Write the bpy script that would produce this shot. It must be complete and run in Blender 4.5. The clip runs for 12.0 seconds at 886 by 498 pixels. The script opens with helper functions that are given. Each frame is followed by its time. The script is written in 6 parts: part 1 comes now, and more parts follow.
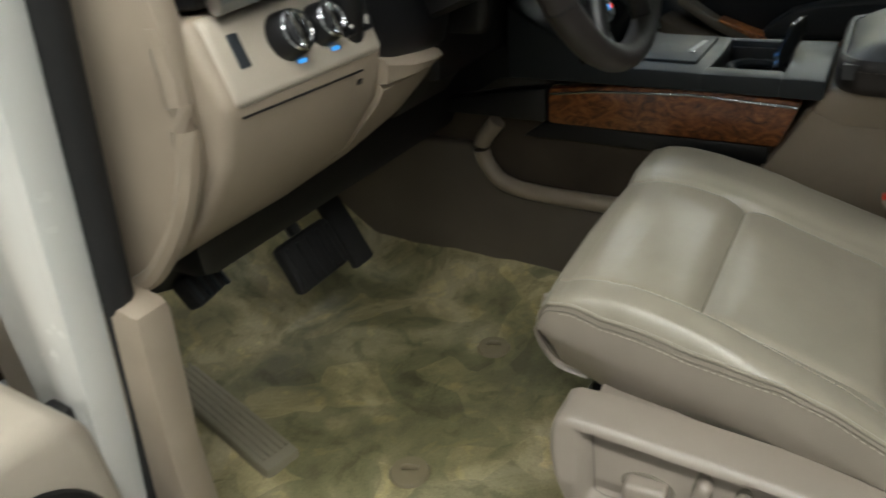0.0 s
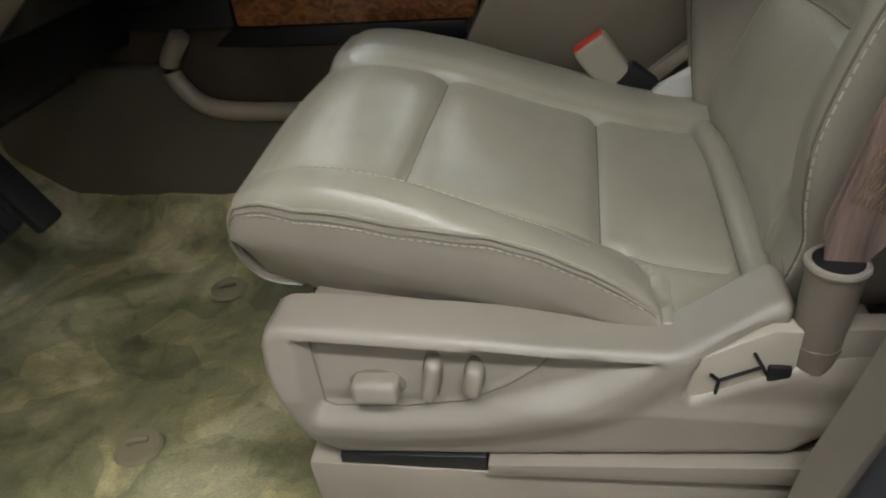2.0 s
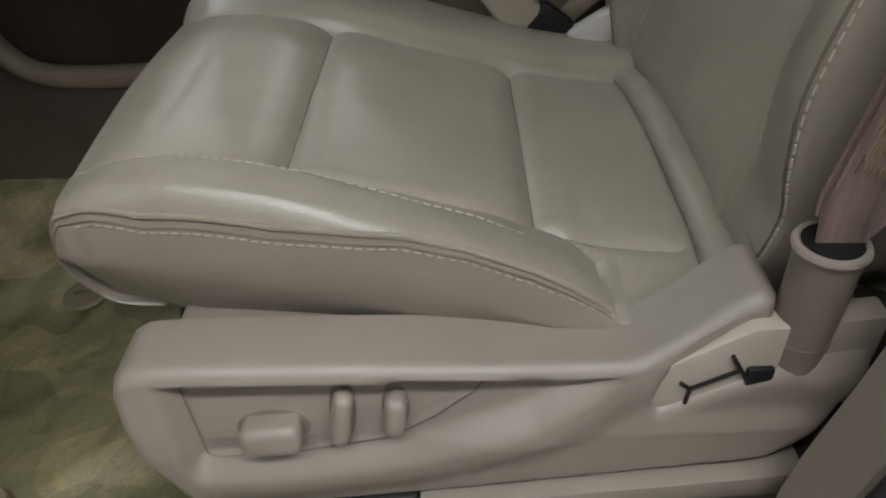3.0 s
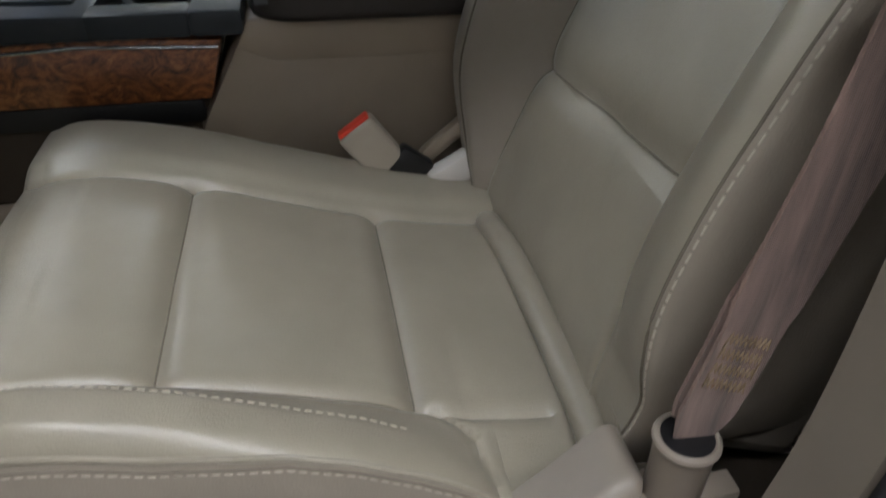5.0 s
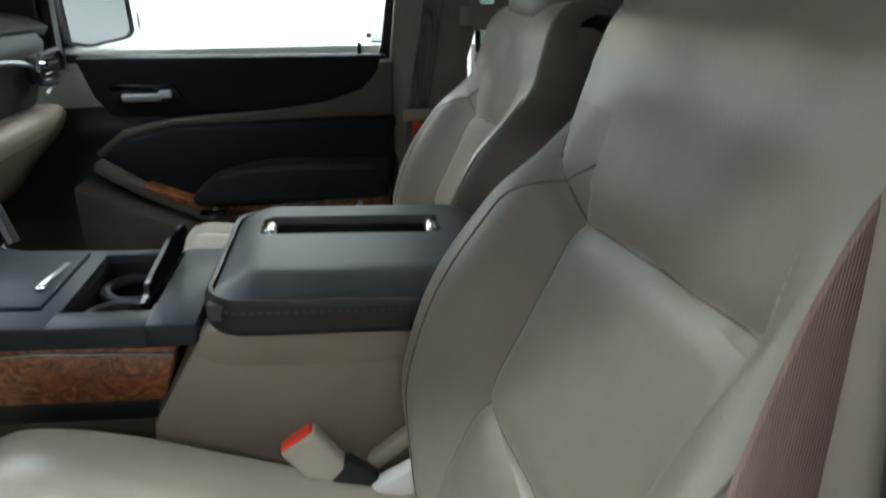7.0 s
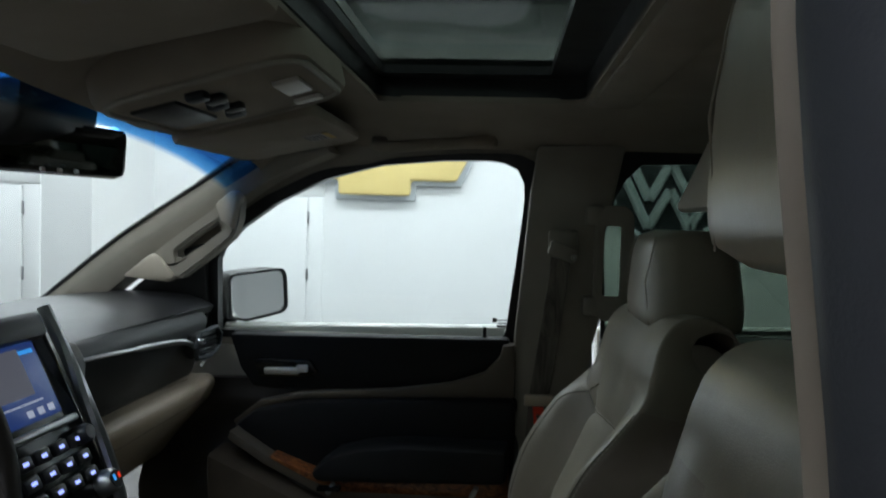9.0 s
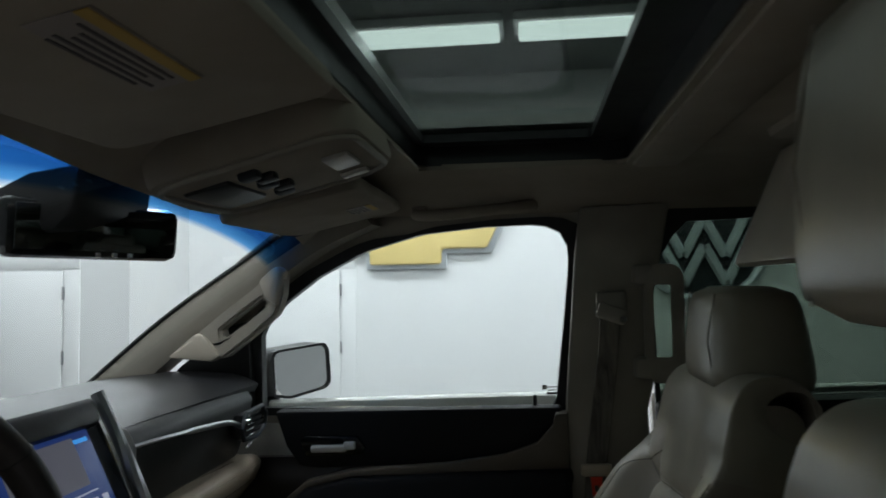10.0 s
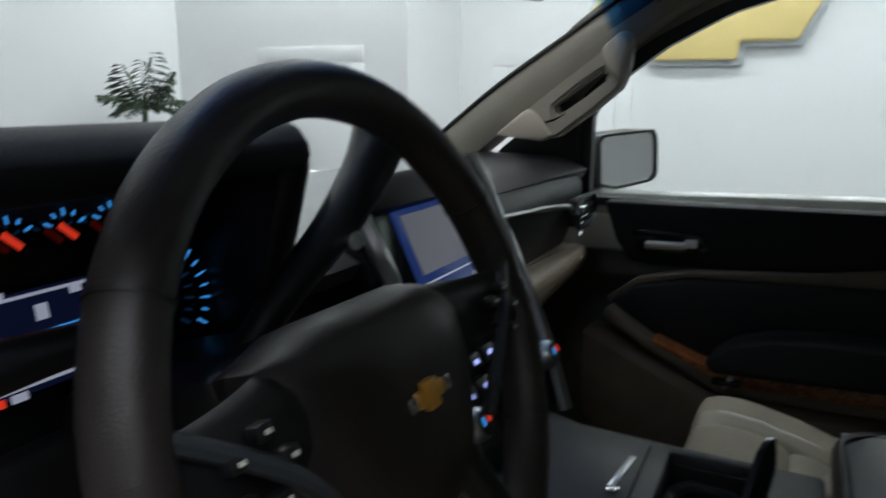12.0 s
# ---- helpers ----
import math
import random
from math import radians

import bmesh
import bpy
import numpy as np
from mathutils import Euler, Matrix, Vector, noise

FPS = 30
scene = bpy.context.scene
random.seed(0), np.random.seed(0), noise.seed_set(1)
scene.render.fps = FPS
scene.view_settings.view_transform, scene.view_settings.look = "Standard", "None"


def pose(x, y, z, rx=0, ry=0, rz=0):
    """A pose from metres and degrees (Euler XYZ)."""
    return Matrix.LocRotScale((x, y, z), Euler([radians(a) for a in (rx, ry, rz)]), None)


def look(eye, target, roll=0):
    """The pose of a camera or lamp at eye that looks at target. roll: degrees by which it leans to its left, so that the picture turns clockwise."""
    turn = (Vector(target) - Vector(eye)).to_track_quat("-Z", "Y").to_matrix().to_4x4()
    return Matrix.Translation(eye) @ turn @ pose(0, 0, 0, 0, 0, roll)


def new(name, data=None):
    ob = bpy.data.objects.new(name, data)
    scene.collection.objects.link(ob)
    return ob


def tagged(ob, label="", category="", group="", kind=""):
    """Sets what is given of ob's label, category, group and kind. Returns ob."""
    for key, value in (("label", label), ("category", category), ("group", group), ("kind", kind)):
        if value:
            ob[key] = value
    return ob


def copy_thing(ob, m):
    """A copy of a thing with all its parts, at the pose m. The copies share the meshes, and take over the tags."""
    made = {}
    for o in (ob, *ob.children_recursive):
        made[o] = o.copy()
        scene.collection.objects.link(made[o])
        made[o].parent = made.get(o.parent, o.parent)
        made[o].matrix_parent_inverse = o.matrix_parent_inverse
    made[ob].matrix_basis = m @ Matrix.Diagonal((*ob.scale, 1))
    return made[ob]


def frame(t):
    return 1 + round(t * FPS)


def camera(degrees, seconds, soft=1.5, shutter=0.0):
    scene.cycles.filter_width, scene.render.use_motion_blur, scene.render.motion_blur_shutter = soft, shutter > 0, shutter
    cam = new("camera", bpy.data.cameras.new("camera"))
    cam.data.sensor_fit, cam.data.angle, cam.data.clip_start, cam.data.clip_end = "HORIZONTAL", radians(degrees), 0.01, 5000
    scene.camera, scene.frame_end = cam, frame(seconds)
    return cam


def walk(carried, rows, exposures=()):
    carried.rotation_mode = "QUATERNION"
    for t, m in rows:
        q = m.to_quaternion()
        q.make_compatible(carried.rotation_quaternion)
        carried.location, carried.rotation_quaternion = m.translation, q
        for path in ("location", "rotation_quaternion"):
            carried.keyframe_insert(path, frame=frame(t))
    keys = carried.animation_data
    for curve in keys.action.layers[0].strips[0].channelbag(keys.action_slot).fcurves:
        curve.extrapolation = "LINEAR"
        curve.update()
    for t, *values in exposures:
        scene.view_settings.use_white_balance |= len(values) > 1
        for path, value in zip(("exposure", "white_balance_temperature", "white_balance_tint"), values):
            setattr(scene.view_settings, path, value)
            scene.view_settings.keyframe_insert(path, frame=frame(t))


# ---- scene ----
from mathutils.geometry import delaunay_2d_cdt

cam = camera(64.8, 12.0, soft=1.7, shutter=0.5)
PATH = [
    (0, (0.364, -1.29, 1.369), (-0.566, 0.196, 0.407), -4.7),
    (0.5, (0.426, -1.276, 1.326), (-0.406, 0.31, 0.436), -7.1),
    (1, (0.475, -1.307, 1.317), (-0.235, 0.324, 0.402), -8.1),
    (1.5, (0.467, -1.27, 1.286), (-0.049, 0.383, 0.286), -6.9),
    (2, (0.43, -1.206, 1.252), (0.067, 0.414, 0.136), -5.9),
    (2.5, (0.415, -1.134, 1.217), (0.188, 0.45, 0.018), -5.6),
    (2.7, (0.411, -1.109, 1.208), (0.245, 0.451, -0.033), -5.2),
    (4.3, (0.392, -1.027, 1.243), (0.624, 0.501, -0.026), -0.3),
    (4.5, (0.392, -1.026, 1.261), (0.66, 0.521, 0.023), 0.4),
    (5, (0.4, -1.02, 1.301), (0.727, 0.581, 0.149), 0.9),
    (5.5, (0.414, -1.003, 1.336), (0.794, 0.65, 0.276), 0.9),
    (6, (0.441, -0.993, 1.38), (0.877, 0.711, 0.427), 2.9),
    (6.5, (0.487, -0.966, 1.423), (0.837, 0.813, 0.579), 2.9),
    (7, (0.517, -0.948, 1.457), (0.77, 0.892, 0.716), 1.7),
    (7.3, (0.531, -0.942, 1.481), (0.729, 0.945, 0.849), 1.9),
    (7.5, (0.54, -0.932, 1.494), (0.69, 0.987, 0.953), 1.9),
    (7.7, (0.544, -0.93, 1.515), (0.654, 1.013, 1.052), 2.8),
    (9.3, (0.582, -0.931, 1.562), (0.362, 1.057, 1.553), 1.2),
    (9.5, (0.577, -0.93, 1.562), (0.33, 1.055, 1.603), 0.8),
    (9.8, (0.573, -0.93, 1.559), (0.299, 1.049, 1.643), -0.1),
    (10, (0.538, -0.917, 1.563), (0.288, 1.064, 1.665), -0.8),
    (10.5, (0.468, -0.884, 1.555), (0.201, 1.098, 1.606), -0.1),
    (11, (0.382, -0.834, 1.533), (-0.061, 1.113, 1.413), 0.7),
    (11.5, (0.316, -0.797, 1.507), (-0.345, 1.067, 1.214), 1.4),
    (12, (0.267, -0.779, 1.484), (-0.613, 0.963, 1.049), 0.4),
]
EXPOSURES = [(0.0, -0.15, 6900, 9), (0.6, 0.12, 6900, 9), (1.2, 0.28, 6800, 8), (2.3, -0.32, 6600, 12), (4.5, -0.48, 6500, 16), (6.0, 0.36, 6400, 13), (7.0, 0.5, 6200, 9), (7.6, 0.3, 6000, 6), (9.4, -0.9, 6250, 11), (12.0, -1.05, 6350, 13)]
walk(cam, [(t, look(eye, target, roll)) for t, eye, target, roll in PATH], EXPOSURES)

# ---- light ----
world = bpy.data.worlds.new("world")
scene.world = world
world.use_nodes = True
world.node_tree.nodes["Background"].inputs[0].default_value = (0.8, 0.9, 1.0, 1)
world.node_tree.nodes["Background"].inputs[1].default_value = 0.02

CEIL = 3.3
# first row shows through the sunroof; the rest are unseen, added to light the car
TUBE_ROWS = [(3.63, 1.1), (1.9, 0.85), (0.1, 0.7), (-1.82, 1.4), (-3.5, 0.15)]
LAMP_WATTS = 170


def area_lamp(name, loc, sx, sy, watts, colour=(0.93, 0.98, 1.0)):
    lamp = bpy.data.lights.new(name, "AREA")
    lamp.shape, lamp.size, lamp.size_y, lamp.energy, lamp.color = "RECTANGLE", sx, sy, watts, colour
    ob = new(name, lamp)
    ob.location = loc
    return ob


for ty, k in TUBE_ROWS[1:]:
    length = 4.8
    area_lamp("tube_light", (0.9 if ty > 0 else 1.25, ty, CEIL - 0.16), length, 0.16, LAMP_WATTS * k * length / 12.5)
for k in range(-3, 4):
    area_lamp("tube_light", (-0.16 + 1.165 * k, TUBE_ROWS[0][0], CEIL - 0.16), 1.04, 0.28, LAMP_WATTS * TUBE_ROWS[0][1] * 1.2 / 12.5)


# ---- materials ----
def nodes_of(name):
    m = bpy.data.materials.new(name)
    m.use_nodes = True
    nt = m.node_tree
    return m, nt, nt.nodes["Principled BSDF"]


def link(nt, a, b):
    nt.links.new(a, b)


def tex_coord(nt, scale=(1, 1, 1)):
    tc = nt.nodes.new("ShaderNodeTexCoord")
    mp = nt.nodes.new("ShaderNodeMapping")
    mp.inputs["Scale"].default_value = scale
    link(nt, tc.outputs["Object"], mp.inputs["Vector"])
    return mp.outputs["Vector"]


def noise_tex(nt, vec, scale, detail=4, rough=0.55, distort=0.0):
    n = nt.nodes.new("ShaderNodeTexNoise")
    n.inputs["Scale"].default_value = scale
    n.inputs["Detail"].default_value = detail
    n.inputs["Roughness"].default_value = rough
    n.inputs["Distortion"].default_value = distort
    link(nt, vec, n.inputs["Vector"])
    return n.outputs["Fac"]


def ramp(nt, fac, stops):
    r = nt.nodes.new("ShaderNodeValToRGB")
    els = r.color_ramp.elements
    while len(els) < len(stops):
        els.new(0.5)
    for e, (p, c) in zip(els, stops):
        e.position, e.color = p, (*c, 1) if len(c) == 3 else c
    link(nt, fac, r.inputs["Fac"])
    return r.outputs["Color"]


def bump(nt, bsdf, height, strength, distance=0.001):
    b = nt.nodes.new("ShaderNodeBump")
    b.inputs["Strength"].default_value = strength
    b.inputs["Distance"].default_value = distance
    link(nt, height, b.inputs["Height"])
    link(nt, b.outputs["Normal"], bsdf.inputs["Normal"])


def shade(c, k):
    return tuple(min(1.0, v * k) for v in c)


def plain(name, colour, rough=0.5, metal=0.0, vary=0.12, grain=900, relief=0.15, big=6, coat=0.0, spec=0.5):
    """Paint, plastic, leather and the like: one colour, uneven at two scales, with a fine grain."""
    m, nt, b = nodes_of(name)
    v = tex_coord(nt)
    col = ramp(nt, noise_tex(nt, v, big, 5), [(0.3, shade(colour, 1 - vary)), (0.7, shade(colour, 1 + vary))])
    link(nt, col, b.inputs["Base Color"])
    b.inputs["Metallic"].default_value = metal
    b.inputs["Specular IOR Level"].default_value = spec
    r = nt.nodes.new("ShaderNodeMapRange")
    r.inputs["To Min"].default_value, r.inputs["To Max"].default_value = max(0.02, rough - 0.08), min(1, rough + 0.08)
    link(nt, noise_tex(nt, v, big * 4, 4), r.inputs["Value"])
    link(nt, r.outputs[0], b.inputs["Roughness"])
    if coat:
        b.inputs["Coat Weight"].default_value = coat
        b.inputs["Coat Roughness"].default_value = 0.08
    if relief:
        bump(nt, b, noise_tex(nt, v, grain, 3), relief, 0.0006)
    return m


def leather(name, colour, rough=0.38, relief=0.25, spec=0.5):
    """Grained seat leather: pebble grain, soft creases and a little sheen from wear."""
    m, nt, b = nodes_of(name)
    v = tex_coord(nt)
    col = ramp(nt, noise_tex(nt, v, 9, 6), [(0.3, shade(colour, 0.9)), (0.7, shade(colour, 1.08))])
    link(nt, col, b.inputs["Base Color"])
    b.inputs["Specular IOR Level"].default_value = spec
    vor = nt.nodes.new("ShaderNodeTexVoronoi")
    vor.inputs["Scale"].default_value = 620
    link(nt, v, vor.inputs["Vector"])
    add = nt.nodes.new("ShaderNodeMath")
    add.operation = "MULTIPLY_ADD"
    link(nt, noise_tex(nt, v, 38, 5, 0.6, 0.8), add.inputs[0])
    add.inputs[1].default_value = 2.2
    link(nt, vor.outputs["Distance"], add.inputs[2])
    bump(nt, b, add.outputs[0], relief, 0.0008)
    r = nt.nodes.new("ShaderNodeMapRange")
    r.inputs["To Min"].default_value, r.inputs["To Max"].default_value = rough - 0.02, rough + 0.05
    link(nt, noise_tex(nt, v, 7, 3, 0.45), r.inputs["Value"])
    link(nt, r.outputs[0], b.inputs["Roughness"])
    return m


def burl(name):
    """Lacquered burl wood trim: knotty figure under a clear coat."""
    m, nt, b = nodes_of(name)
    v = tex_coord(nt, (1, 1, 1.6))
    n1 = noise_tex(nt, v, 26, 8, 0.65, 2.5)
    n2 = noise_tex(nt, v, 140, 6, 0.7, 1.0)
    mx = nt.nodes.new("ShaderNodeMath")
    mx.operation = "MULTIPLY_ADD"
    link(nt, n2, mx.inputs[0])
    mx.inputs[1].default_value = 0.35
    link(nt, n1, mx.inputs[2])
    col = ramp(nt, mx.outputs[0], [(0.45, (0.02, 0.006, 0.002)), (0.6, (0.13, 0.036, 0.01)), (0.76, (0.30, 0.10, 0.028)), (0.95, (0.42, 0.19, 0.06))])
    link(nt, col, b.inputs["Base Color"])
    b.inputs["Roughness"].default_value = 0.4
    b.inputs["Coat Weight"].default_value = 0.8
    b.inputs["Coat Roughness"].default_value = 0.06
    return m


def carpet_film(name):
    """Tan carpet under a crumpled sheet of clear yellow-green protective film; the sheen and shade of its folds are
    painted into the colour.
    """
    m, nt, b = nodes_of(name)
    v = tex_coord(nt)
    n1 = noise_tex(nt, v, 4.6, 5, 0.55, 0.9)
    col = ramp(nt, n1, [(0.36, (0.11, 0.102, 0.054)), (0.43, (0.165, 0.15, 0.077)), (0.50, (0.205, 0.184, 0.098)), (0.56, (0.29, 0.257, 0.15)), (0.66, (0.37, 0.325, 0.21))])
    warp = nt.nodes.new("ShaderNodeTexNoise")
    warp.inputs["Scale"].default_value = 5
    link(nt, v, warp.inputs["Vector"])
    wv = nt.nodes.new("ShaderNodeVectorMath")
    wv.operation = "MULTIPLY_ADD"
    link(nt, warp.outputs["Color"], wv.inputs[0])
    wv.inputs[1].default_value = (0.14, 0.14, 0.0)
    link(nt, v, wv.inputs[2])
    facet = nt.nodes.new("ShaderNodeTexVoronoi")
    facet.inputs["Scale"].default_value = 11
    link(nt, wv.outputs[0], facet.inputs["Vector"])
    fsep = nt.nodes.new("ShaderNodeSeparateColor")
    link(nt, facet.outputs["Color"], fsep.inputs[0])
    # facets lighter and darker: how the film's folds catch light, put into the colour
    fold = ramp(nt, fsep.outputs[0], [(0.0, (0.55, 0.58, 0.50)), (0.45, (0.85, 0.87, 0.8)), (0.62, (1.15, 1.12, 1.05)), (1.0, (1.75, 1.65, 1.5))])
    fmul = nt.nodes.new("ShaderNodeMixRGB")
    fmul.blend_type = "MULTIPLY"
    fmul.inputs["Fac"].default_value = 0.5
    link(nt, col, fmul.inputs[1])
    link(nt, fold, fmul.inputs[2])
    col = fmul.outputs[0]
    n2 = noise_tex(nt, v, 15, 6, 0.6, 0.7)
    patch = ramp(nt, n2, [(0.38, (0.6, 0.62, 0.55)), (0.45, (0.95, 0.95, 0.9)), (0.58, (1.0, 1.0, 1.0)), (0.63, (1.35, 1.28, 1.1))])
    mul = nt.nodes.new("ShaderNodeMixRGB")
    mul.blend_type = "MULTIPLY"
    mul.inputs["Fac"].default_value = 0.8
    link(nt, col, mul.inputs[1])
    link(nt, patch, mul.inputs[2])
    fine = ramp(nt, noise_tex(nt, v, 420, 4), [(0.3, (0.72, 0.72, 0.72)), (0.7, (1.15, 1.15, 1.15))])
    mul2 = nt.nodes.new("ShaderNodeMixRGB")
    mul2.blend_type = "MULTIPLY"
    mul2.inputs["Fac"].default_value = 1
    link(nt, mul.outputs[0], mul2.inputs[1])
    link(nt, fine, mul2.inputs[2])
    link(nt, mul2.outputs[0], b.inputs["Base Color"])
    b.inputs["Roughness"].default_value = 0.55
    b.inputs["Coat Weight"].default_value = 0.25
    b.inputs["Coat Roughness"].default_value = 0.25
    bump(nt, b, noise_tex(nt, v, 26, 7, 0.65, 1.5), 0.5, 0.004)
    return m


def webbing(name, colour):
    """Woven belt webbing with fine ribs and darker and lighter streaks along it."""
    m, nt, b = nodes_of(name)
    v = tex_coord(nt)
    w = nt.nodes.new("ShaderNodeTexWave")
    w.inputs["Scale"].default_value = 260
    w.inputs["Distortion"].default_value = 1.5
    link(nt, v, w.inputs["Vector"])
    v2 = tex_coord(nt, (60, 60, 7))
    col = ramp(nt, noise_tex(nt, v2, 1.0, 6, 0.6, 0.4), [(0.32, shade(colour, 0.35)), (0.5, colour), (0.72, shade(colour, 1.7))])
    link(nt, col, b.inputs["Base Color"])
    b.inputs["Roughness"].default_value = 0.5
    b.inputs["Sheen Weight"].default_value = 0.3
    bump(nt, b, w.outputs["Fac"], 0.35, 0.0006)
    return m


def pane_material(name, tint, gloss=1.0):
    """Thin flat glass: tinted see-through with a mirror-like gloss at grazing angles."""
    m, nt, b = nodes_of(name)
    nt.nodes.remove(b)
    tr = nt.nodes.new("ShaderNodeBsdfTransparent")
    tr.inputs["Color"].default_value = (*tint, 1)
    gl = nt.nodes.new("ShaderNodeBsdfGlossy")
    gl.inputs["Roughness"].default_value = 0.02
    fr = nt.nodes.new("ShaderNodeLayerWeight")
    fr.inputs["Blend"].default_value = 0.5
    pw = nt.nodes.new("ShaderNodeMath")
    pw.operation = "POWER"
    link(nt, fr.outputs["Facing"], pw.inputs[0])
    pw.inputs[1].default_value = 5.0
    k = nt.nodes.new("ShaderNodeMath")
    k.operation = "MULTIPLY_ADD"
    link(nt, pw.outputs[0], k.inputs[0])
    k.inputs[1].default_value = 0.45 * gloss
    k.inputs[2].default_value = 0.03 * gloss
    mix = nt.nodes.new("ShaderNodeMixShader")
    link(nt, k.outputs[0], mix.inputs[0])
    link(nt, tr.outputs[0], mix.inputs[1])
    link(nt, gl.outputs[0], mix.inputs[2])
    link(nt, mix.outputs[0], nt.nodes["Material Output"].inputs["Surface"])
    return m


def shade_band_glass(name):
    """Windscreen glass: clear below, with a blue sun-shade band along its top edge."""
    m = pane_material(name, (0.93, 0.97, 0.95), 0.9)
    nt = m.node_tree
    tr = next(n for n in nt.nodes if n.type == "BSDF_TRANSPARENT")
    tc = nt.nodes.new("ShaderNodeTexCoord")
    sep = nt.nodes.new("ShaderNodeSeparateXYZ")
    link(nt, tc.outputs["Object"], sep.inputs[0])
    col = ramp(nt, sep.outputs["Z"], [(0.0, (0.93, 0.97, 0.95)), (0.008, (0.08, 0.32, 0.68)), (0.024, (0.010, 0.08, 0.28)), (0.055, (0.006, 0.045, 0.17)), (0.09, (0.003, 0.012, 0.04)), (1.0, (0.003, 0.01, 0.03))])
    mr = nt.nodes.new("ShaderNodeMapRange")
    mr.inputs["From Min"].default_value, mr.inputs["From Max"].default_value = BAND_Z, BAND_Z + 1.0
    sq = nt.nodes.new("ShaderNodeMath")
    sq.operation = "MULTIPLY"
    link(nt, sep.outputs["Y"], sq.inputs[0])
    link(nt, sep.outputs["Y"], sq.inputs[1])
    crown = nt.nodes.new("ShaderNodeMath")
    crown.operation = "MULTIPLY_ADD"
    link(nt, sq.outputs[0], crown.inputs[0])
    crown.inputs[1].default_value = 0.14
    link(nt, sep.outputs["Z"], crown.inputs[2])
    link(nt, crown.outputs[0], mr.inputs["Value"])
    rampn = col.node
    link(nt, mr.outputs[0], rampn.inputs["Fac"])
    link(nt, col, tr.inputs["Color"])
    return m


def glow(name, colour, strength):
    m, nt, b = nodes_of(name)
    b.inputs["Base Color"].default_value = (*shade(colour, 0.1), 1)
    b.inputs["Emission Color"].default_value = (*colour, 1)
    b.inputs["Emission Strength"].default_value = strength
    b.inputs["Roughness"].default_value = 0.2
    return m


BAND_Z = 1.690
SEAT = leather("seat_leather", (0.285, 0.254, 0.198), 0.30, 0.2, spec=0.62)
SEAT_SIDE = leather("seat_side_leather", (0.265, 0.228, 0.185), 0.36, 0.2, spec=0.55)
TAN = plain("tan_plastic", (0.33, 0.27, 0.205), 0.46, relief=0.3, grain=700)
TAN_LIGHT = plain("light_tan_plastic", (0.42, 0.37, 0.30), 0.4, relief=0.2)
GREYTAN = plain("seat_trim_plastic", (0.25, 0.212, 0.174), 0.36, relief=0.3, grain=800, spec=0.55)
LINER = plain("headliner_cloth", (0.30, 0.26, 0.215), 0.95, relief=0.5, grain=1300, spec=0.2)
PILLAR = plain("pillar_plastic", (0.29, 0.262, 0.22), 0.6, relief=0.3)
CARPET = plain("brown_carpet", (0.062, 0.049, 0.037), 0.95, relief=0.8, grain=500, vary=0.3, spec=0.15)
FILM = carpet_film("carpet_under_film")
DARK = leather("dark_dash_vinyl", (0.012, 0.012, 0.0135), 0.55, spec=0.22)
DARK_BROWN = leather("dark_brown_leather", (0.024, 0.0195, 0.0185), 0.42)
DASH_FACE = leather("dash_face_vinyl", (0.034, 0.036, 0.037), 0.45, spec=0.35)
DASH_TOP = leather("dash_top_vinyl", (0.022, 0.022, 0.024), 0.36, spec=0.6)
# sleeve colour taken down for the shade that it stands in
SLEEVE = plain("shaded_sleeve_plastic", (0.18, 0.147, 0.118), 0.42, relief=0.3)
# a darker copy of the pillar plastic, its shade put into the colour
B_PILLAR = plain("shaded_pillar_plastic", (0.20, 0.17, 0.137), 0.55, relief=0.08)
# tan plastic darkened for the console side and door trims that lie in shade
SHADED_TAN = plain("shaded_tan_plastic", (0.105, 0.086, 0.066), 0.55, relief=0.3)
SLATE = leather("slate_armrest_leather", (0.068, 0.071, 0.076), 0.42, 0.2, spec=0.4)
SLATE_PLASTIC = plain("slate_plastic", (0.03, 0.035, 0.04), 0.42, relief=0.2, spec=0.25)
BLACK = plain("black_plastic", (0.008, 0.008, 0.009), 0.4, relief=0.1)
GLOSS_BLACK = plain("gloss_black", (0.005, 0.006, 0.007), 0.12, relief=0)
SEAL = plain("slate_rubber_seal", (0.030, 0.032, 0.040), 0.6, relief=0.2)
RUBBER = plain("black_rubber", (0.012, 0.012, 0.012), 0.75, relief=0.3)
CHROME = plain("chrome", (0.75, 0.76, 0.78), 0.14, 1.0, relief=0, vary=0.03)
SATIN = plain("satin_metal", (0.42, 0.43, 0.44), 0.32, 1.0, relief=0, vary=0.05)
WOOD = burl("burl_wood")
WHITE = plain("white_car_paint", (0.72, 0.72, 0.68), 0.25, relief=0, vary=0.02, coat=0.6)
BELT = webbing("belt_webbing", (0.18, 0.118, 0.096))
BELT_GREY = webbing("grey_brown_webbing", (0.13, 0.115, 0.095))
BELT_TAN = plain("belt_tan_plastic", (0.40, 0.33, 0.25), 0.3, relief=0.1)
SEAM = plain("seam_shadow_thread", (0.15, 0.13, 0.10), 0.8, relief=0)
# chrome parts made pale, with their bright reflection put into the colour
BRIGHT_CHROME = plain("bright_chrome", (0.72, 0.73, 0.74), 0.22, 0.35, relief=0, vary=0.03)
FOOTPAD = plain("footrest_plastic", (0.17, 0.152, 0.105), 0.5, relief=0.2)
ANCHOR = plain("anchor_plastic", (0.15, 0.125, 0.075), 0.5, relief=0.2)
STITCH = plain("cream_thread", (0.46, 0.41, 0.33), 0.8, relief=0)
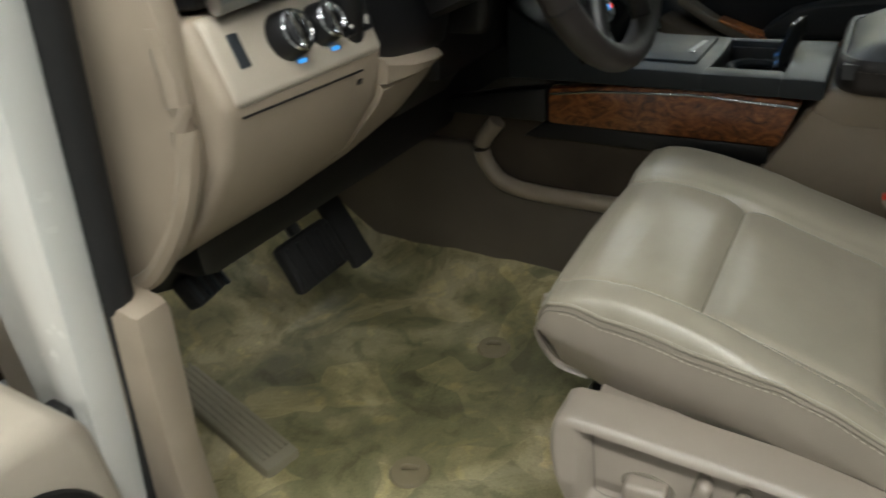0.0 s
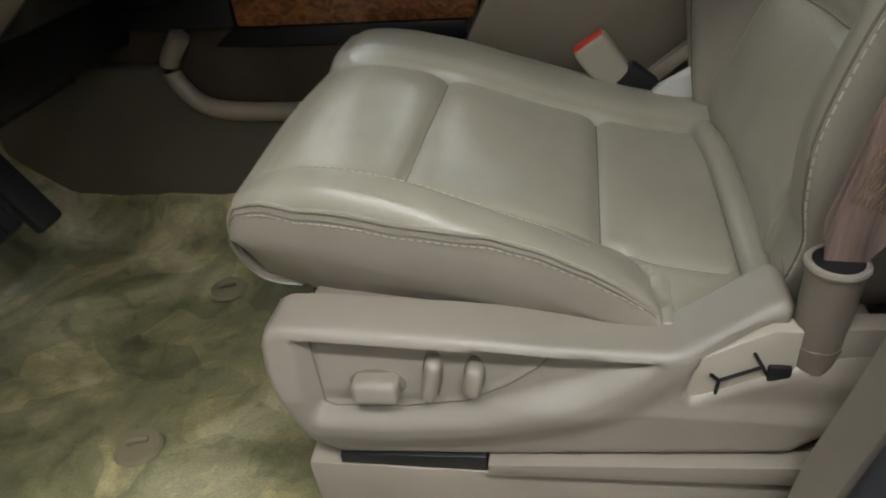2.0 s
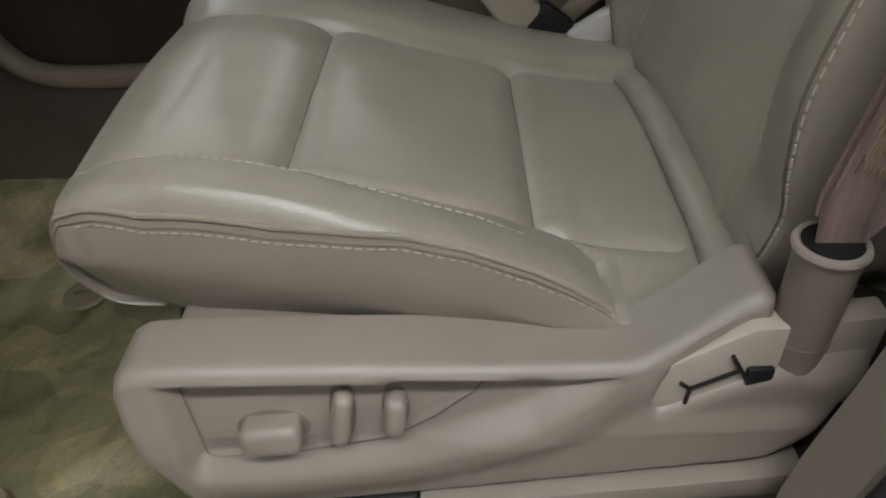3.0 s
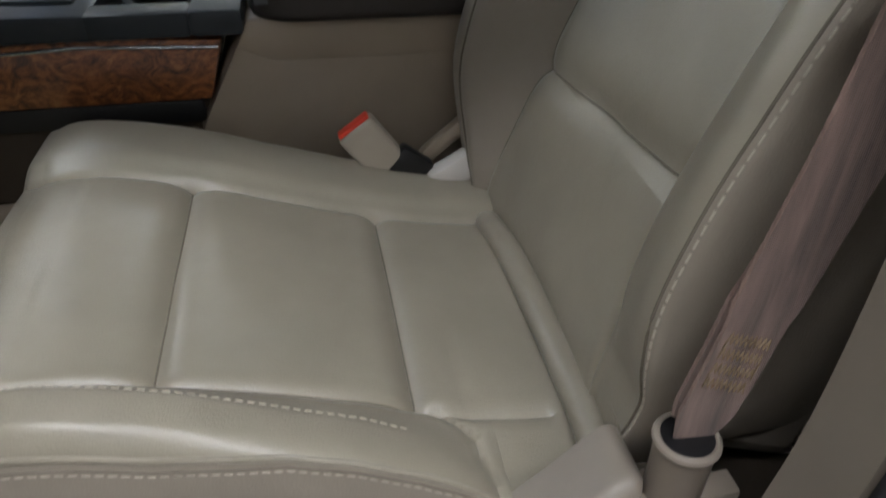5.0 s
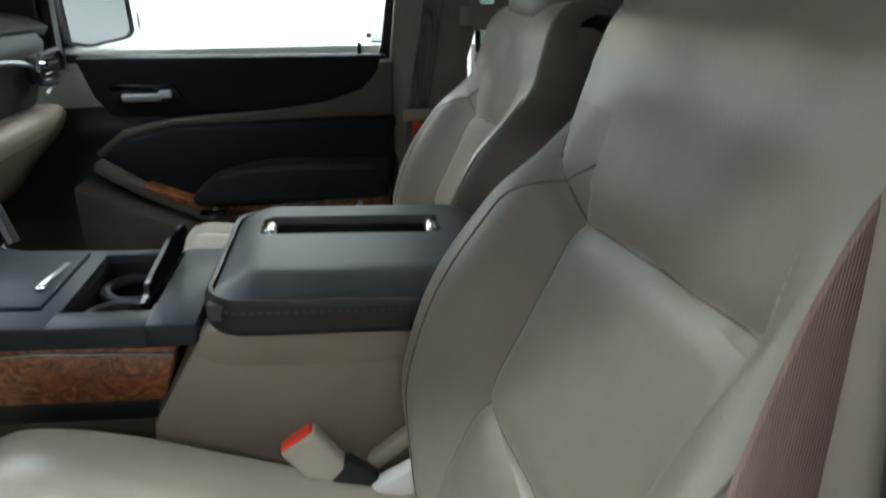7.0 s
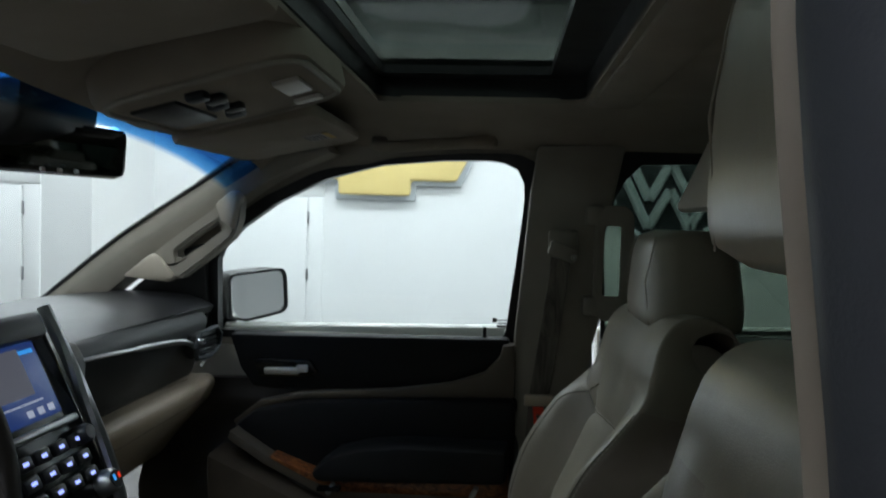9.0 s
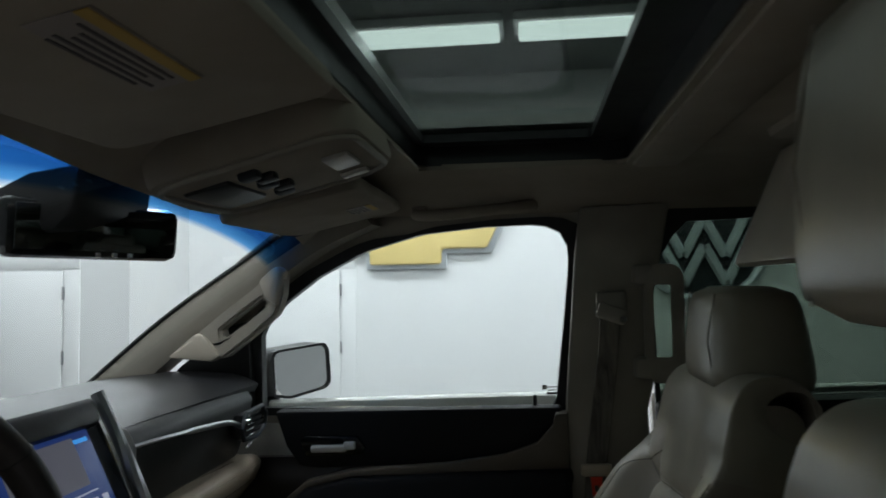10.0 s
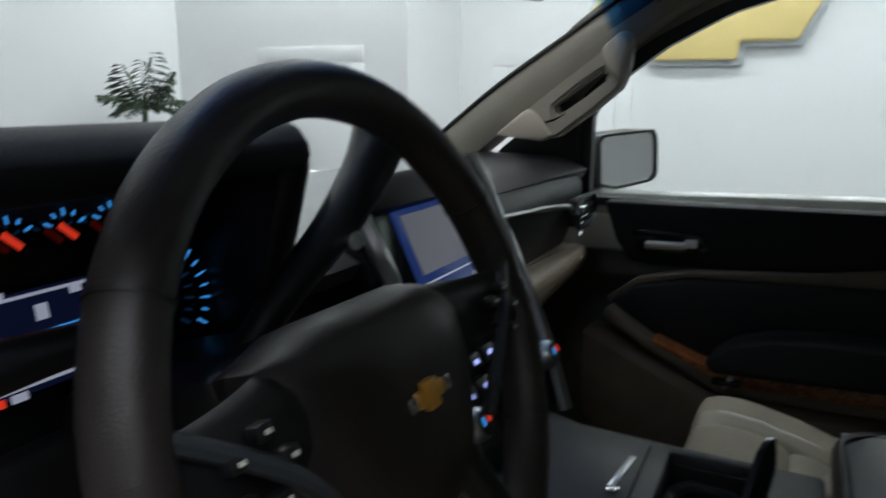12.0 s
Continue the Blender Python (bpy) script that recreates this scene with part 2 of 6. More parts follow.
GOLD_THREAD = plain("gold_thread", (0.32, 0.235, 0.145), 0.7, relief=0)
RED = plain("red_button", (0.75, 0.05, 0.02), 0.4, relief=0, vary=0.05)
RED.node_tree.nodes["Principled BSDF"].inputs["Roughness"].default_value = 0.4
PALE = plain("pale_grey_plastic", (0.55, 0.52, 0.48), 0.42, relief=0.15)
GLASS = pane_material("clear_glass", (0.94, 0.97, 0.96), 0.9)
TINT = pane_material("privacy_glass", (0.29, 0.34, 0.30), 0.9)
SUNROOF = pane_material("sunroof_glass", (0.28, 0.31, 0.29), 0.45)
SCREENGLASS = shade_band_glass("windscreen_glass")
DIM_MIRROR = plain("dimmed_mirror_glass", (0.12, 0.13, 0.13), 0.03, 1.0, relief=0, vary=0.0)
MIRROR = plain("mirror_glass", (0.9, 0.9, 0.9), 0.03, 1.0, relief=0, vary=0.0)
LABEL = plain("white_label", (0.7, 0.68, 0.62), 0.6, relief=0)
VISOR_LABEL = plain("visor_label", (0.26, 0.22, 0.20), 0.6, relief=0)
LABEL_YELLOW = plain("yellow_label", (0.42, 0.26, 0.04), 0.6, relief=0)
INK = plain("dark_print", (0.06, 0.05, 0.05), 0.7, relief=0)
WALLPAINT = plain("white_wall_paint", (0.84, 0.85, 0.85), 0.75, relief=0.2, grain=60, vary=0.03, big=0.8)
DARK_THREAD = plain("brown_thread", (0.10, 0.085, 0.075), 0.8, relief=0)
# DIMWALL: the wall out of view, darkened so it bounces less light into the car
DIMWALL = plain("low_bounce_wall", (0.34, 0.34, 0.33), 0.75, relief=0.2, grain=60, vary=0.03, big=0.8)
FLOORTILE = plain("showroom_floor", (0.10, 0.10, 0.095), 0.2, relief=0, vary=0.08, big=1.5)
CEILPAINT = plain("ceiling_paint", (0.36, 0.37, 0.37), 0.85, relief=0.2, grain=80, vary=0.06, big=1.2)
GOLD = plain("gold_sign_face", (0.86, 0.68, 0.28), 0.35, relief=0, vary=0.05)
SILVER = plain("silver_sign_face", (0.66, 0.70, 0.74), 0.35, 0.3, relief=0, vary=0.05)
NAVY = plain("dark_sign_face", (0.03, 0.035, 0.04), 0.3, relief=0)
LEAF = plain("palm_leaf", (0.045, 0.078, 0.035), 0.5, relief=0, vary=0.35, big=18)
SCREEN = glow("display_blue", (0.05, 0.11, 0.42), 0.45)
NAVY_SCREEN = glow("display_navy", (0.01, 0.015, 0.06), 0.5)
SCREEN_GREY = glow("display_grey", (0.40, 0.41, 0.50), 0.28)
CYAN = glow("lit_cyan", (0.05, 0.35, 0.9), 1.3)
REDLIT = glow("lit_red", (0.9, 0.05, 0.02), 1.2)
LEGEND = glow("lit_legend", (0.35, 0.42, 0.95), 2.6)
WHITELIT = glow("lit_white", (0.6, 0.65, 0.8), 0.8)
TUBE = glow("tube_glow", (0.93, 0.98, 1.0), 13.0)
BOWTIE_GOLD = plain("emblem_gold", (0.75, 0.38, 0.06), 0.4, 0.4, relief=0)


# ---- building helpers ----
PLACE = None  # how the section being built sits in the car


def part(name, bm, material, parent=None, label="", smooth=True, angle=40):
    """Link a bmesh as one mesh object under a thing or a part."""
    me = bpy.data.meshes.new(name)
    if PLACE is not None:
        bmesh.ops.transform(bm, matrix=PLACE, verts=bm.verts[:])
    bmesh.ops.recalc_face_normals(bm, faces=bm.faces[:])
    bm.to_mesh(me)
    bm.free()
    me.materials.append(material)
    if smooth:
        me.polygons.foreach_set("use_smooth", [True] * len(me.polygons))
        me.set_sharp_from_angle(angle=radians(angle))
    ob = new(name, me)
    if parent is not None:
        ob.parent = parent
    if label:
        ob["label"] = label
    return ob


def thing(name, label, category, group="", kind=""):
    return tagged(new(name), label, category, group, kind)


def structure(name, bm, material, label, category, smooth=True, angle=40):
    return tagged(part(name, bm, material, smooth=smooth, angle=angle), label, category, kind="structure")


def rbox(bm, c, size, r=0.01, m=None, seg=2):
    """A box with rounded edges, centred at c."""
    g = bmesh.ops.create_cube(bm, size=1.0)
    vs = g["verts"]
    for v in vs:
        v.co = Vector((v.co.x * size[0], v.co.y * size[1], v.co.z * size[2]))
    r = min(r, 0.49 * min(size))
    if r > 0:
        es = list({e for v in vs for e in v.link_edges})
        out = bmesh.ops.bevel(bm, geom=es, offset=r, segments=seg, affect="EDGES", profile=0.5)
        seen = set(out["verts"])
        stack = list(seen)
        while stack:
            for e in stack.pop().link_edges:
                for v in e.verts:
                    if v not in seen:
                        seen.add(v)
                        stack.append(v)
        vs = list(seen)
    mat = Matrix.Translation(c) @ (m if m is not None else Matrix.Identity(4))
    bmesh.ops.transform(bm, matrix=mat, verts=vs)
    return bm


def box(c, size, r=0.01, m=None, seg=2):
    return rbox(bmesh.new(), c, size, r, m, seg)


def rot(rx=0, ry=0, rz=0):
    return Euler([radians(a) for a in (rx, ry, rz)]).to_matrix().to_4x4()


def catmull(pts, n):
    """A smooth curve through points, n steps a span."""
    P = [np.array(p, float) for p in pts]
    P = [2 * P[0] - P[1]] + P + [2 * P[-1] - P[-2]]
    out = []
    for i in range(1, len(P) - 2):
        a, b, c, d = P[i - 1], P[i], P[i + 1], P[i + 2]
        for k in range(n):
            t = k / n
            out.append(0.5 * (2 * b + (c - a) * t + (2 * a - 5 * b + 4 * c - d) * t * t + (3 * b - a - 3 * c + d) * t ** 3))
    out.append(P[-2])
    return out


def skin(bm, rings, closed=True, caps=True):
    """Faces between rings of equal count; closed: each ring is a loop."""
    vr = [[bm.verts.new(tuple(p)) for p in ring] for ring in rings]
    n = len(vr[0])
    for a, b in zip(vr, vr[1:]):
        for i in range(n if closed else n - 1):
            j = (i + 1) % n
            bm.faces.new((a[i], a[j], b[j], b[i]))
    if caps and closed:
        bm.faces.new(vr[0][::-1])
        bm.faces.new(vr[-1])
    return bm


def tube(path, r, n=10, closed=False, flat=1.0, up=(0, 0, 1), bm=None):
    """A round or flattened bar along a path; r may be a list of radii."""
    bm = bm or bmesh.new()
    P = [Vector(p) for p in path]
    rings = []
    u = Vector(up)
    for i, p in enumerate(P):
        a = P[i - 1] if (i > 0 or closed) else P[i]
        b = P[(i + 1) % len(P)] if (i < len(P) - 1 or closed) else P[i]
        t = (b - a).normalized()
        s = t.cross(u)
        if s.length < 1e-4:
            s = t.cross(Vector((1, 0, 0.01)))
        s.normalize()
        w = s.cross(t).normalized()
        rr = r[i] if isinstance(r, (list, tuple)) else r
        rings.append([p + s * math.cos(2 * math.pi * k / n) * rr + w * math.sin(2 * math.pi * k / n) * rr * flat for k in range(n)])
    if closed:
        rings.append(rings[0])
        skin(bm, rings, True, False)
        bmesh.ops.remove_doubles(bm, verts=bm.verts[:], dist=1e-6)
    else:
        skin(bm, rings, True, True)
    return bm


def strap(path, width_dirs, width, thick=0.0015, bm=None):
    """A flat band along a path; width_dirs: the direction across it at each point."""
    bm = bm or bmesh.new()
    P = [Vector(p) for p in path]
    rings = []
    for i, p in enumerate(P):
        t = (P[min(i + 1, len(P) - 1)] - P[max(i - 1, 0)]).normalized()
        s = Vector(width_dirs[i] if isinstance(width_dirs, list) else width_dirs)
        s = (s - t * s.dot(t)).normalized()
        w = width[i] if isinstance(width, (list, tuple)) else width
        nrm = s.cross(t)
        e = 0.5 * w - thick
        rings.append([p + s * e + nrm * thick, p + s * (e + thick), p + s * e - nrm * thick, p - s * e - nrm * thick, p - s * (e + thick), p - s * e + nrm * thick])
    return skin(bm, rings)


def prism(pts, axis, lo, hi, r=0.0, bm=None, seg=2):
    """A polygon pulled out along an axis ('x': pts are (y, z); 'y': (x, z); 'z': (x, y)), edges rounded by r."""
    own = bmesh.new()
    def put(p, d):
        return {"x": (d, p[0], p[1]), "y": (p[0], d, p[1]), "z": (p[0], p[1], d)}[axis]
    skin(own, [[put(p, lo) for p in pts], [put(p, hi) for p in pts]])
    bmesh.ops.recalc_face_normals(own, faces=own.faces[:])
    if r:
        es = [e for e in own.edges if len(e.link_faces) == 2 and e.calc_face_angle(0) > radians(35)]
        bmesh.ops.bevel(own, geom=es, offset=r, segments=seg, affect="EDGES", profile=0.5, clamp_overlap=True)
    if bm is None:
        return own
    me = bpy.data.meshes.new("tmp")
    own.to_mesh(me)
    own.free()
    bm.from_mesh(me)
    bpy.data.meshes.remove(me)
    return bm


def sheet(f, us, vs, thick=0.0, bm=None):
    """A surface f(u, v) over two lists of parameters; thick: a second skin that far along -normal, edges closed."""
    bm = bm or bmesh.new()
    G = [[bm.verts.new(tuple(f(u, v))) for v in vs] for u in us]
    faces = []
    for i in range(len(us) - 1):
        for j in range(len(vs) - 1):
            faces.append(bm.faces.new((G[i][j], G[i + 1][j], G[i + 1][j + 1], G[i][j + 1])))
    if thick:
        bm.normal_update()
        B = [[bm.verts.new(g.co - g.normal * thick) for g in row] for row in G]
        a, b = len(us) - 1, len(vs) - 1
        for i in range(a):
            for j in range(b):
                bm.faces.new((B[i][j], B[i][j + 1], B[i + 1][j + 1], B[i + 1][j]))
        for i in range(a):
            bm.faces.new((G[i][0], B[i][0], B[i + 1][0], G[i + 1][0]))
            bm.faces.new((G[i][b], G[i + 1][b], B[i + 1][b], B[i][b]))
        for j in range(b):
            bm.faces.new((G[0][j], G[0][j + 1], B[0][j + 1], B[0][j]))
            bm.faces.new((G[a][j], B[a][j], B[a][j + 1], G[a][j + 1]))
    return bm


def disc(c, axis, r, depth, n=28, r2=None, bm=None, bev=0.0):
    """A cylinder from c along axis (a vector), radius r to r2."""
    bm = bm or bmesh.new()
    a = Vector(axis).normalized()
    s = a.orthogonal().normalized()
    w = a.cross(s)
    r2 = r if r2 is None else r2
    c = Vector(c)
    prof = [(0, r), (depth - bev, r2), (depth, r2 - bev)] if bev else [(0, r), (depth, r2)]
    rings = [[c + a * d + s * math.cos(2 * math.pi * k / n) * q + w * math.sin(2 * math.pi * k / n) * q for k in range(n)] for d, q in prof]
    return skin(bm, rings)


def ring_plate(outer, inner, axis, lo, hi):
    """A plate with a hole: outer and inner loops of equal count in a plane."""
    bm = bmesh.new()
    def put(p, d):
        return {"x": (d, p[0], p[1]), "y": (p[0], d, p[1]), "z": (p[0], p[1], d)}[axis]
    rings = [[put(p, lo) for p in outer], [put(p, hi) for p in outer], [put(p, hi) for p in inner], [put(p, lo) for p in inner], [put(p, lo) for p in outer]]
    skin(bm, rings, True, False)
    bmesh.ops.remove_doubles(bm, verts=bm.verts[:], dist=1e-6)
    return bm


def rrect(x0, x1, y0, y1, r, n=6):
    """A rectangle with rounded corners, as a loop of points."""
    out = []
    for cx_, cy_, a0 in ((x1 - r, y1 - r, 0), (x0 + r, y1 - r, 90), (x0 + r, y0 + r, 180), (x1 - r, y0 + r, 270)):
        out += [(cx_ + r * math.cos(radians(a0 + 90 * k / n)), cy_ + r * math.sin(radians(a0 + 90 * k / n))) for k in range(n + 1)]
    return out


def resample(pts, n, closed=True):
    """n points evenly along a polyline."""
    P = [np.array(p, float) for p in pts]
    if closed:
        P = P + [P[0]]
    d = np.r_[0, np.cumsum([np.linalg.norm(b - a) for a, b in zip(P, P[1:])])]
    out = []
    for k in range(n):
        s = d[-1] * k / (n if closed else n - 1)
        i = min(np.searchsorted(d, s, "right") - 1, len(P) - 2)
        t = (s - d[i]) / max(d[i + 1] - d[i], 1e-9)
        out.append(tuple(P[i] * (1 - t) + P[i + 1] * t))
    return out


def stitches(path, length=0.004, gap=0.003, r=0.0007, bm=None):
    """A row of thread stitches along a path."""
    bm = bm or bmesh.new()
    P = [np.array(p, float) for p in path]
    d = np.r_[0, np.cumsum([np.linalg.norm(b - a) for a, b in zip(P, P[1:])])]
    s = 0.0
    while s + length < d[-1]:
        ab = []
        for q in (s, s + length):
            i = min(np.searchsorted(d, q, "right") - 1, len(P) - 2)
            t = (q - d[i]) / max(d[i + 1] - d[i], 1e-9)
            ab.append(Vector(P[i] * (1 - t) + P[i + 1] * t))
        tube([ab[0], ab[1]], r, 5, bm=bm)
        s += length + gap
    return bm


def lin(a, b, n):
    return [a + (b - a) * i / (n - 1) for i in range(n)]


def smooth_interp(x, xs, ys):
    """A smooth curve through points that doesn't overshoot them."""
    n = len(xs)
    if x <= xs[0]:
        return float(ys[0])
    if x >= xs[-1]:
        return float(ys[-1])
    k = 0
    while xs[k + 1] < x:
        k += 1
    sl = [(ys[j + 1] - ys[j]) / (xs[j + 1] - xs[j]) for j in range(max(0, k - 1), min(n - 1, k + 2))]
    o = k - max(0, k - 1)
    def mean(p, q):
        return 0.0 if p * q <= 0 else 2 * p * q / (p + q)
    m0 = mean(sl[o - 1], sl[o]) if o > 0 else sl[o]
    m1 = mean(sl[o], sl[o + 1]) if o + 1 < len(sl) else sl[o]
    h = xs[k + 1] - xs[k]
    t = (x - xs[k]) / h
    return ys[k] * (2 * t ** 3 - 3 * t * t + 1) + m0 * h * (t ** 3 - 2 * t * t + t) + ys[k + 1] * (3 * t * t - 2 * t ** 3) + m1 * h * (t ** 3 - t * t)


def interp(x, xs, ys):
    return float(np.interp(x, xs, ys))


# ---- showroom ----
# the ground stays out of view; kept dark so little light bounces up
structure("ground", box((0, -0.5, -0.05), (17, 12.6, 0.1), 0), FLOORTILE, "polished grey showroom floor", "floor")
structure("ceiling", box((0, -0.5, CEIL + 0.05), (17, 12.6, 0.1), 0), CEILPAINT, "pale showroom ceiling", "ceiling")
WALL_Y = 4.8
structure("wall_north", box((2.1, WALL_Y + 0.1, CEIL / 2), (12.6, 0.2, CEIL), 0), WALLPAINT, "white painted showroom wall", "wall")
structure("wall_north_pier", box((-3.65, WALL_Y - 0.35, CEIL / 2), (2.5, 1.1, CEIL), 0), WALLPAINT, "white boxed-out wall section", "wall")
structure("wall_west", box((-4.85, -0.5, CEIL / 2), (0.2, 12.6, CEIL), 0), WALLPAINT, "white showroom end wall", "wall")
# out of view; its dim grey is chosen to hold back bounced light
structure("wall_south", box((0, -6.7, CEIL / 2), (17, 0.2, CEIL), 0), DIMWALL, "unseen grey wall, kept dim to cut bounce", "wall")
structure("wall_east", box((8.4, -0.5, CEIL / 2), (0.2, 12.6, CEIL), 0), WALLPAINT, "white showroom end wall", "wall")


def wall_door(x0, x1, z1, y):
    """A flush white door in a thin frame on the wall."""
    d = thing("wall_door", "flush white door in a thin frame on the wall", "door")
    part("door_leaf", box(((x0 + x1) / 2, y - 0.008, z1 / 2), (x1 - x0 - 0.02, 0.016, z1 - 0.02), 0.002), WALLPAINT, d)
    bm = bmesh.new()
    for x in (x0 - 0.07, x1 + 0.07):
        rbox(bm, (x, y - 0.006, z1 / 2), (0.12, 0.012, z1), 0.002)
    rbox(bm, ((x0 + x1) / 2, y - 0.006, z1 + 0.07), (x1 - x0 + 0.26, 0.012, 0.12), 0.002)
    part("frame", bm, WALLPAINT, d)
    for z in (z1 * 0.25, z1 * 0.62, z1 * 0.9):
        part("hinge", box((x1, y - 0.015, z), (0.016, 0.012, 0.1), 0.003), SATIN, d)
    return d


wall_door(-1.96, -1.05, 1.70, WALL_Y)
wall_door(-3.70, -2.92, 1.71, WALL_Y - 0.9)

# gold cross-shaped sign, stepped bar with slanted ends
sign = thing("wall_sign", "gold cross-shaped sign with silver edge on white wall", "sign")
cx, cz = -0.485, 2.075


def bow(k, e=0.0):
    """Outline of a wide bar crossed by a short bar, ends slanted."""
    h, w, hh, ww, sl = 0.22 + e, 0.30 + e, 0.345 + e, 0.89 + e, 0.22
    return [(cx + a, cz + b) for a, b in ((-ww, -h), (-w, -h), (-w, -hh), (w, -hh), (w, -h), (ww - sl, -h), (ww, h), (w, h), (w, hh), (-w, hh), (-w, h), (-ww + sl, h))]


part("backing", prism(bow(1, 0.035), "y", WALL_Y - 0.05, WALL_Y - 0.003, 0.004), SILVER, sign, "silver outline behind the gold face")
part("face", prism(bow(1), "y", WALL_Y - 0.11, WALL_Y - 0.053, 0.03), GOLD, sign)
# round sign of silver zigzag strokes on a dark disc
rsign = thing("round_sign", "round dark sign with silver ring and zigzag strokes", "sign")
rc = (1.88, 1.88)
part("backing", disc((rc[0], WALL_Y - 0.003, rc[1]), (0, -1, 0), 0.47, 0.04, 48), NAVY, rsign)
part("ring", tube([(rc[0] + 0.47 * math.cos(a), WALL_Y - 0.05, rc[1] + 0.47 * math.sin(a)) for a in lin(0, 2 * math.pi, 65)[:-1]], 0.035, 8, True, up=(0, 1, 0)), SILVER, rsign)
for zz in (0.06, -0.16):
    for a, b in (((-0.36, 0.22), (-0.16, -0.18)), ((-0.16, -0.18), (0, 0.12)), ((0, 0.12), (0.16, -0.18)), ((0.16, -0.18), (0.36, 0.22))):
        part("stroke", tube([(rc[0] + a[0], WALL_Y - 0.06, rc[1] + a[1] + zz), (rc[0] + b[0], WALL_Y - 0.06, rc[1] + b[1] + zz)], 0.04, 6, up=(0, 1, 0)), SILVER, rsign)


def light_fixture(x, y):
    f = thing("ceiling_light", "white strip light with a glowing tube", "lamp", "strip lights on the ceiling")
    part("housing", box((0, 0, -0.035), (1.10, 0.36, 0.06), 0.01), WALLPAINT, f)
    part("tube", box((0, 0, -0.085), (1.04, 0.29, 0.04), 0.018), TUBE, f, "glowing white diffuser")
    f.matrix_basis = pose(x, y, CEIL)
    return f


lamp0 = light_fixture(-0.16, TUBE_ROWS[0][0])
# fixtures of the later rows are unseen, added along with their lamps
for ty, tx in TUBE_ROWS:
    for k in range(-3 if ty > 0 else 0, 4):
        x = -0.16 + 1.165 * k
        if (ty, k) != (TUBE_ROWS[0][0], 0):
            copy_thing(lamp0, pose(x, ty, CEIL))

# potted palm by the far wall
rng = random.Random(7)
palm = thing("potted_palm", "green palm with arching fronds in a dark pot", "plant")
px, py = -4.18, 3.0
part("pot", disc((px, py, 0), (0, 0, 1), 0.17, 0.42, 24, 0.22), BLACK, palm)
part("stem", tube([(px, py, 0.4), (px + 0.02, py, 0.9), (px, py, 1.36)], [0.04, 0.03, 0.02], 8), LEAF, palm)
for k in range(12):
    a = k * 2.4
    rise = 0.36 - 0.032 * k
    reach = 0.14 + 0.02 * k
    bm = bmesh.new()
    base = Vector((px, py, 1.34))
    ax = Vector((math.cos(a), math.sin(a), 0))
    spine = [base + ax * (reach * q) + Vector((0, 0, (rise + 0.12) * q - (0.06 + 0.012 * k) * q * q)) for q in lin(0, 1, 15)]
    tube(spine, [0.006 * (1 - 0.8 * i / 14) for i in range(15)], 5, bm=bm)
    side = ax.cross(Vector((0, 0, 1)))
    for i in range(2, 15):
        ln = 0.11 * math.sin(math.pi * (i / 15.5)) + 0.03
        for sg in (1, -1):
            tip = spine[i] + side * sg * ln + ax * ln * 0.7 + Vector((0, 0, ln * (-0.15 - 0.5 * rng.random())))
            mid = (spine[i] + tip) / 2 + Vector((0, 0, 0.012))
            w = ax * 0.018
            vs = [bm.verts.new(q) for q in (spine[i], mid - w, tip, mid + w)]
            bm.faces.new(vs)
    part("frond", bm, LEAF, palm)

# ---- car shell ----
YD, YP = -0.49, 0.49


def floor_z(x, y):
    """Height of the carpet: flat under the feet, rising to the firewall and up over the tunnel."""
    z = 0.60 + 0.9 * max(0.0, -0.50 - x) ** 1.1
    t = max(0.0, 1 - abs(y) / 0.30)
    z += 0.16 * (t * t * (3 - 2 * t))
    z += 0.012 * noise.noise(Vector((x * 6, y * 6, 0))) + 0.005 * noise.noise(Vector((x * 21, y * 21, 3)))
    return z


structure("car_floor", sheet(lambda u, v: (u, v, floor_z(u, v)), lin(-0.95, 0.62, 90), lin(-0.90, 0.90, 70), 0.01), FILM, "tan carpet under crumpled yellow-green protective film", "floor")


structure("rear_floor", sheet(lambda u, v: (u, v, floor_z(u, v) - 0.002), lin(0.62, 3.2, 50), lin(-0.90, 0.90, 40), 0.01), CARPET, "dark brown rear carpet", "floor")
# added block that makes the shaded gap beside the seat dark
structure("floor_riser", prism([(0.645, 0.56), (0.645, 0.75), (0.70, 0.80), (1.1, 0.80), (1.1, 0.56)], "y", -0.86, -0.66, 0.02), CARPET, "dark carpeted block added to darken the gap behind the seat", "floor")


# passenger side: door frame round the window
WIN = [(-0.172, 1.245), (-0.165, 1.452), (-0.10, 1.518), (-0.007, 1.585), (0.117, 1.649), (0.266, 1.690), (0.426, 1.705), (0.54, 1.708), (0.585, 1.702), (0.612, 1.686), (0.626, 1.655), (0.629, 1.61), (0.616, 1.477), (0.602, 1.35), (0.592, 1.25)]
win_in = resample(WIN, 60)
win_out = [(x + (x - 0.2) * 0.04 + (0.028 if x > 0.2 else -0.02), z + (0.018 if z > 1.3 else -0.02)) for x, z in win_in]


def lean(bm, y0=0.88):
    """Lean an upright side inwards towards the roof."""
    for v in bm.verts:
        if abs(v.co.y) > 0.5 and v.co.z > 1.24:
            v.co.y -= math.copysign(0.13 * (v.co.z - 1.24), v.co.y)
    return bm


pdoor = thing("passenger_door", "closed car door with dark upper, tan trim and burl wood strip", "car door")
part("window_frame", lean(ring_plate(win_out, win_in, "y", 0.868, 0.90)), BLACK, pdoor, "black rubber window surround")
part("pane", lean(prism(WIN, "y", 0.882, 0.886)), GLASS, pdoor, "clear door glass")
sur = []
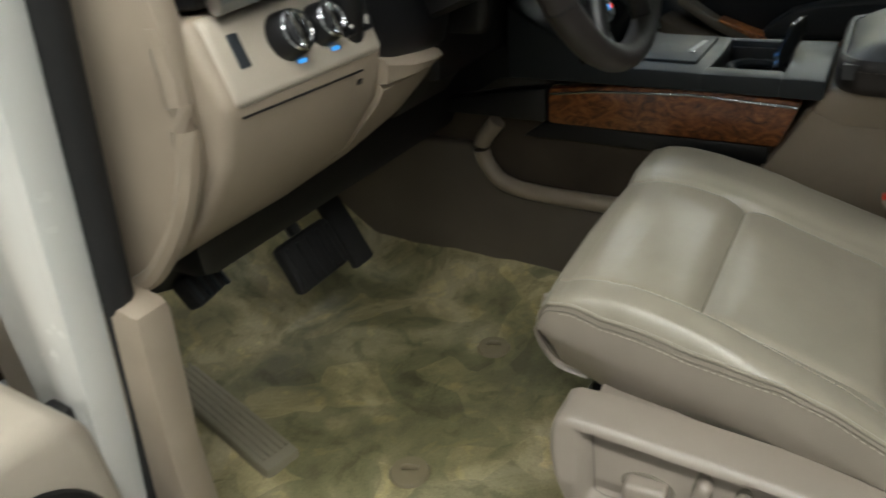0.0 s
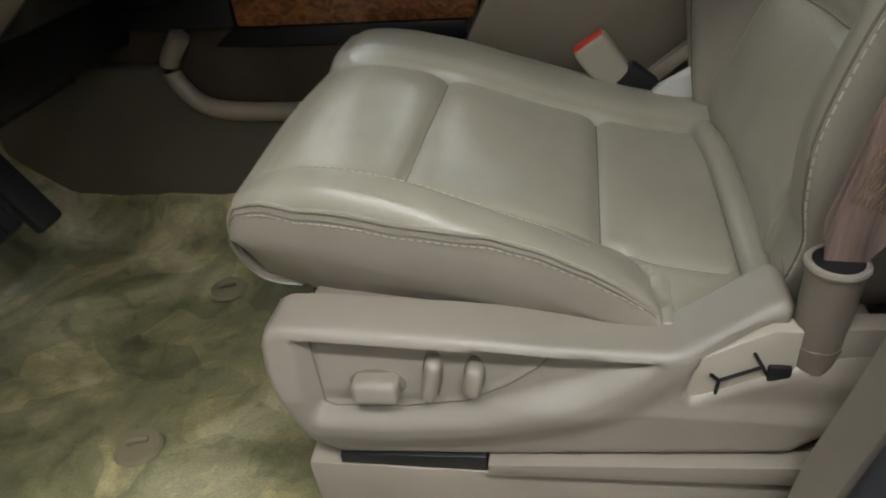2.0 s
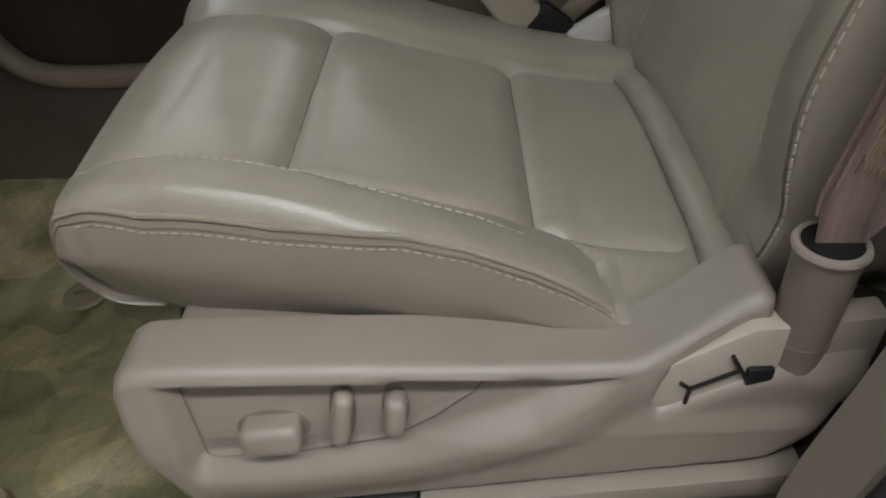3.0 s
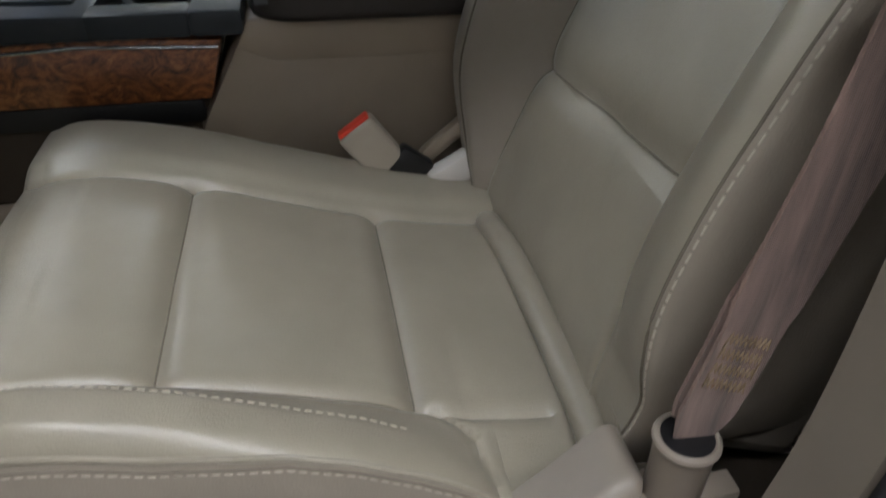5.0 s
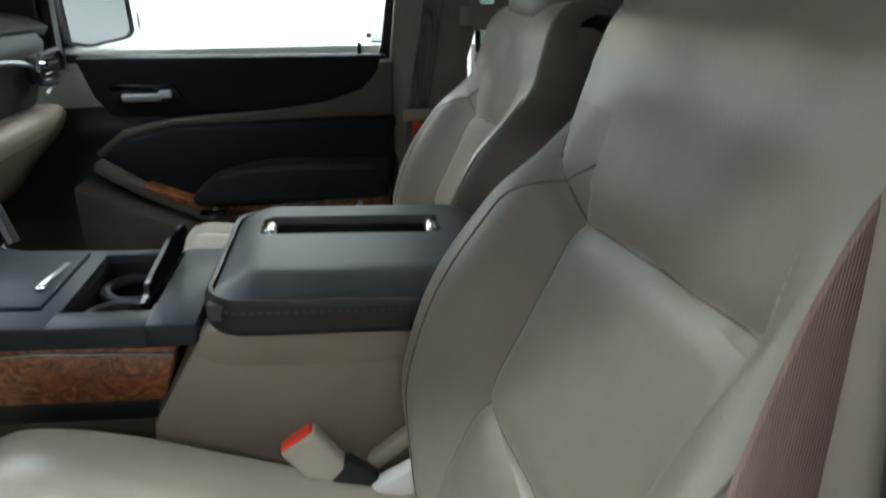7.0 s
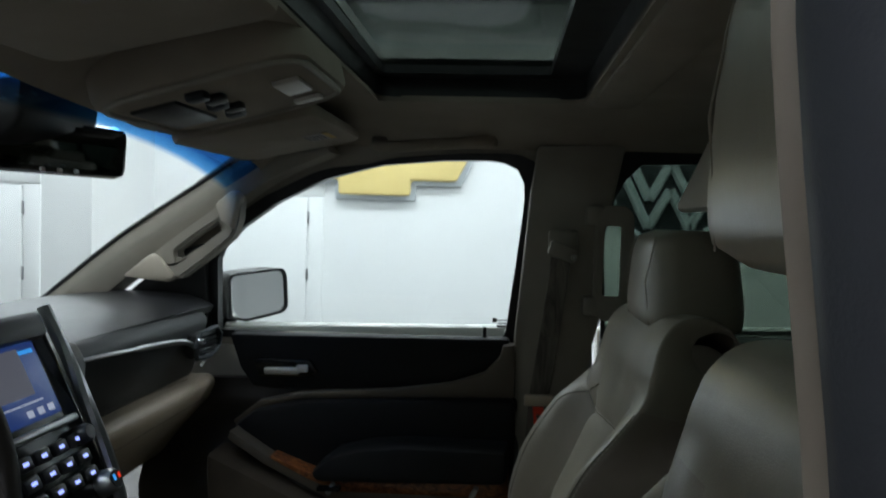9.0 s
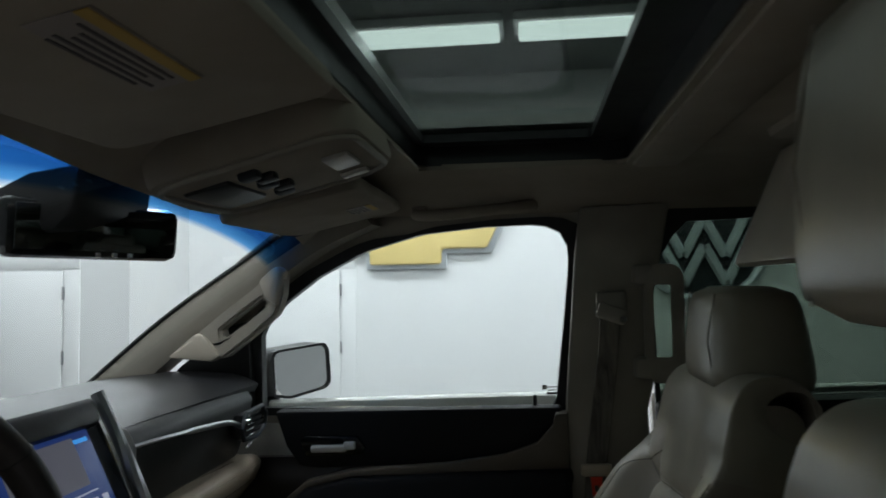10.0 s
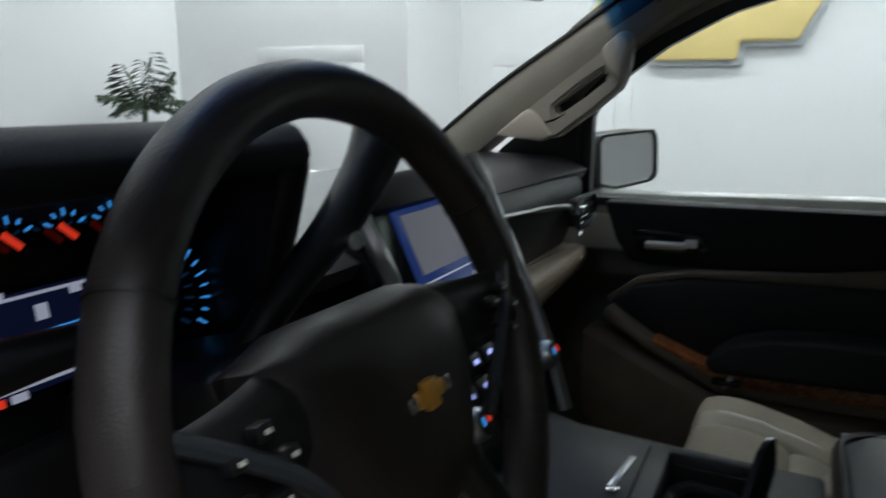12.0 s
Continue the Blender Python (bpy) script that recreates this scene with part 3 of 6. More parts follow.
for i, (x, z) in enumerate(win_out):
    x0, z0 = win_out[i - 1]
    x1, z1 = win_out[(i + 1) % len(win_out)]
    nx, nz = z1 - z0, -(x1 - x0)
    q = math.hypot(nx, nz)
    if (x - 0.2) * nx + (z - 1.45) * nz < 0:
        nx, nz = -nx, -nz
    k = 0.13 if z > 1.30 else 0.02
    sur.append((x + nx / q * k * (0.3 if x > 0.5 else 1), z + nz / q * k))
part("surround", lean(ring_plate(sur, win_out, "y", 0.872, 0.905)), PILLAR, pdoor, "tan trim round the window")

# the passenger side widens and rises a little towards the back
SIDE_PLACE = Matrix(((0.9553, 0.1028, -0.0325, 0.0097), (0, 1, 0, 0), (0.0334, 0.0475, 0.9618, 0.0122), (0, 0, 0, 1)))
PLACE = SIDE_PLACE
# inner skin of the door below the belt
def door_face(x, z):
    """y of the inner door trim."""
    y = 0.845 - 0.012 * math.exp(-((z - 1.06) / 0.03) ** 2)
    if z < 1.0:
        y -= 0.07 * min(1, (1.0 - z) / 0.15)
    return y


part("body", sheet(lambda u, v: (u, door_face(u, v), v), lin(-0.42, 0.60, 40), lin(0.52, 1.12, 40), 0.03), DARK_BROWN, pdoor)
part("trim_line", prism([(-0.17, 1.012), (-0.10, 1.066), (0.02, 1.091), (0.28, 1.106), (0.42, 1.124), (0.51, 1.152), (0.552, 1.195), (0.56, 1.225), (0.59, 1.225), (0.59, 1.088), (0.38, 1.085), (0.02, 1.076), (-0.09, 1.050), (-0.16, 0.998)], "y", 0.808, 0.85, 0.004), SHADED_TAN, pdoor, "thin tan trim line, darkened as in shade")
part("upper_trim", prism([(-0.19, 1.245), (0.575, 1.238), (0.57, 1.13), (0.52, 1.108), (0.38, 1.100), (-0.06, 1.094), (-0.125, 1.10), (-0.16, 1.15)], "y", 0.828, 0.868, 0.01), DARK, pdoor, "dark padded vinyl upper trim")
part("armrest", prism([(-0.17, 1.0), (-0.10, 1.05), (0.02, 1.074), (0.30, 1.084), (0.59, 1.086), (0.59, 0.85), (0.12, 0.86), (0.03, 0.885), (-0.08, 0.942)], "y", 0.79, 0.85, 0.02), DARK, pdoor, "dark padded vinyl insert")
part("elbow_pad", prism([(0.08, 0.92), (0.14, 0.965), (0.22, 0.985), (0.32, 0.992), (0.58, 0.985), (0.58, 0.90), (0.10, 0.895)], "y", 0.70, 0.80, 0.025), DARK, pdoor, "dark stitched elbow pad")
part("wood_strip", prism([(-0.04, 0.944), (0.06, 0.905), (0.14, 0.882), (0.30, 0.882), (0.43, 0.890), (0.50, 0.910), (0.55, 0.945), (0.58, 0.945), (0.58, 0.85), (0.14, 0.855), (0.06, 0.886), (-0.04, 0.937)], "y", 0.746, 0.80, 0.005), WOOD, pdoor, "lacquered burl wood strip")
part("sweep_trim", prism([(-0.150, 1.008), (-0.052, 0.942), (0.06, 0.892), (0.13, 0.858), (0.58, 0.852), (0.58, 0.82), (0.11, 0.830), (0.04, 0.868), (-0.06, 0.916), (-0.16, 0.984)], "y", 0.752, 0.80, 0.008), SHADED_TAN, pdoor, "tan sweeping trim under the armrest, darkened as in shade")
part("pocket", prism([(-0.20, 0.96), (0.0, 0.865), (0.09, 0.825), (0.57, 0.815), (0.57, 0.60), (-0.05, 0.60), (-0.2, 0.75)], "y", 0.715, 0.83, 0.02), CARPET, pdoor, "dark brown lower door")
part("handle_bezel", prism([(-0.118, 1.175), (-0.10, 1.128), (0.05, 1.131), (0.062, 1.145), (0.04, 1.178), (-0.10, 1.182)], "y", 0.818, 0.83, 0.004), GLOSS_BLACK, pdoor)
lever = part("handle", box((-0.035, 0.812, 1.149), (0.095, 0.014, 0.018), 0.005, rot(18, 0, 0)), BRIGHT_CHROME, pdoor, "chrome door lever")
rbox(lbm := bmesh.new(), (0.022, 0.812, 1.156), (0.03, 0.014, 0.02), 0.004)
part("lock_rocker", lbm, BRIGHT_CHROME, pdoor, "chrome lock rocker")
part("lock_knob", disc((0.507, 0.85, 1.235), (0, 0, 1), 0.006, 0.03, 12, 0.005), BLACK, pdoor)
part("switch_panel", box((0.135, 0.70, 0.885), (0.06, 0.02, 0.012), 0.004), GLOSS_BLACK, pdoor)
for sx in (0.137, 0.50):
    part("pull_cap", box((sx, 0.705, 0.882), (0.012, 0.02, 0.03), 0.004, rot(0, 30, 0)), SATIN, pdoor)
part("sail_trim", lean(prism([(-0.62, 1.22), (-0.26, 1.225), (-0.25, 1.49), (-0.31, 1.475), (-0.46, 1.37)], "y", 0.85, 0.88, 0.004)), BLACK, pdoor, "black sail panel")
part("outer_skin", box((0.08, 0.96, 0.88), (1.2, 0.05, 0.74), 0.02), WHITE, pdoor, "white painted outer skin")
# glass maker's mark near the corner
for k, (w, h) in enumerate(((0.03, 0.006), (0.022, 0.003), (0.026, 0.003), (0.012, 0.012))):
    part("etched_mark", box((0.55 - 0.02 * (k == 3), 0.8795, 1.262 + 0.008 * min(k, 2)), (w, 0.0006, h), 0), INK, pdoor)

# side mirror outside the door
mir = thing("side_mirror", "black door mirror with a wide glass", "mirror")
MIRO = [(0.004, 1.262), (0.0, 1.375), (0.012, 1.392), (0.185, 1.392), (0.203, 1.375), (0.207, 1.27), (0.19, 1.252), (0.06, 1.245)]
MM = Matrix.Translation((-0.25, 0.935, 0)) @ rot(0, 0, 62.2)


def on_mirror(bm):
    bmesh.ops.transform(bm, matrix=MM, verts=bm.verts[:])
    return bm


part("housing", on_mirror(prism(MIRO, "y", 0.004, 0.09, 0.012)), BLACK, mir)
part("rim", on_mirror(ring_plate(resample(MIRO, 40), [(0.104 + (x - 0.104) * 0.92, 1.32 + (z - 1.32) * 0.90) for x, z in resample(MIRO, 40)], "y", -0.006, 0.01)), BLACK, mir)
part("glass", on_mirror(prism([(0.104 + (x - 0.104) * 0.93, 1.32 + (z - 1.32) * 0.91) for x, z in MIRO], "y", -0.001, 0.0035)), MIRROR, mir, "mirror glass")
part("arm", box((-0.30, 0.95, 1.235), (0.08, 0.14, 0.04), 0.015), BLACK, mir)

# B pillar, passenger side
bp = thing("passenger_pillar", "tan pillar trim with belt guide beside the front door", "pillar trim", kind="structure")
part("trim", lean(prism([(0.575, 0.60), (0.585, 1.24), (0.63, 1.62), (0.65, 1.74), (0.87, 1.74), (0.84, 1.60), (0.815, 1.52), (0.812, 1.30), (0.79, 1.22), (0.80, 0.60)], "y", 0.835, 0.875, 0.012)), PILLAR, bp)
part("belt_slot", box((0.715, 0.775, 1.50), (0.075, 0.03, 0.055), 0.008), PILLAR, bp)
part("belt_guide", box((0.715, 0.752, 1.475), (0.075, 0.022, 0.04), 0.01, rot(0, 20, 0)), PILLAR, bp, "tan shoulder belt guide")
part("guide_bolt", disc((0.742, 0.738, 1.462), (0, -1, 0), 0.008, 0.006, 12), CHROME, bp)
pbelt = thing("passenger_seat_belt", "grey-brown belt webbing hanging with tan tongue", "seat belt")
part("webbing", strap([(0.712, 0.752, 1.475), (0.697, 0.768, 1.36), (0.68, 0.788, 1.25), (0.655, 0.795, 1.10), (0.63, 0.80, 0.85), (0.62, 0.80, 0.66)], (1, 0, 0), 0.05), BELT_GREY, pbelt)
part("tongue", box((0.655, 0.785, 1.092), (0.075, 0.016, 0.03), 0.006), BELT_TAN, pbelt)
part("latch", ring_plate([(0.64, 1.075), (0.668, 1.075), (0.665, 1.028), (0.643, 1.028)], [(0.648, 1.055), (0.66, 1.055), (0.658, 1.038), (0.65, 1.038)], "y", 0.783, 0.787), RED, pbelt, "red plastic latch cover")

ph = thing("pillar_grip", "dark tan loop grip on the pillar behind the door", "handle")
grip_out = rrect(0.80, 0.892, 1.325, 1.605, 0.035)
grip_in = rrect(0.822, 0.864, 1.385, 1.556, 0.008)
PLACE = None
gp = ring_plate(grip_out, grip_in, "y", 0.775, 0.80)
bmesh.ops.bevel(gp, geom=[e for e in gp.edges if e.calc_face_angle(0) > 0.9], offset=0.005, segments=2, affect="EDGES")
part("loop", gp, PILLAR, ph)
for z in (1.36, 1.58):
    part("mount", box((0.80, 0.80, z), (0.05, 0.05, 0.05), 0.012), PILLAR, ph)
PLACE = SIDE_PLACE

# rear door window and pillars, passenger side
RW = [(0.825, 1.24), (0.818, 1.50), (0.85, 1.62), (0.90, 1.69), (1.72, 1.69), (1.78, 1.60), (1.74, 1.24)]
rear = thing("rear_door", "closed rear car door with dark tinted window", "car door")
ro = [(x + (0.03 if x > 1.2 else -0.012), z + (0.06 if z > 1.4 else -0.02)) for x, z in resample(RW, 50)]
part("window_frame", lean(ring_plate(ro, resample(RW, 50), "y", 0.865, 0.90)), BLACK, rear)
part("pane", lean(prism(RW, "y", 0.882, 0.886)), TINT, rear, "dark privacy glass")
part("body", box((1.30, 0.87, 0.88), (0.98, 0.07, 0.72), 0.02), DARK, rear)
part("outer_skin", box((1.30, 0.96, 0.88), (1.0, 0.05, 0.74), 0.02), WHITE, rear, "white painted outer skin")
qw = thing("rear_quarter", "rear quarter panel with tinted window", "car body", kind="structure")
part("pillar", lean(box((1.84, 0.875, 1.48), (0.10, 0.05, 0.52), 0.02)), PILLAR, qw)
part("panel", box((2.5, 0.9, 0.9), (1.4, 0.1, 0.72), 0.02), TAN, qw)
part("pane", lean(prism([(1.90, 1.26), (1.90, 1.70), (3.1, 1.70), (3.1, 1.26)], "y", 0.882, 0.886)), TINT, qw)
part("tail_panel", box((3.25, 0, 0.9), (0.08, 1.8, 0.72), 0.02), TAN, qw)
part("tail_pane", box((3.24, 0, 1.48), (0.004, 1.5, 0.44), 0), TINT, qw)

PLACE = None
# driver side beyond the door: closed rear part of the car
ds = thing("driver_side_rear", "closed rear side of the car with tinted window", "car body", kind="structure")
part("panel", box((2.0, -0.92, 0.88), (2.4, 0.08, 0.74), 0.02), DARK, ds)
part("pane", lean(prism([(0.93, 1.25), (0.93, 1.69), (3.1, 1.69), (3.1, 1.25)], "y", -0.886, -0.882)), TINT, ds)

# roof lining with sunroof opening
RX0, RX1, RY = 0.305, 0.735, 0.54


def roof_z(x, y):
    z = 1.818 - 0.075 * max(0.0, (abs(y) - 0.52) / 0.30) ** 1.7
    z -= 1.0 * max(0.0, 0.16 - x) ** 1.35
    return z


def roof_sheet(xs, ys, bm):
    return sheet(lambda u, v: (u, v, roof_z(u, v)), xs, ys, 0.012, bm)


rb = bmesh.new()
EDGE = lin(-0.82, 0.82, 40)
sheet(lambda u, v: (RX0 + (interp(v, [-0.82, -0.3, -0.1, 0.2, 0.82], [-0.02, 0.0, -0.02, -0.04, -0.02]) - RX0) * u, v, roof_z(RX0 + (interp(v, [-0.82, -0.3, -0.1, 0.2, 0.82], [-0.02, 0.0, -0.02, -0.04, -0.02]) - RX0) * u, v)), lin(1, 0, 16), EDGE, 0.012, rb)
roof_sheet(lin(RX1, 3.2, 30), EDGE, rb)
roof_sheet(lin(RX0, RX1, 8), lin(-0.82, -RY, 10), rb)
roof_sheet(lin(RX0, RX1, 8), lin(RY, 0.82, 10), rb)
structure("headliner", rb, LINER, "tan cloth headliner with a sunroof opening", "ceiling")
roof = thing("outer_roof", "white painted car roof", "car body", kind="structure")
ob = bmesh.new()
for x0, x1, y0, y1 in ((-0.02, RX0, -0.8, 0.8), (RX1, 3.25, -0.8, 0.8), (RX0, RX1, -0.8, -RY), (RX0, RX1, RY, 0.8)):
    rbox(ob, ((x0 + x1) / 2, (y0 + y1) / 2, 1.905), (x1 - x0, y1 - y0, 0.02), 0)
part("skin", ob, WHITE, roof)
for s in (-1, 1):
    part("rail", tube([(-0.05, s * 0.80, 1.78), (0.3, s * 0.815, 1.80), (1.2, s * 0.82, 1.81), (3.2, s * 0.80, 1.80)], 0.055, 12), WHITE, roof)
for s in (-1, 1):
    part("cant_rail", box((1.58, s * 0.815, 1.845), (3.34, 0.07, 0.135), 0.02), WHITE, roof)
sun = thing("sunroof", "dark glass sunroof in a black frame", "sunroof")
part("frame", ring_plate(rrect(RX0 - 0.004, RX1 + 0.004, -RY - 0.004, RY + 0.004, 0.05), rrect(RX0 + 0.016, RX1 - 0.072, -RY + 0.045, RY - 0.045, 0.012), "z", 1.855, 1.872), BLACK, sun)
part("well", ring_plate(rrect(RX0 - 0.006, RX1 + 0.006, -RY - 0.006, RY + 0.006, 0.05), rrect(RX0, RX1, -RY, RY, 0.05), "z", 1.814, 1.873), BLACK, sun, "black opening wall")
part("pane", box(((RX0 + RX1) / 2, 0, 1.874), (RX1 - RX0 - 0.02, 2 * RY - 0.03, 0.004), 0), SUNROOF, sun, "dark tinted roof glass")
part("surround", ring_plate(rrect(RX0 - 0.03, RX1 + 0.03, -RY - 0.03, RY + 0.03, 0.07), rrect(RX0 - 0.007, RX1 + 0.007, -RY - 0.007, RY + 0.007, 0.052), "z", 1.808, 1.85), LINER, sun, "tan lip round the opening")
part("shade_roll", box((RX1 + 0.06, 0, 1.815), (0.10, 2 * RY + 0.03, 0.035), 0.015), LINER, sun, "retracted sunshade edge")

# windscreen and A pillars
PLACE = Matrix(((0.9553, 0, -0.0325, 0.092), (0, 1, 0, 0), (0.0334, 0, 0.9618, 0.05), (0, 0, 0, 1)))
WS = thing("windscreen", "clear raked windscreen with a blue shade band", "windscreen", kind="structure")
def ws_point(u, v):
    """u across -1..1, v from base to top."""
    y = u * (0.80 - 0.06 * v)
    bow_ = 0.10 * (1 - u * u)
    x = -0.70 + 0.76 * v - bow_
    z = 1.30 + 0.50 * v - 0.05 * v * v
    return (x, y, z)
part("pane", sheet(ws_point, lin(-1, 1, 24), lin(0, 1.12, 18)), SCREENGLASS, WS)
for s, nm in ((1, "passenger"), (-1, "driver")):
    PLACE = Matrix.Diagonal((1, s, 1, 1)) @ SIDE_PLACE @ Matrix.Diagonal((1, s, 1, 1))
    ap = thing(nm + "_a_pillar", "tan windscreen pillar trim", "pillar trim", kind="structure")
    rings = []
    for (x, y, z), w in zip(catmull([(-0.72, 0.82, 1.29), (-0.441, 0.80, 1.49), (-0.192, 0.775, 1.635), (-0.05, 0.76, 1.715), (0.10, 0.75, 1.77)], 6), lin(0.075, 0.06, 25)):
        rings.append([(x - w * 0.35, s * (y - 0.02), z + w * 0.25), (x + 0.1 * w, s * (y - 0.035), z - 0.1 * w), (x + w * 0.55, s * (y - 0.015), z - w * 0.75), (x + w * 0.6, s * (y + 0.05), z - w * 0.8), (x - w * 0.3, s * (y + 0.05), z + w * 0.3)])
    part("trim", skin(bmesh.new(), rings), PILLAR, ap, angle=60)
    part("edge_seal", tube([(x - 0.022, s * (y - 0.022), z + 0.02) for x, y, z in catmull([(-0.72, 0.82, 1.29), (-0.441, 0.80, 1.49), (-0.192, 0.775, 1.635), (-0.05, 0.76, 1.715)], 6)], 0.006, 6), BLACK, ap)
    if s == 1:
        gh = thing("grab_handle", "tan grab handle on the windscreen pillar", "handle")
        loop = [(-0.415, 1.412), (-0.34, 1.404), (-0.268, 1.404), (-0.19, 1.458), (-0.122, 1.512), (-0.106, 1.56), (-0.100, 1.63), (-0.128, 1.622), (-0.185, 1.578), (-0.26, 1.528), (-0.33, 1.478)]
        slot = [(-0.270, 1.452), (-0.205, 1.492), (-0.148, 1.534), (-0.158, 1.556), (-0.215, 1.520), (-0.275, 1.477)]
        gb = ring_plate(resample(loop, 44), resample(slot, 44), "y", 0.728, 0.772)
        bmesh.ops.bevel(gb, geom=[e for e in gb.edges if e.calc_face_angle(0) > 0.9], offset=0.007, segments=2, affect="EDGES")
        part("grip", gb, PILLAR, gh)
        part("lower_mount", prism([(-0.420, 1.412), (-0.30, 1.398), (-0.272, 1.410), (-0.318, 1.468), (-0.34, 1.472)], "y", 0.718, 0.76, 0.010), TAN_LIGHT, gh, "pale lower handle mount")
        part("upper_mount", prism([(-0.150, 1.555), (-0.118, 1.53), (-0.098, 1.62), (-0.118, 1.635), (-0.165, 1.598)], "y", 0.716, 0.76, 0.010), TAN_LIGHT, gh, "pale upper handle mount")

PLACE = None

# ---- driver seat ----
seat = thing("car_seat", "beige leather power car seat with stitched bolsters", "car seat")
CN = 16
CUSH = catmull([(0.165, 0.842), (0.124, 0.852), (0.105, 0.892), (0.125, 0.940), (0.19, 0.945), (0.268, 0.928), (0.38, 0.893), (0.457, 0.870), (0.55, 0.850), (0.65, 0.842)], CN)


def cush_y(i):
    """Outer and inner edge of the cushion along the profile."""
    x, z = CUSH[i]
    k = interp(x, [0.1, 0.2, 0.52, 0.65], [0, 0.3, 1, 1])
    nose = max(0.0, 1 - i / (3.25 * CN))
    return -0.680 - 0.045 * k + 0.026 * nose, -0.215 - 0.022 * nose


def cush_point(i, v):
    """v: 0 outer skirt foot .. 1 inner foot, with the seams at fixed v."""
    x, z = CUSH[i]
    yo, yi = cush_y(i)
    top = min(1.0, i / (2.5 * CN))
    far = i > 3.75 * CN
    pipe = interp(x, [0.10, 0.147, 0.18, 0.273, 0.362, 0.404, 0.447, 0.472, 0.50, 0.52], [-0.004, -0.004, -0.008, 0.003, 0.026, 0.028, 0.024, 0.017, 0.004, -0.006])
    crest = top * interp(x, [0.10, 0.16, 0.20, 0.296, 0.38, 0.41, 0.46, 0.50, 0.52], [0.0, 0.012, 0.020, 0.027, 0.029, 0.029, 0.021, 0.003, -0.01])
    seam = top * interp(x, [0.10, 0.20, 0.27, 0.36, 0.417, 0.455, 0.50, 0.55], [0.0, 0.008, 0.011, 0.014, 0.013, 0.008, 0.0, 0.0])
    drop = max(0.003, z - interp(x, [0.105, 0.112, 0.124, 0.165, 0.20], [0.890, 0.868, 0.852, 0.842, 0.832]))
    pts = [(0.00, yo + 0.012, -drop), (0.07, yo - 0.004 * top, -drop * 0.66), (0.13, yo - 0.010, max(pipe - 0.032 * top - 0.006, -0.45 * drop)), (0.18, yo - 0.003, pipe), (0.215, yo + 0.012, 0.35 * pipe + 0.65 * crest + 0.003), (0.27, yo + 0.034, crest), (0.34, -0.641, seam),
           (0.50, -0.49, 0.010 * top), (0.66, -0.346, 0.006 * top), (0.73, -0.312, 0.019 * top), (0.82, yi - 0.035, 0.021 * top), (0.90, yi, -0.02 * top - 0.012), (1.0, yi - 0.012, -drop)]
    y = smooth_interp(v, [p[0] for p in pts], [p[1] for p in pts])
    dz = smooth_interp(v, [p[0] for p in pts], [p[2] for p in pts])
    g = 0.0
    for sv in (0.34, 0.66):
        g += 0.006 * math.exp(-((v - sv) / 0.007) ** 2) * (x < 0.58 or v > 0.5)
    if far and 0.335 < v < 0.665:
        for sx, w in ((0.268, 0.018), (0.457, 0.013)):
            g += 0.006 * math.exp(-((x - sx) / 0.004) ** 2) + 0.007 * math.exp(-((x - sx) / w) ** 2)
    if far and 0.10 < v <= 0.345:
        sx = interp(y, [-0.72, -0.66, -0.629], [0.508, 0.500, 0.457])
        g += 0.008 * math.exp(-((x - sx) / 0.005) ** 2)
    if far:
        g += 0.0012 * noise.noise(Vector((x * 30, y * 16, 1.7))) + 0.002 * noise.noise(Vector((x * 9, y * 9, 4.1)))
    return Vector((x - 0.012 * math.sin(math.pi * min(1, max(0, (v - 0.02) / 0.96))) * (i < 3 * CN), y, z + dz - g))


def cush_panel(name, i0, i1, v0, v1, nv, material, label=""):
    bm = sheet(cush_point, list(range(i0, i1 + 1)), lin(v0, v1, nv), 0.006)
    return part(name, bm, material, seat, label, angle=70)


def cush_at(x):
    return min(range(len(CUSH)), key=lambda i: abs(CUSH[i][0] - x) + (i < 2.5 * CN))


NI = len(CUSH) - 1
I_MID, I_REAR, I_END = cush_at(0.268), cush_at(0.457), cush_at(0.52)
cush_panel("cushion_side", 0, I_END, 0.0, 0.18, 26, SEAT_SIDE, "taupe leather side band")
cush_panel("outer_bolster", 0, I_END, 0.18, 0.34, 30, SEAT)
cush_panel("thigh_panel", 0, I_MID, 0.34, 0.66, 40, SEAT)
cush_panel("middle_panel", I_MID, I_REAR, 0.34, 0.66, 40, SEAT)
cush_panel("rear_panel", I_REAR, NI, 0.34, 0.66, 40, SEAT)
cush_panel("inner_bolster", 0, NI, 0.66, 1.0, 40, SEAT)
cush_panel("rear_corner", I_END, NI, 0.10, 0.34, 24, SEAT)


def along(v, x0, x1, lift=0.001):
    return [cush_point(i, v) + Vector((0, 0, lift)) for i in range(cush_at(x0) if x0 > 0.12 else CN, cush_at(x1) + 1)]


part("piping", tube(along(0.18, 0.10, 0.50, 0.0004), 0.0024, 8), SEAT, seat)
part("piping_seam", tube([p + Vector((0, -0.001, -0.0025)) for p in along(0.172, 0.10, 0.50, 0)], 0.0007, 6), SEAM, seat)
part("side_stitching", stitches([p + Vector((0, -0.0008, 0)) for p in along(0.164, 0.13, 0.49)], 0.005, 0.003, 0.0005), STITCH, seat, "cream thread stitching")
part("bolster_stitching", stitches(along(0.283, 0.17, 0.452, 0.0008), 0.005, 0.003, 0.0006), STITCH, seat, "cream thread stitching")
for v in (0.34, 0.66):
    part("long_seam", tube(along(v, 0.10, 0.46, 0.0), 0.0012, 6), SEAM, seat)
for i in (I_MID, I_REAR):
    part("cross_seam", tube([cush_point(i, v) for v in lin(0.34, 0.66, 24)], 0.0013, 6), SEAM, seat)
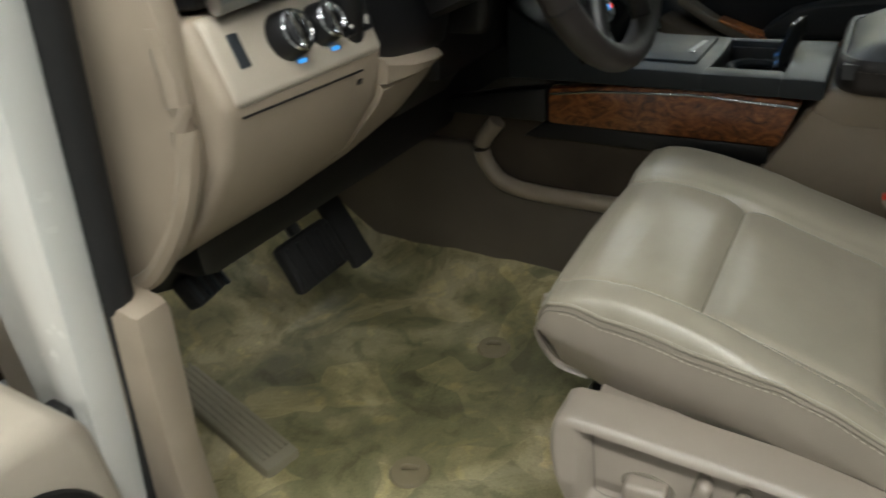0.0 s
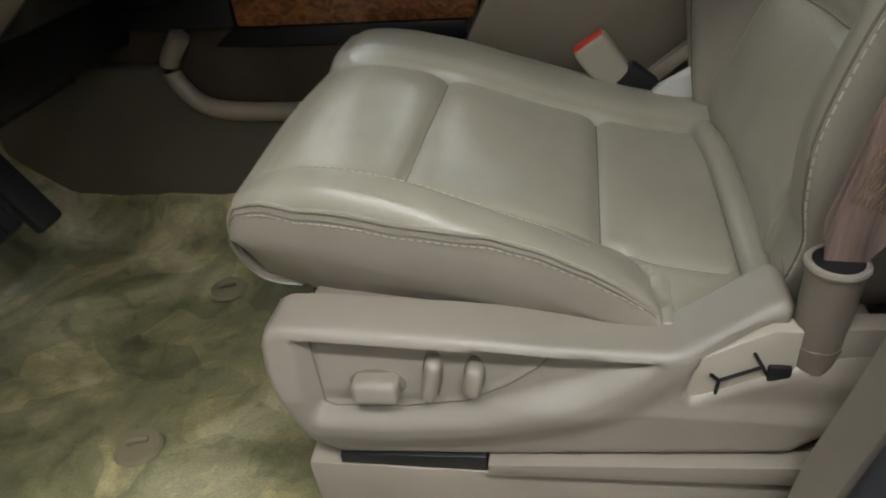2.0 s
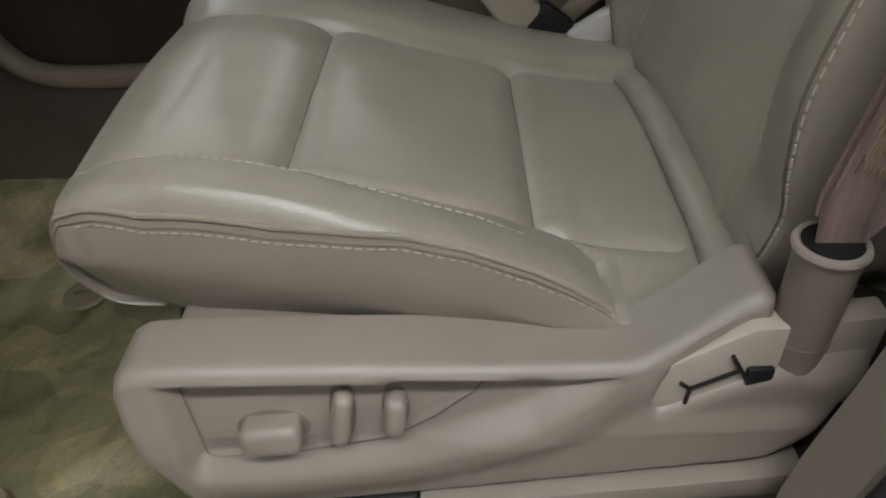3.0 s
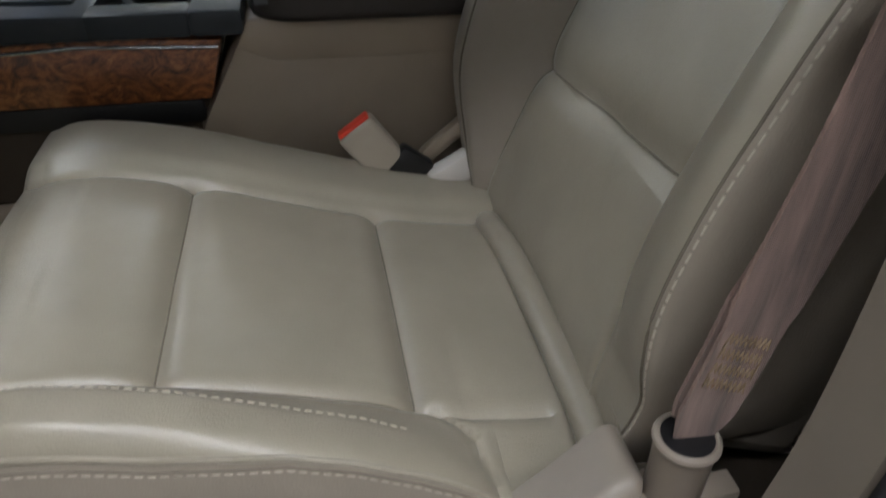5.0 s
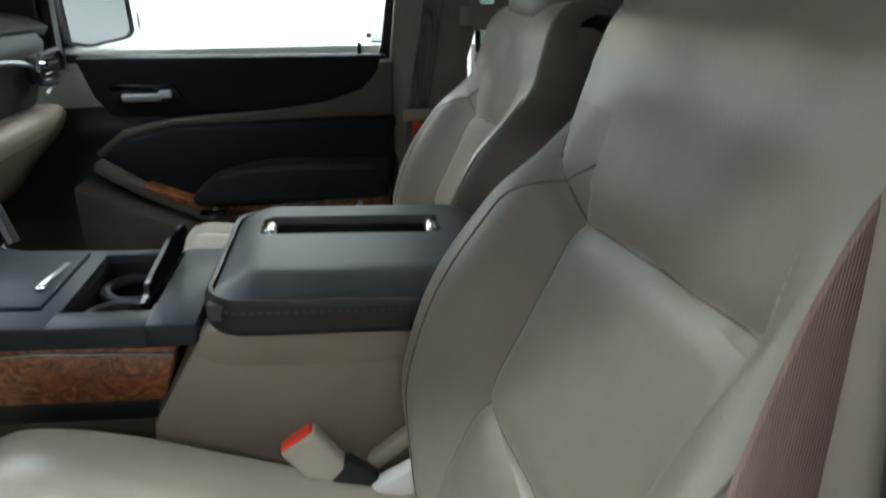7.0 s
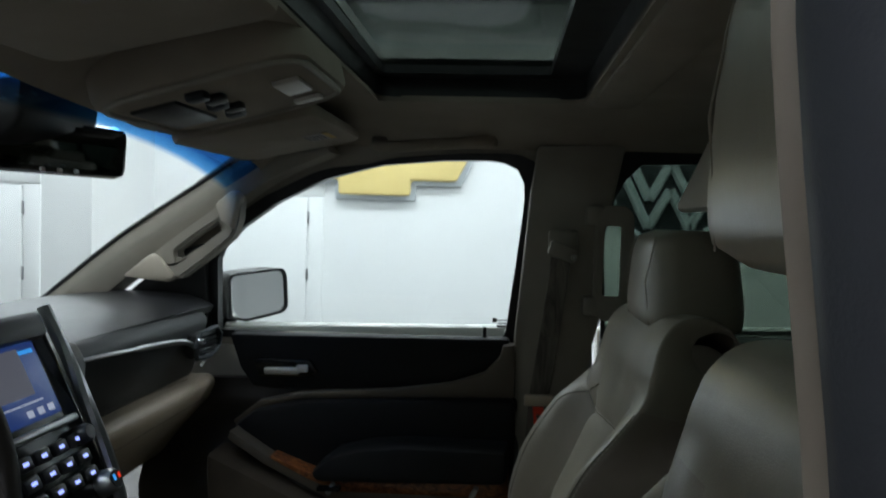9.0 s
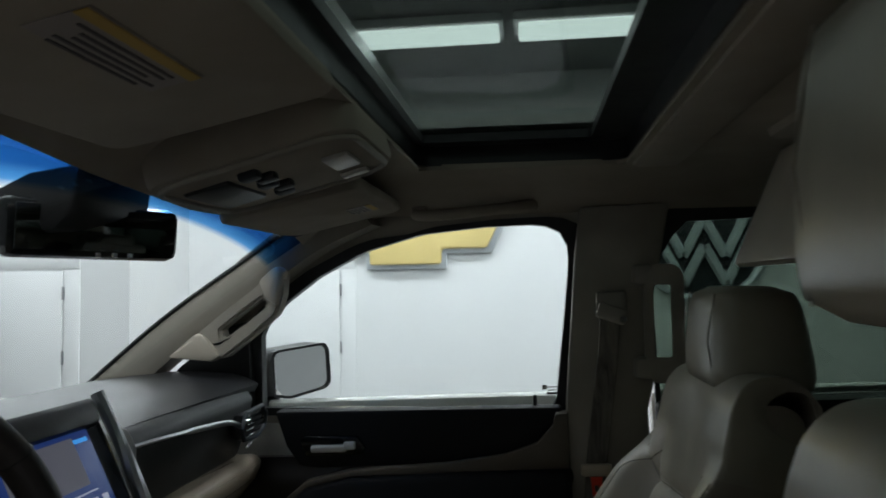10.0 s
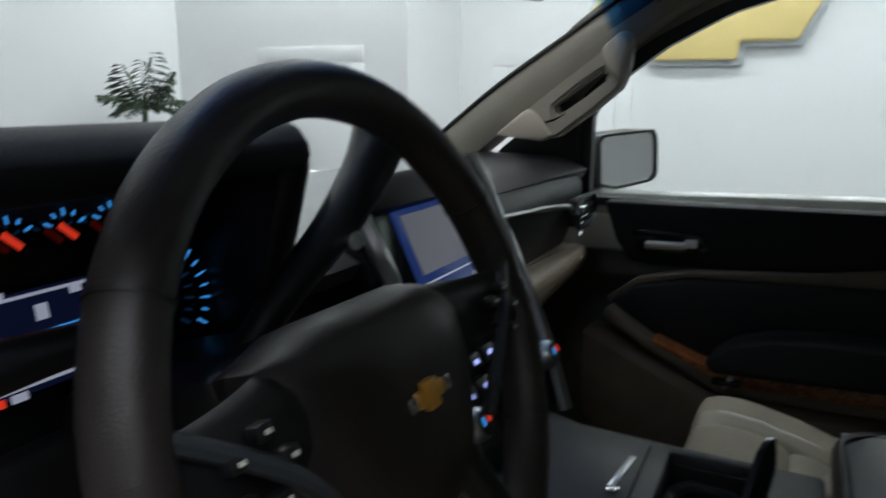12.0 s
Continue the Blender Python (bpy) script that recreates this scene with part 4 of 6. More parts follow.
part("cushion_pan", box((0.38, -0.46, 0.77), (0.46, 0.44, 0.10), 0.03), BLACK, seat)

def offset_loop(loop, d):
    """A closed loop moved inwards by d."""
    P = [np.array(p, float) for p in loop]
    n = len(P)
    area = sum(P[i][0] * P[(i + 1) % n][1] - P[(i + 1) % n][0] * P[i][1] for i in range(n))
    sg = 1 if area > 0 else -1
    out = []
    for i in range(n):
        t = P[(i + 1) % n] - P[i - 1]
        t /= max(np.linalg.norm(t), 1e-9)
        out.append(P[i] + np.array((-t[1], t[0])) * d * sg)
    return out


# backrest
YB = -0.465
BN = 10
BACK = catmull([(0.60, 0.80), (0.60, 0.87), (0.612, 0.925), (0.649, 1.029), (0.694, 1.13), (0.735, 1.23), (0.760, 1.32), (0.772, 1.385), (0.788, 1.425), (0.82, 1.450), (0.87, 1.450), (0.902, 1.41), (0.895, 1.29), (0.86, 1.10), (0.80, 0.90), (0.77, 0.78)], BN)
NB = len(BACK) - 1
FRONT = 7 * BN


def shoulder_z(v, y):
    """Height of the seam under the shoulder panel; it sweeps up over the inner bolster."""
    z = 1.232 + 0.03 * (0.155 - y) / 0.31
    if v > 0.68:
        z += 0.10 * ((v - 0.68) / 0.2) ** 0.9
    return z


def back_point(i, v):
    x, z = BACK[i]
    outer = v < 0.5
    half = smooth_interp(z, [0.8, 0.9, 1.0, 1.15, 1.28, 1.38, 1.45], [0.215, 0.246, 0.257, 0.257, 0.252, 0.25, 0.24] if outer else [0.20, 0.238, 0.266, 0.272, 0.258, 0.243, 0.232])
    ins = interp(z, [0.86, 0.95, 1.05, 1.25], [0.182, 0.172, 0.152, 0.152] if outer else [0.165, 0.152, 0.146, 0.152])
    ins = min(ins, half - 0.045)
    front = i < FRONT + 5
    w = smooth_interp(i / BN, [0, 0.7, 1.7, 5, 7, 8], [0.3, 0.7, 1, 0.9, 0.3, 0.0])
    w2 = smooth_interp(i / BN, [0, 0.7, 1.7, 5, 7, 8.5, 9.5], [0.3, 0.7, 1, 1, 0.75, 0.28, 0.18])
    shape = smooth_interp(z, [0.8, 0.88, 1.0, 1.1, 1.2, 1.29, 1.36], [0.1, 0.25, 0.85, 1.0, 0.85, 0.30, 0.0])
    bol = 0.086 * w * shape
    fill = 0.48
    if outer:
        bol = smooth_interp(z, [0.8, 0.89, 0.92, 0.956, 1.0, 1.05, 1.1, 1.166, 1.203, 1.29, 1.36], [-0.01, -0.006, 0.0, 0.023, 0.045, 0.056, 0.064, 0.070, 0.067, 0.038, 0.0]) * w
        fill = 0.85
    pts = [(0.0, -half + 0.012 * w2, -0.16 * w2 - 0.01), (0.07, -half - 0.006 * w2, -0.07 * w2), (0.13, -half + 0.002, fill * bol), (0.18, -half + 0.020, 0.98 * bol), (0.235, -half + 0.052, 0.80 * bol), (0.32, -ins, 0.0),
           (0.5, 0.0, -0.006), (0.68, ins, 0.0), (0.765, half - 0.052, 0.86 * bol), (0.82, half - 0.022, 0.95 * bol), (0.87, half, fill * bol), (0.93, half + 0.006 * w2, -0.07 * w2), (1.0, half - 0.012 * w2, -0.16 * w2 - 0.01)]
    y = smooth_interp(v, [p[0] for p in pts], [p[1] for p in pts])
    d = smooth_interp(v, [p[0] for p in pts], [p[2] for p in pts])
    g = 0.0
    if front:
        for sv in (0.32, 0.68):
            g += 0.005 * math.exp(-((v - sv) / 0.008) ** 2) * (z < 1.26)
        sz = shoulder_z(v, y)
        if 0.31 < v < 0.88:
            g += 0.006 * math.exp(-((z - sz) / 0.005) ** 2) + 0.006 * math.exp(-((z - sz) / 0.018) ** 2)
        if 0.31 < v < 0.69:
            lz = 1.029 + 0.02 * (0.15 - y) / 0.3
            g += 0.006 * math.exp(-((z - lz) / 0.005) ** 2) + 0.006 * math.exp(-((z - lz) / 0.018) ** 2)
        g += 0.0015 * noise.noise(Vector((z * 12, y * 12, 7.3)))
    a = BACK[max(0, i - 1)]
    b = BACK[min(NB, i + 1)]
    t2 = np.array(b) - np.array(a)
    t2 /= np.linalg.norm(t2)
    n = np.array((-t2[1], t2[0]))
    fade = interp(i, [FRONT + 2 * BN, FRONT + 4 * BN], [1, 0])
    px_, pz_ = np.array((x, z)) + n * (d - g) * fade
    cap = smooth_interp(i / BN, [0, 6, 9, 11, 13, 16], [0, 0, 1, 1, 0, 0]) * interp(y, [-0.24, -0.10, 0.25], [0.030, 0.020, 0.0])
    return Vector((px_, YB + y, pz_ + cap))


def back_panel(name, i0, i1, v0, v1, nv, material, label=""):
    return part(name, sheet(back_point, list(range(i0, i1 + 1)), lin(v0, v1, nv), 0.005), material, seat, label, angle=70)


def near_z(z):
    return min(range(FRONT + 4), key=lambda i: abs(BACK[i][1] - z) + (i < BN))


B1, B2, B3 = near_z(1.029), near_z(1.245), near_z(1.335)
TOPI = FRONT + 3 * BN
back_panel("lumbar_panel", 0, B1, 0.32, 0.68, 36, SEAT)
back_panel("mid_back_panel", B1, B2, 0.32, 0.68, 36, SEAT)
back_panel("shoulder_panel", B2, B3, 0.32, 0.68, 36, SEAT)
back_panel("shoulder_cap", B3, TOPI, 0.0, 1.0, 90, SEAT)
back_panel("outer_back_bolster", 0, B3, 0.148, 0.32, 26, SEAT)
back_panel("outer_back_side", 0, B3, 0.0, 0.148, 22, SEAT_SIDE, "taupe leather outer side")
back_panel("inner_back_bolster", 0, B3, 0.68, 1.0, 46, SEAT_SIDE, "taupe leather inner bolster")
back_panel("rear_shell", TOPI, NB, 0.0, 1.0, 40, SEAT_SIDE, "taupe seat back shell")
off = Vector((-0.0006, 0, 0))
part("outer_back_stitching", stitches([back_point(i, 0.136) + off for i in range(BN, B3)], 0.007, 0.003, 0.001), STITCH, seat, "cream thread stitching")
part("crease_stitching", stitches([back_point(i, 0.312) + off for i in range(near_z(1.03), B3)], 0.006, 0.003, 0.0009), STITCH, seat, "cream thread stitching")
part("outer_back_seam", tube([back_point(i, 0.149) + off for i in range(BN, B3)], 0.0011, 6), SEAM, seat)
inner_seam = [back_point(i, 0.775 - 0.095 * max(0.0, (i - B2 + 4) / 8.0) ** 1.5 * (i > B2 - 4)) + off for i in range(6, B2 + 5)]
part("inner_back_seam", tube(inner_seam, 0.0012, 6), SEAM, seat)
for v in (0.32, 0.68):
    part("crease_seam", tube([back_point(i, v) for i in range(BN, B2)], 0.0011, 6), SEAM, seat)
for zf, v0, v1 in ((lambda v, y: 1.029 + 0.02 * (0.15 - y) / 0.3, 0.32, 0.68), (shoulder_z, 0.32, 0.88)):
    row = []
    for v in lin(v0, v1, 44):
        y = back_point(B2, v).y - YB
        zz = zf(v, y)
        k = next(q for q in range(BN, FRONT + BN) if BACK[q + 1][1] >= zz)
        f = (zz - BACK[k][1]) / (BACK[k + 1][1] - BACK[k][1])
        row.append(back_point(k, v).lerp(back_point(k + 1, v), f) + off * 0.5)
    row = [sum((row[max(0, min(43, k + q))] for q in (-2, -1, 0, 1, 2)), Vector()) / 5 for k in range(44)]
    part("cross_seam", tube(row, 0.0011, 6), SEAM, seat)
core = [BACK[i] for i in range(BN, NB, 2)]
part("back_core", skin(bmesh.new(), [[(p[0], YB + y, p[1]) for p in offset_loop(core, d)] for y, d in ((-0.240, 0.026), (-0.232, 0.013), (-0.12, 0.04), (0.12, 0.04), (0.212, 0.030), (0.224, 0.048))]), SEAT_SIDE, seat, angle=60)
part("bite_roll", tube(catmull([(0.598, -0.685, 0.846), (0.597, -0.64, 0.858), (0.596, -0.52, 0.863), (0.594, -0.42, 0.861), (0.588, -0.335, 0.85)], 5), [0.006] + [0.015] * 19 + [0.006], 12), SEAT, seat, "rolled leather fold at the seat bite")


def headrest(z0, z1, x0, x1, half, owner, taper=0.10):
    """A padded headrest with a waisted front and two chrome posts."""
    rings = []
    for t in lin(0, 1, 15):
        z = z0 + (z1 - z0) * t
        k = max(0.0, 1 - abs(2 * t - 1) ** 4) ** 0.5
        h = half * (0.86 + 0.14 * k) * (1 - taper * t)
        a = x0 + 0.025 * (1 - k) + 0.01 * t
        b = x1 - 0.03 * (1 - k) - 0.02 * t
        if t in (0, 1):
            a, b, h = a + 0.012, b - 0.012, h * 0.95
        ring = []
        for q in range(28):
            an = 2 * math.pi * q / 28
            c, s = math.cos(an), math.sin(an)
            sx = math.copysign(abs(c) ** 0.55, c)
            sy = math.copysign(abs(s) ** 0.42, s)
            ring.append(((a + b) / 2 + (b - a) / 2 * sx, YB + h * sy, z))
        rings.append(ring)
    part("headrest", skin(bmesh.new(), rings), SEAT, owner, angle=60)
    for s in (-1, 1):
        part("headrest_post", tube([(x0 + 0.085, YB + s * 0.06, z0 + 0.02), (x0 + 0.068, YB + s * 0.06, z0 - 0.14)], 0.0048, 10), BLACK, owner)
        part("seam", tube([(x0 + 0.012, YB + s * half * 0.62, z0 + 0.012), (x0 + 0.002, YB + s * half * 0.62, (z0 + z1) / 2), (x0 + 0.018, YB + s * half * 0.58, z1 - 0.012)], 0.0015, 6), SEAT_SIDE, owner)


# passenger seat: the same seat, set lower
SEAT_PARTS = list(seat.children)
pseat = thing("car_seat", "beige leather car seat with headrest", "car seat")
for o in SEAT_PARTS:
    c = o.copy()
    scene.collection.objects.link(c)
    c.parent = pseat
headrest(1.435, 1.615, 0.785, 0.965, 0.158, pseat, 0.26)
pseat.matrix_basis = pose(0.04, 0.865, -0.062)
headrest(1.53, 1.77, 0.738, 0.89, 0.182, seat)

# side trim of the driver seat with the power switches
TRIM = [(0.156, 0.851), (0.167, 0.857), (0.20, 0.858), (0.33, 0.855), (0.44, 0.850), (0.515, 0.850), (0.545, 0.868), (0.575, 0.888), (0.592, 0.897), (0.602, 0.890), (0.600, 0.876), (0.580, 0.872), (0.558, 0.860), (0.540, 0.846), (0.531, 0.832), (0.527, 0.808), (0.535, 0.808), (0.563, 0.823), (0.597, 0.841), (0.63, 0.857), (0.655, 0.868), (0.668, 0.864), (0.668, 0.825), (0.64, 0.775), (0.615, 0.752), (0.447, 0.732), (0.359, 0.722), (0.212, 0.709), (0.196, 0.718), (0.184, 0.735), (0.172, 0.764), (0.162, 0.790), (0.154, 0.815), (0.152, 0.838)]


def sstep(a):
    a = max(0.0, min(1.0, a))
    return a * a * (3 - 2 * a)


def trim_depth(x, z):
    """How far the face of the side trim lies back: a swept inset with the switch field deeper in it."""
    top = sstep((0.8470 - 0.005 * (x - 0.2) / 0.3 - z) / 0.0026)
    ridge = interp(x, [0.17, 0.266, 0.359, 0.444, 0.483, 0.515], [0.754, 0.757, 0.770, 0.797, 0.820, 0.842])
    inset = top * sstep((z - ridge) / 0.024) * sstep((x - 0.186 + 0.10 * (z - 0.80)) / 0.014) * sstep((0.518 - x) / 0.03)
    field = interp(x, [0.20, 0.28, 0.342, 0.37, 0.405, 0.424], [0.774, 0.778, 0.790, 0.804, 0.826, 0.846])
    under = sstep((ridge - 0.004 - z) / 0.035) * sstep((x - 0.18) / 0.02)
    return 0.016 * inset + 0.003 * top * sstep((z - field) / 0.002) * sstep((x - 0.198 + 0.10 * (z - 0.80)) / 0.003) * (x < 0.424) + 0.009 * under


def moulded(outer, depth, y0, y1, r, n=190, step=0.0040):
    """A moulded cover facing -y: rounded edge, and a face that follows depth(x, z)."""
    bm = bmesh.new()
    loop = resample(outer, n)
    rings = [[(p[0], y0, p[1]) for p in loop]]
    for a in (0, 20, 40, 60, 76, 90):
        q = offset_loop(loop, r * (1 - math.cos(radians(a))))
        rings.append([(p[0], y1 + r * (1 - math.sin(radians(a))) + depth(p[0], p[1]), p[1]) for p in q])
    vr = [[bm.verts.new(p) for p in ring] for ring in rings]
    for a, b in zip(vr, vr[1:]):
        for i in range(n):
            bm.faces.new((a[i], a[(i + 1) % n], b[(i + 1) % n], b[i]))
    edge = [Vector((v.co.x, v.co.z)) for v in vr[-1]]
    inner = [Vector((p[0], p[1])) for p in offset_loop(loop, r + 0.4 * step)]
    def inside(p):
        c = False
        for a, b in zip(inner, inner[1:] + inner[:1]):
            if (a.y > p.y) != (b.y > p.y) and p.x < (b.x - a.x) * (p.y - a.y) / (b.y - a.y) + a.x:
                c = not c
        return c
    xs, zs = [p[0] for p in loop], [p[1] for p in loop]
    grid = [Vector((x, z)) for x in np.arange(min(xs), max(xs), step) for z in np.arange(min(zs), max(zs), step * 0.55)]
    pts = edge + [p for p in grid if inside(p)]
    co, _, faces, _, _, _ = delaunay_2d_cdt(pts, [(i, (i + 1) % n) for i in range(n)], [], 1, 1e-6)
    vs = [vr[-1][k] if k < n else bm.verts.new((p.x, y1 + depth(p.x, p.y), p.y)) for k, p in enumerate(co)]
    for f in faces:
        if len(set(f)) == 3:
            bm.faces.new([vs[k] for k in f])
    return bm


part("side_trim", moulded(TRIM, trim_depth, -0.735, -0.788, 0.010), GREYTAN, seat, "moulded taupe plastic side trim", angle=60)
FIELD = [(0.420, 0.841), (0.403, 0.824), (0.375, 0.806), (0.342, 0.7905), (0.28, 0.7785), (0.215, 0.774), (0.206, 0.778), (0.196, 0.838), (0.198, 0.843)]
# dark tubes laid in the joints in place of the shade there
part("panel_gap", tube([(x, -0.7735, z) for x, z in FIELD], 0.0007, 6), SEAM, seat, "thin joint round the switch field")
part("panel_shadow_gap", tube([(x, -0.7755, 0.8455 - 0.005 * (x - 0.2) / 0.3) for x in lin(0.194, 0.485, 12)], [0.0016] * 9 + [0.0012, 0.0009, 0.0005], 6), BLACK, seat, "black line for the shade in the joint above the switch field")
part("trim_backing", prism([(0.18, 0.845), (0.50, 0.838), (0.53, 0.80), (0.60, 0.80), (0.60, 0.755), (0.48, 0.735), (0.21, 0.715)], "y", -0.745, -0.672, 0.006), GREYTAN, seat)
for nm, c, size, tilt in (("fore_aft_switch", (0.258, -0.777, 0.799), (0.044, 0.022, 0.021), -3), ("recline_switch", (0.3095, -0.776, 0.811), (0.015, 0.020, 0.038), 10), ("lumbar_switch", (0.3475, -0.776, 0.812), (0.016, 0.020, 0.028), 8)):
    part(nm, box(c, size, 0.0068, rot(0, tilt, 0), 4), GREYTAN, seat, "taupe seat switch")
    part("switch_well", prism([(c[0] + 0.62 * size[0] * math.cos(a), c[2] + 0.62 * size[2] * math.sin(a)) for a in lin(0, 2 * math.pi, 25)[:-1]], "y", -0.7700, -0.765, 0.0005), SEAM, seat)
part("floor_shroud", prism([(0.172, 0.700), (0.30, 0.704), (0.66, 0.722), (0.66, 0.56), (0.18, 0.56)], "y", -0.785, -0.70, 0.012), GREYTAN, seat)
part("shroud_slot", prism([(0.358, 0.709), (0.358, 0.7235), (0.64, 0.752), (0.64, 0.728)], "y", -0.790, -0.76, 0.002), GREYTAN, seat)
part("slot_gap", prism([(0.21, 0.699), (0.21, 0.712), (0.356, 0.7235), (0.356, 0.704)], "y", -0.781, -0.74, 0.002), BLACK, seat)
part("rear_trim_wall", prism([(0.606, 0.80), (0.606, 0.880), (0.668, 0.885), (0.668, 0.80)], "y", -0.766, -0.745, 0.003), GREYTAN, seat)
part("tray_floor", prism([(0.520, 0.795), (0.522, 0.842), (0.585, 0.880), (0.606, 0.880), (0.606, 0.82)], "y", -0.768, -0.75, 0.002), TAN_LIGHT, seat, "pale recess in the side trim")
hook = bmesh.new()
for a, b in (((0.550, 0.827), (0.581, 0.844)), ((0.550, 0.827), (0.543, 0.833)), ((0.550, 0.827), (0.549, 0.812)), ((0.581, 0.844), (0.573, 0.858)), ((0.581, 0.844), (0.587, 0.833))):
    tube([(a[0], -0.7695, a[1]), (b[0], -0.7695, b[1])], 0.0016, 6, bm=hook)
rbox(hook, (0.594, -0.769, 0.838), (0.018, 0.006, 0.016), 0.002)
part("latch_wire", hook, BLACK, seat, "black wire latch")

for o in seat.children:
    if o.name.split(".")[0] in ("side_trim", "switch_well", "panel_gap", "panel_shadow_gap", "fore_aft_switch", "recline_switch", "lumbar_switch"):
        for v in o.data.vertices:
            v.co.y += 0.33 * max(0.0, v.co.z - 0.79)

# belt: sleeve, webbing and tongue
dbelt = thing("driver_seat_belt", "mauve-brown belt webbing rising from a tan sleeve", "seat belt")
part("sleeve", tube(catmull([(0.620, -0.752, 0.79), (0.620, -0.753, 0.84), (0.621, -0.753, 0.885), (0.6215, -0.752, 0.933)], 4), [0.0185 + 0.00015 * k for k in range(13)], 18, up=(0, 1, 0)), SLEEVE, dbelt, "taupe plastic anchor sleeve")
part("sleeve_collar", tube([(0.620, -0.753, 0.858), (0.620, -0.753, 0.863)], 0.0205, 18, up=(0, 1, 0)), SLEEVE, dbelt)
part("sleeve_lip", tube([(0.6215 + 0.0195 * math.cos(a), -0.752 + 0.0195 * math.sin(a), 0.934) for a in lin(0, 2 * math.pi, 25)[:-1]], 0.0035, 8, True), GREYTAN, dbelt)
part("sleeve_mouth", disc((0.6215, -0.752, 0.931), (0, 0, 1), 0.018, 0.006, 20), BLACK, dbelt)
BP = catmull([(0.6225, -0.752, 0.928), (0.629, -0.753, 0.958), (0.637, -0.755, 1.01), (0.648, -0.756, 1.08), (0.660, -0.757, 1.15), (0.670, -0.757, 1.22), (0.680, -0.757, 1.30), (0.70, -0.758, 1.38), (0.735, -0.760, 1.43), (0.752, -0.762, 1.447)], 5)
SIDE = (0.94, -0.06, -0.30)
part("webbing", strap(BP, SIDE, [0.022, 0.026, 0.030, 0.034, 0.038] + [0.042] * 8 + [0.047] * (len(BP) - 13)), BELT, dbelt)
part("fold", strap([p + np.array((-0.016, 0.006, 0.002)) for p in BP[4:17]], SIDE, [0.006, 0.010] + [0.014] * 8 + [0.010, 0.007, 0.004]), BELT, dbelt, "second layer of the webbing")
rows = []
q8 = Vector(SIDE).normalized()
up8 = (Vector(BP[11]) - Vector(BP[8])).normalized()
for k in range(4):
    c = Vector(BP[8]).lerp(Vector(BP[11]), k / 3)
    rows += [c + q8 * (0.030 * (q / 18 - 0.5) * (1 if k % 2 else -1)) + up8 * (0.0042 * (1 if q % 2 else -1)) + Vector((-0.001, -0.0022, 0)) for q in range(19)]
part("sewn_patch", tube([p + Vector((0, 0, 0.0012 * noise.noise(p * 400))) for p in rows], 0.0006, 4), GOLD_THREAD, dbelt, "gold zigzag stitching")

# tongue parked on the belt
PLACE = Matrix.Translation((-0.037, -0.052, 0.012))
TR = rot(0, 17, -6)
tong = part("tongue", box((0.709, -0.708, 1.230), (0.070, 0.014, 0.011), 0.005, TR, 3), BELT_TAN, dbelt, "tan plastic tongue grip")
part("tongue_end", box((0.6735, -0.708, 1.230), (0.008, 0.014, 0.022), 0.0038, TR, 3), BELT_TAN, dbelt)
part("latch_plate", box((0.715, -0.713, 1.211), (0.054, 0.008, 0.018), 0.003, TR), BRIGHT_CHROME, dbelt, "chrome latch plate")
part("tongue_foot", box((0.712, -0.708, 1.194), (0.054, 0.011, 0.007), 0.004, TR, 3), BELT_TAN, dbelt)

PLACE = None
guide = part("belt_guide", box((0.752, -0.762, 1.448), (0.075, 0.02, 0.04), 0.009, rot(0, 14, 0)), BELT_TAN, dbelt, "tan shoulder belt guide")

# buckle on its stalk between seat and console
bk = thing("seat_belt_buckle", "tan buckle with red release button on black stalk", "seat belt buckle")
BD = Vector((-0.055, 0.0, 0.075)).normalized()
bm_m = Matrix.Translation((0.467, -0.252, 0.912)) @ Vector((0, 0, 1)).rotation_difference(BD).to_matrix().to_4x4()
bb = box((0, 0, 0), (0.050, 0.026, 0.072), 0.006, seg=3)
bmesh.ops.transform(bb, matrix=bm_m, verts=bb.verts[:])
part("case", bb, TAN_LIGHT, bk)
bb = box((0, 0, 0.0365), (0.044, 0.018, 0.006), 0.002)
bmesh.ops.transform(bb, matrix=bm_m, verts=bb.verts[:])
part("button", bb, RED, bk, "red release button")
bb = box((0.0, 0.004, -0.06), (0.04, 0.016, 0.06), 0.005)
bmesh.ops.transform(bb, matrix=bm_m, verts=bb.verts[:])
part("stalk", bb, BLACK, bk)
part("stalk_cover", box((0.512, -0.255, 0.884), (0.05, 0.022, 0.04), 0.006, rot(0, 38, 0)), BLACK, bk, "black buckle stalk")
part("anchor_cover", box((0.568, -0.262, 0.875), (0.075, 0.03, 0.04), 0.012, rot(0, -30, 0)), PALE, bk, "pale plastic anchor cover")
part("anchor_arm", box((0.565, -0.225, 0.905), (0.085, 0.02, 0.022), 0.008, rot(0, -40, 0)), TAN, bk)

# ---- centre console ----
con = thing("centre_console", "tan console with burl wood trim and slate padded armrest", "car console")
part("tunnel_side", prism([(-0.60, 0.60), (-0.60, 0.93), (-0.2, 0.975), (0.30, 0.965), (0.30, 0.58)], "y", -0.165, 0.04, 0.012), CARPET, con, "dark carpeted tunnel side")
part("knee_rail", tube(catmull([(0.10, -0.175, 0.815), (-0.08, -0.178, 0.815), (-0.17, -0.18, 0.825), (-0.21, -0.18, 0.855), (-0.225, -0.18, 0.90), (-0.19, -0.18, 0.95)], 5), 0.016, 10), TAN, con, "tan rim of the side pocket")
part("lower_panel", prism([(-0.62, 0.58), (-0.62, 0.90), (-0.25, 0.90), (-0.20, 0.84), (-0.15, 0.81), (0.32, 0.80), (0.32, 0.56)], "y", -0.18, -0.155, 0.01), SHADED_TAN, con)
